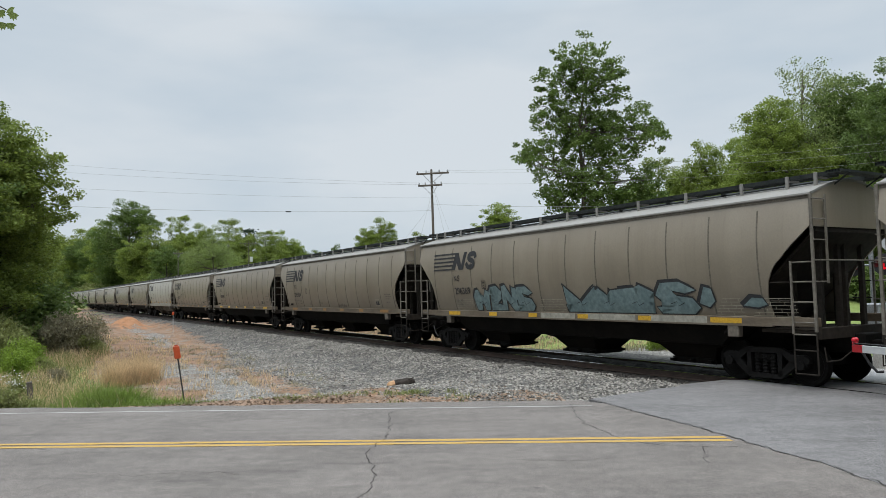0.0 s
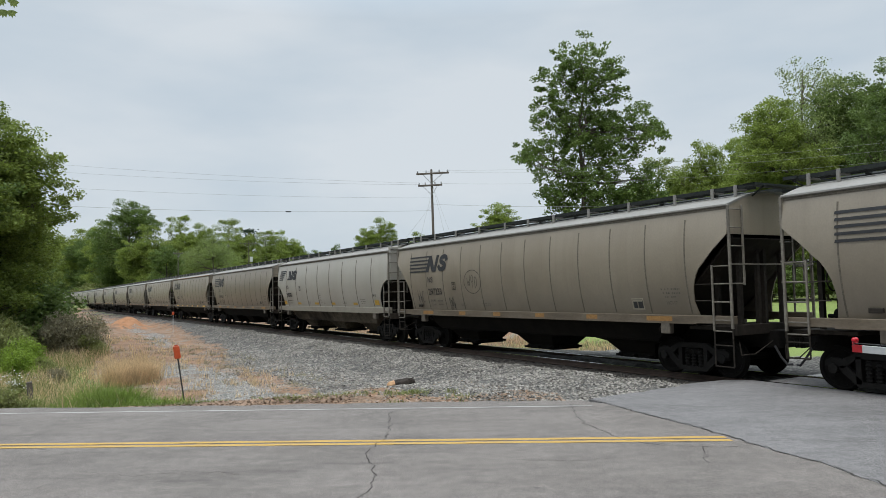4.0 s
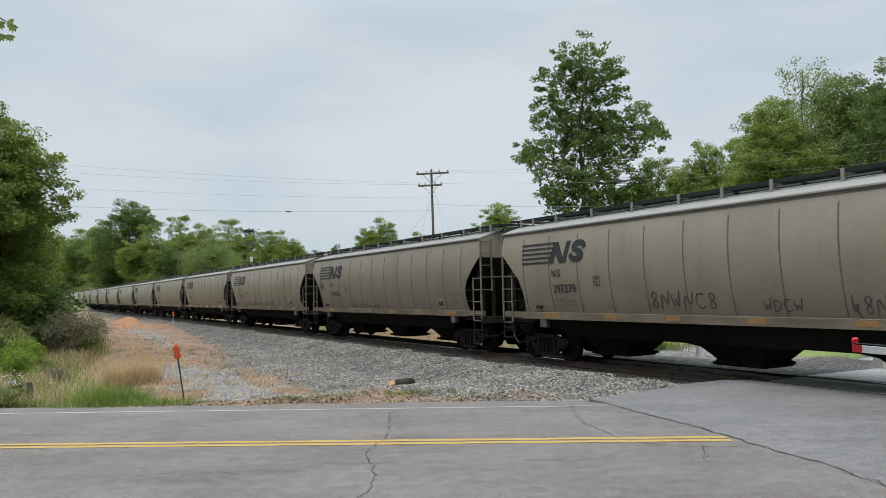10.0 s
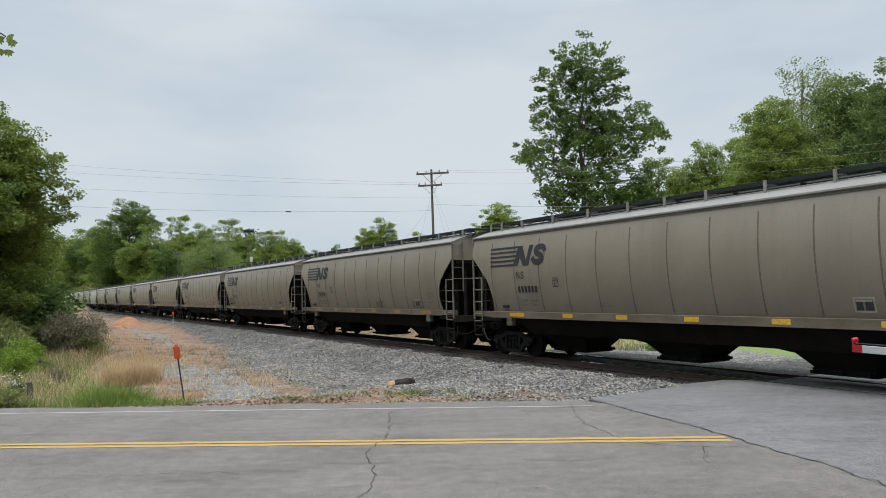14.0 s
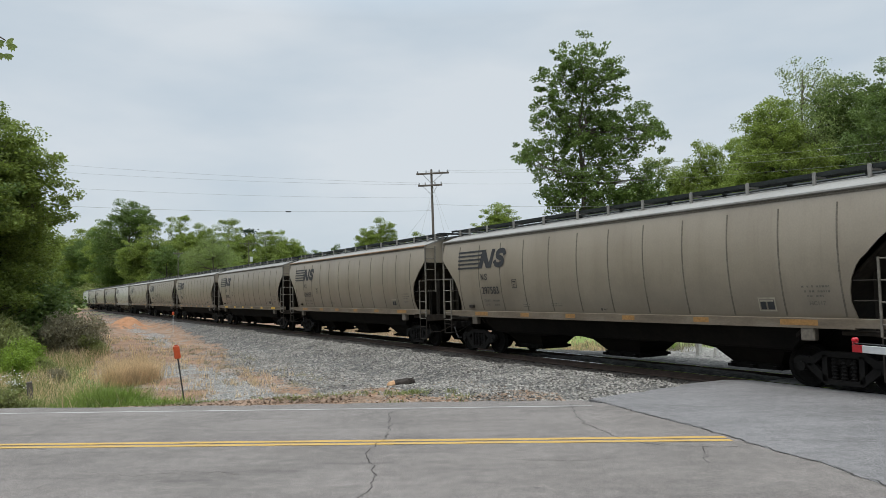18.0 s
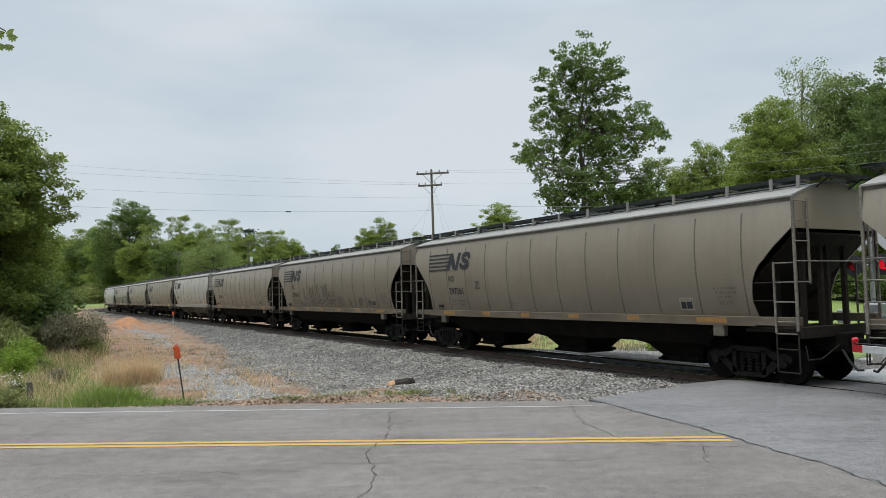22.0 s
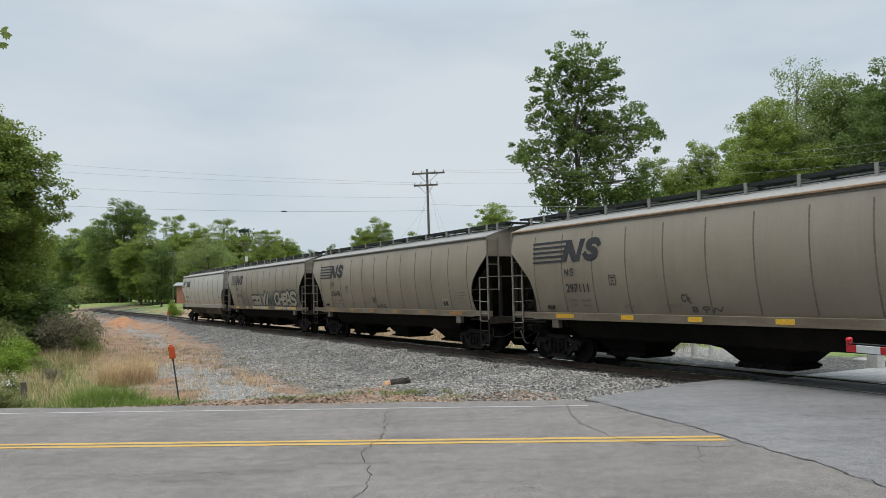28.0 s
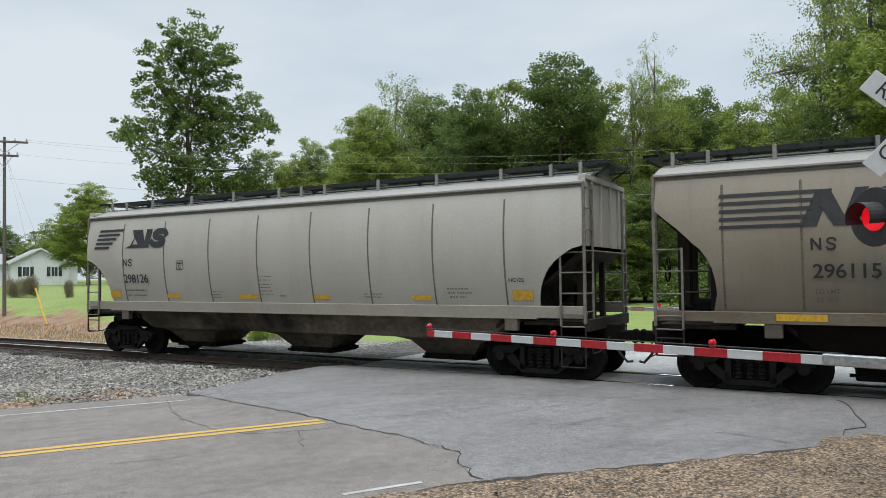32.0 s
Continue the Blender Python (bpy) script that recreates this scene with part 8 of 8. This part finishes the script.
def mark_car(car, kind, number):
    h = kind["body"] / 2
    nm = "long" if kind is LONG else "short"
    sh = SH[nm]
    mark = part("emblem", sh["emblem"][-2], None, car, "black railway emblem of stripes and leaning blocks")
    part("block", sh["emblem"][-1], None, mark)
    for me in sh["emblem"][:5]:
        part("stripe", me, None, mark)
    sprayed = number in ("296115", "296369")
    if kind is LONG:
        lettering(car, h, "LD LMT", 2.68, 1.83, 0.11, M["decal_faded"], "load_lettering")
        lettering(car, h, "LT  WT", 2.70, 1.68, 0.10, M["decal_faded"], "load_lettering")
    if not sprayed:
        tagged(part("stencilling", sh["lines"], None, car, "faded rows of small stencilling"), kind="stuff")
    part("plate_box", sh["plate"], None, car, "small outlined box with a letter")
    x, z = (2.64, 2.12) if kind is LONG else (1.66, 2.12)
    g = Geo()
    for line in ([(x, z + 0.47), (x, z + 0.65)], [(x + 0.005, z + 0.645), (x + 0.125, z + 0.475)], [(x + 0.13, z + 0.47), (x + 0.13, z + 0.65)]):
        stroke(g, h, line, 0.034)
    curl(g, h, x + 0.23, z + 0.465, 0.13, 0.19, 0.034, 0.0)
    part("reporting_mark", g, M["decal"], car, "two small black marks")
    lettering(car, h, "C", (4.50 if kind is LONG else 3.94), (2.30 if kind is LONG else 2.48), 0.15, M["decal"], "plate_letter")
    if number:
        lettering(car, h, number, x, z - 0.02, 0.345, M["decal"], "road_number")
    else:
        g = Geo()
        for i in range(6):
            bar(g, h, x + i * 0.175, x + i * 0.175 + 0.12, z, z + 0.2)
        part("road_number", g, M["decal"], car, "row of small black blocks")
    if not sprayed:
        lettering(car, h, "HC117" if kind is LONG else "HC122", 14.68 if kind is LONG else 13.84, 1.76 if kind is LONG else 2.06, 0.12, M["decal_faded" if kind is LONG else "decal"], "class_lettering")
    fresh = number in ("296369", "297692", "296115", "296726", "297111", "") or kind is SHORT
    for me in TAPE[nm, "yellow" if fresh else "tape_old"]:
        part("reflector_tape", me, None, car, "yellow reflective tape" if fresh else "dull orange reflective tape")
    if kind is LONG and not sprayed:
        part("label_frame", sh["label_frame"], None, car, "small white outlined label")
        part("label_panel", sh["label_panel"], None, car)
        part("card_holder", SH["box"], None, car, at=pose(1.8 - h, -(half_width(1.66) + 0.02), 1.66))
    if number in ("296726", "296053", "297111"):
        for o in car.children:
            if o.name.startswith("gutter"):
                o.material_slots[0].link = "OBJECT"
                o.material_slots[0].material = M["rusty_eave"]
    r = random.Random(int(number or 5))
    for x0, x1, z0, z1, loops, w in SCRIBBLES.get(number, ()):
        g = Geo()
        for line in scribble(r, x0, x1, z0 + 0.02, z1, loops):
            stroke(g, h, line, w * 0.8)
        part("graffiti_line", g, M["spray"], car, "thin dark spray scribble")
    if number == "296369":
        graffiti_teal(car, h)
    if number == "296115":
        graffiti_pale(car, h)
    words = {"296369": "with teal graffiti along its side", "296115": "with pale outlined graffiti along its side", "297436": "with thin dark scribbles along its side", "296726": "with a dark spray scribble"}
    tagged(car, "weathered grey covered hopper car " + words.get(number, "with black emblem and stencilling" if kind is LONG else "in cleaner paint with yellow tape patches"))


for car, _, kind, number in CARS:
    mark_car(car, kind, number)


def motions():
    """The train rolls towards the crossing and past it."""
    for car, end, kind, _ in CARS:
        rows = [(t, car_pose(end, kind, t)) for t in [i * 1.0 for i in range(33)]]
        walk(car, rows)
        # wheels turn while the car is near enough for them to be made out
        t0 = max(0.0, (end - 95.0) / SPEED)
        t1 = min(32.0, (end + 32.0) / SPEED)
        if t1 <= t0:
            continue
        steps = [0.0] + [k / FPS for k in range(int(t0 * FPS) + 1, int(t1 * FPS) + 1)] + ([32.0] if t1 < 32.0 else [])
        for w in [o for o in car.children_recursive if o.name.startswith("wheelset")]:
            x = w.matrix_basis.translation.x
            walk(w, [(t, pose(x, 0, 0.457, 0, math.degrees(SPEED * (min(max(t, t0), t1) - t0) / 0.457), 0)) for t in steps])
    sway = [(0.0, 26), (1.0, -13), (2.0, 8), (3.5, 5), (5.0, 11), (6.0, 34), (7.0, 53), (9.0, 44), (11.0, 52), (13.0, 78), (14.5, 62), (16.0, 48), (18.0, 76), (20.0, 67), (22.0, 61), (24.0, 65), (26.0, 58), (29.0, 60), (32.0, 60)]
    for_twig = [(t, pose(-2.06, 3.44, 3.60 - 0.00310 * (k - 30), 0, (k - 60) * 0.12, 30)) for t, k in sway]
    walk(tw, for_twig)


motions()
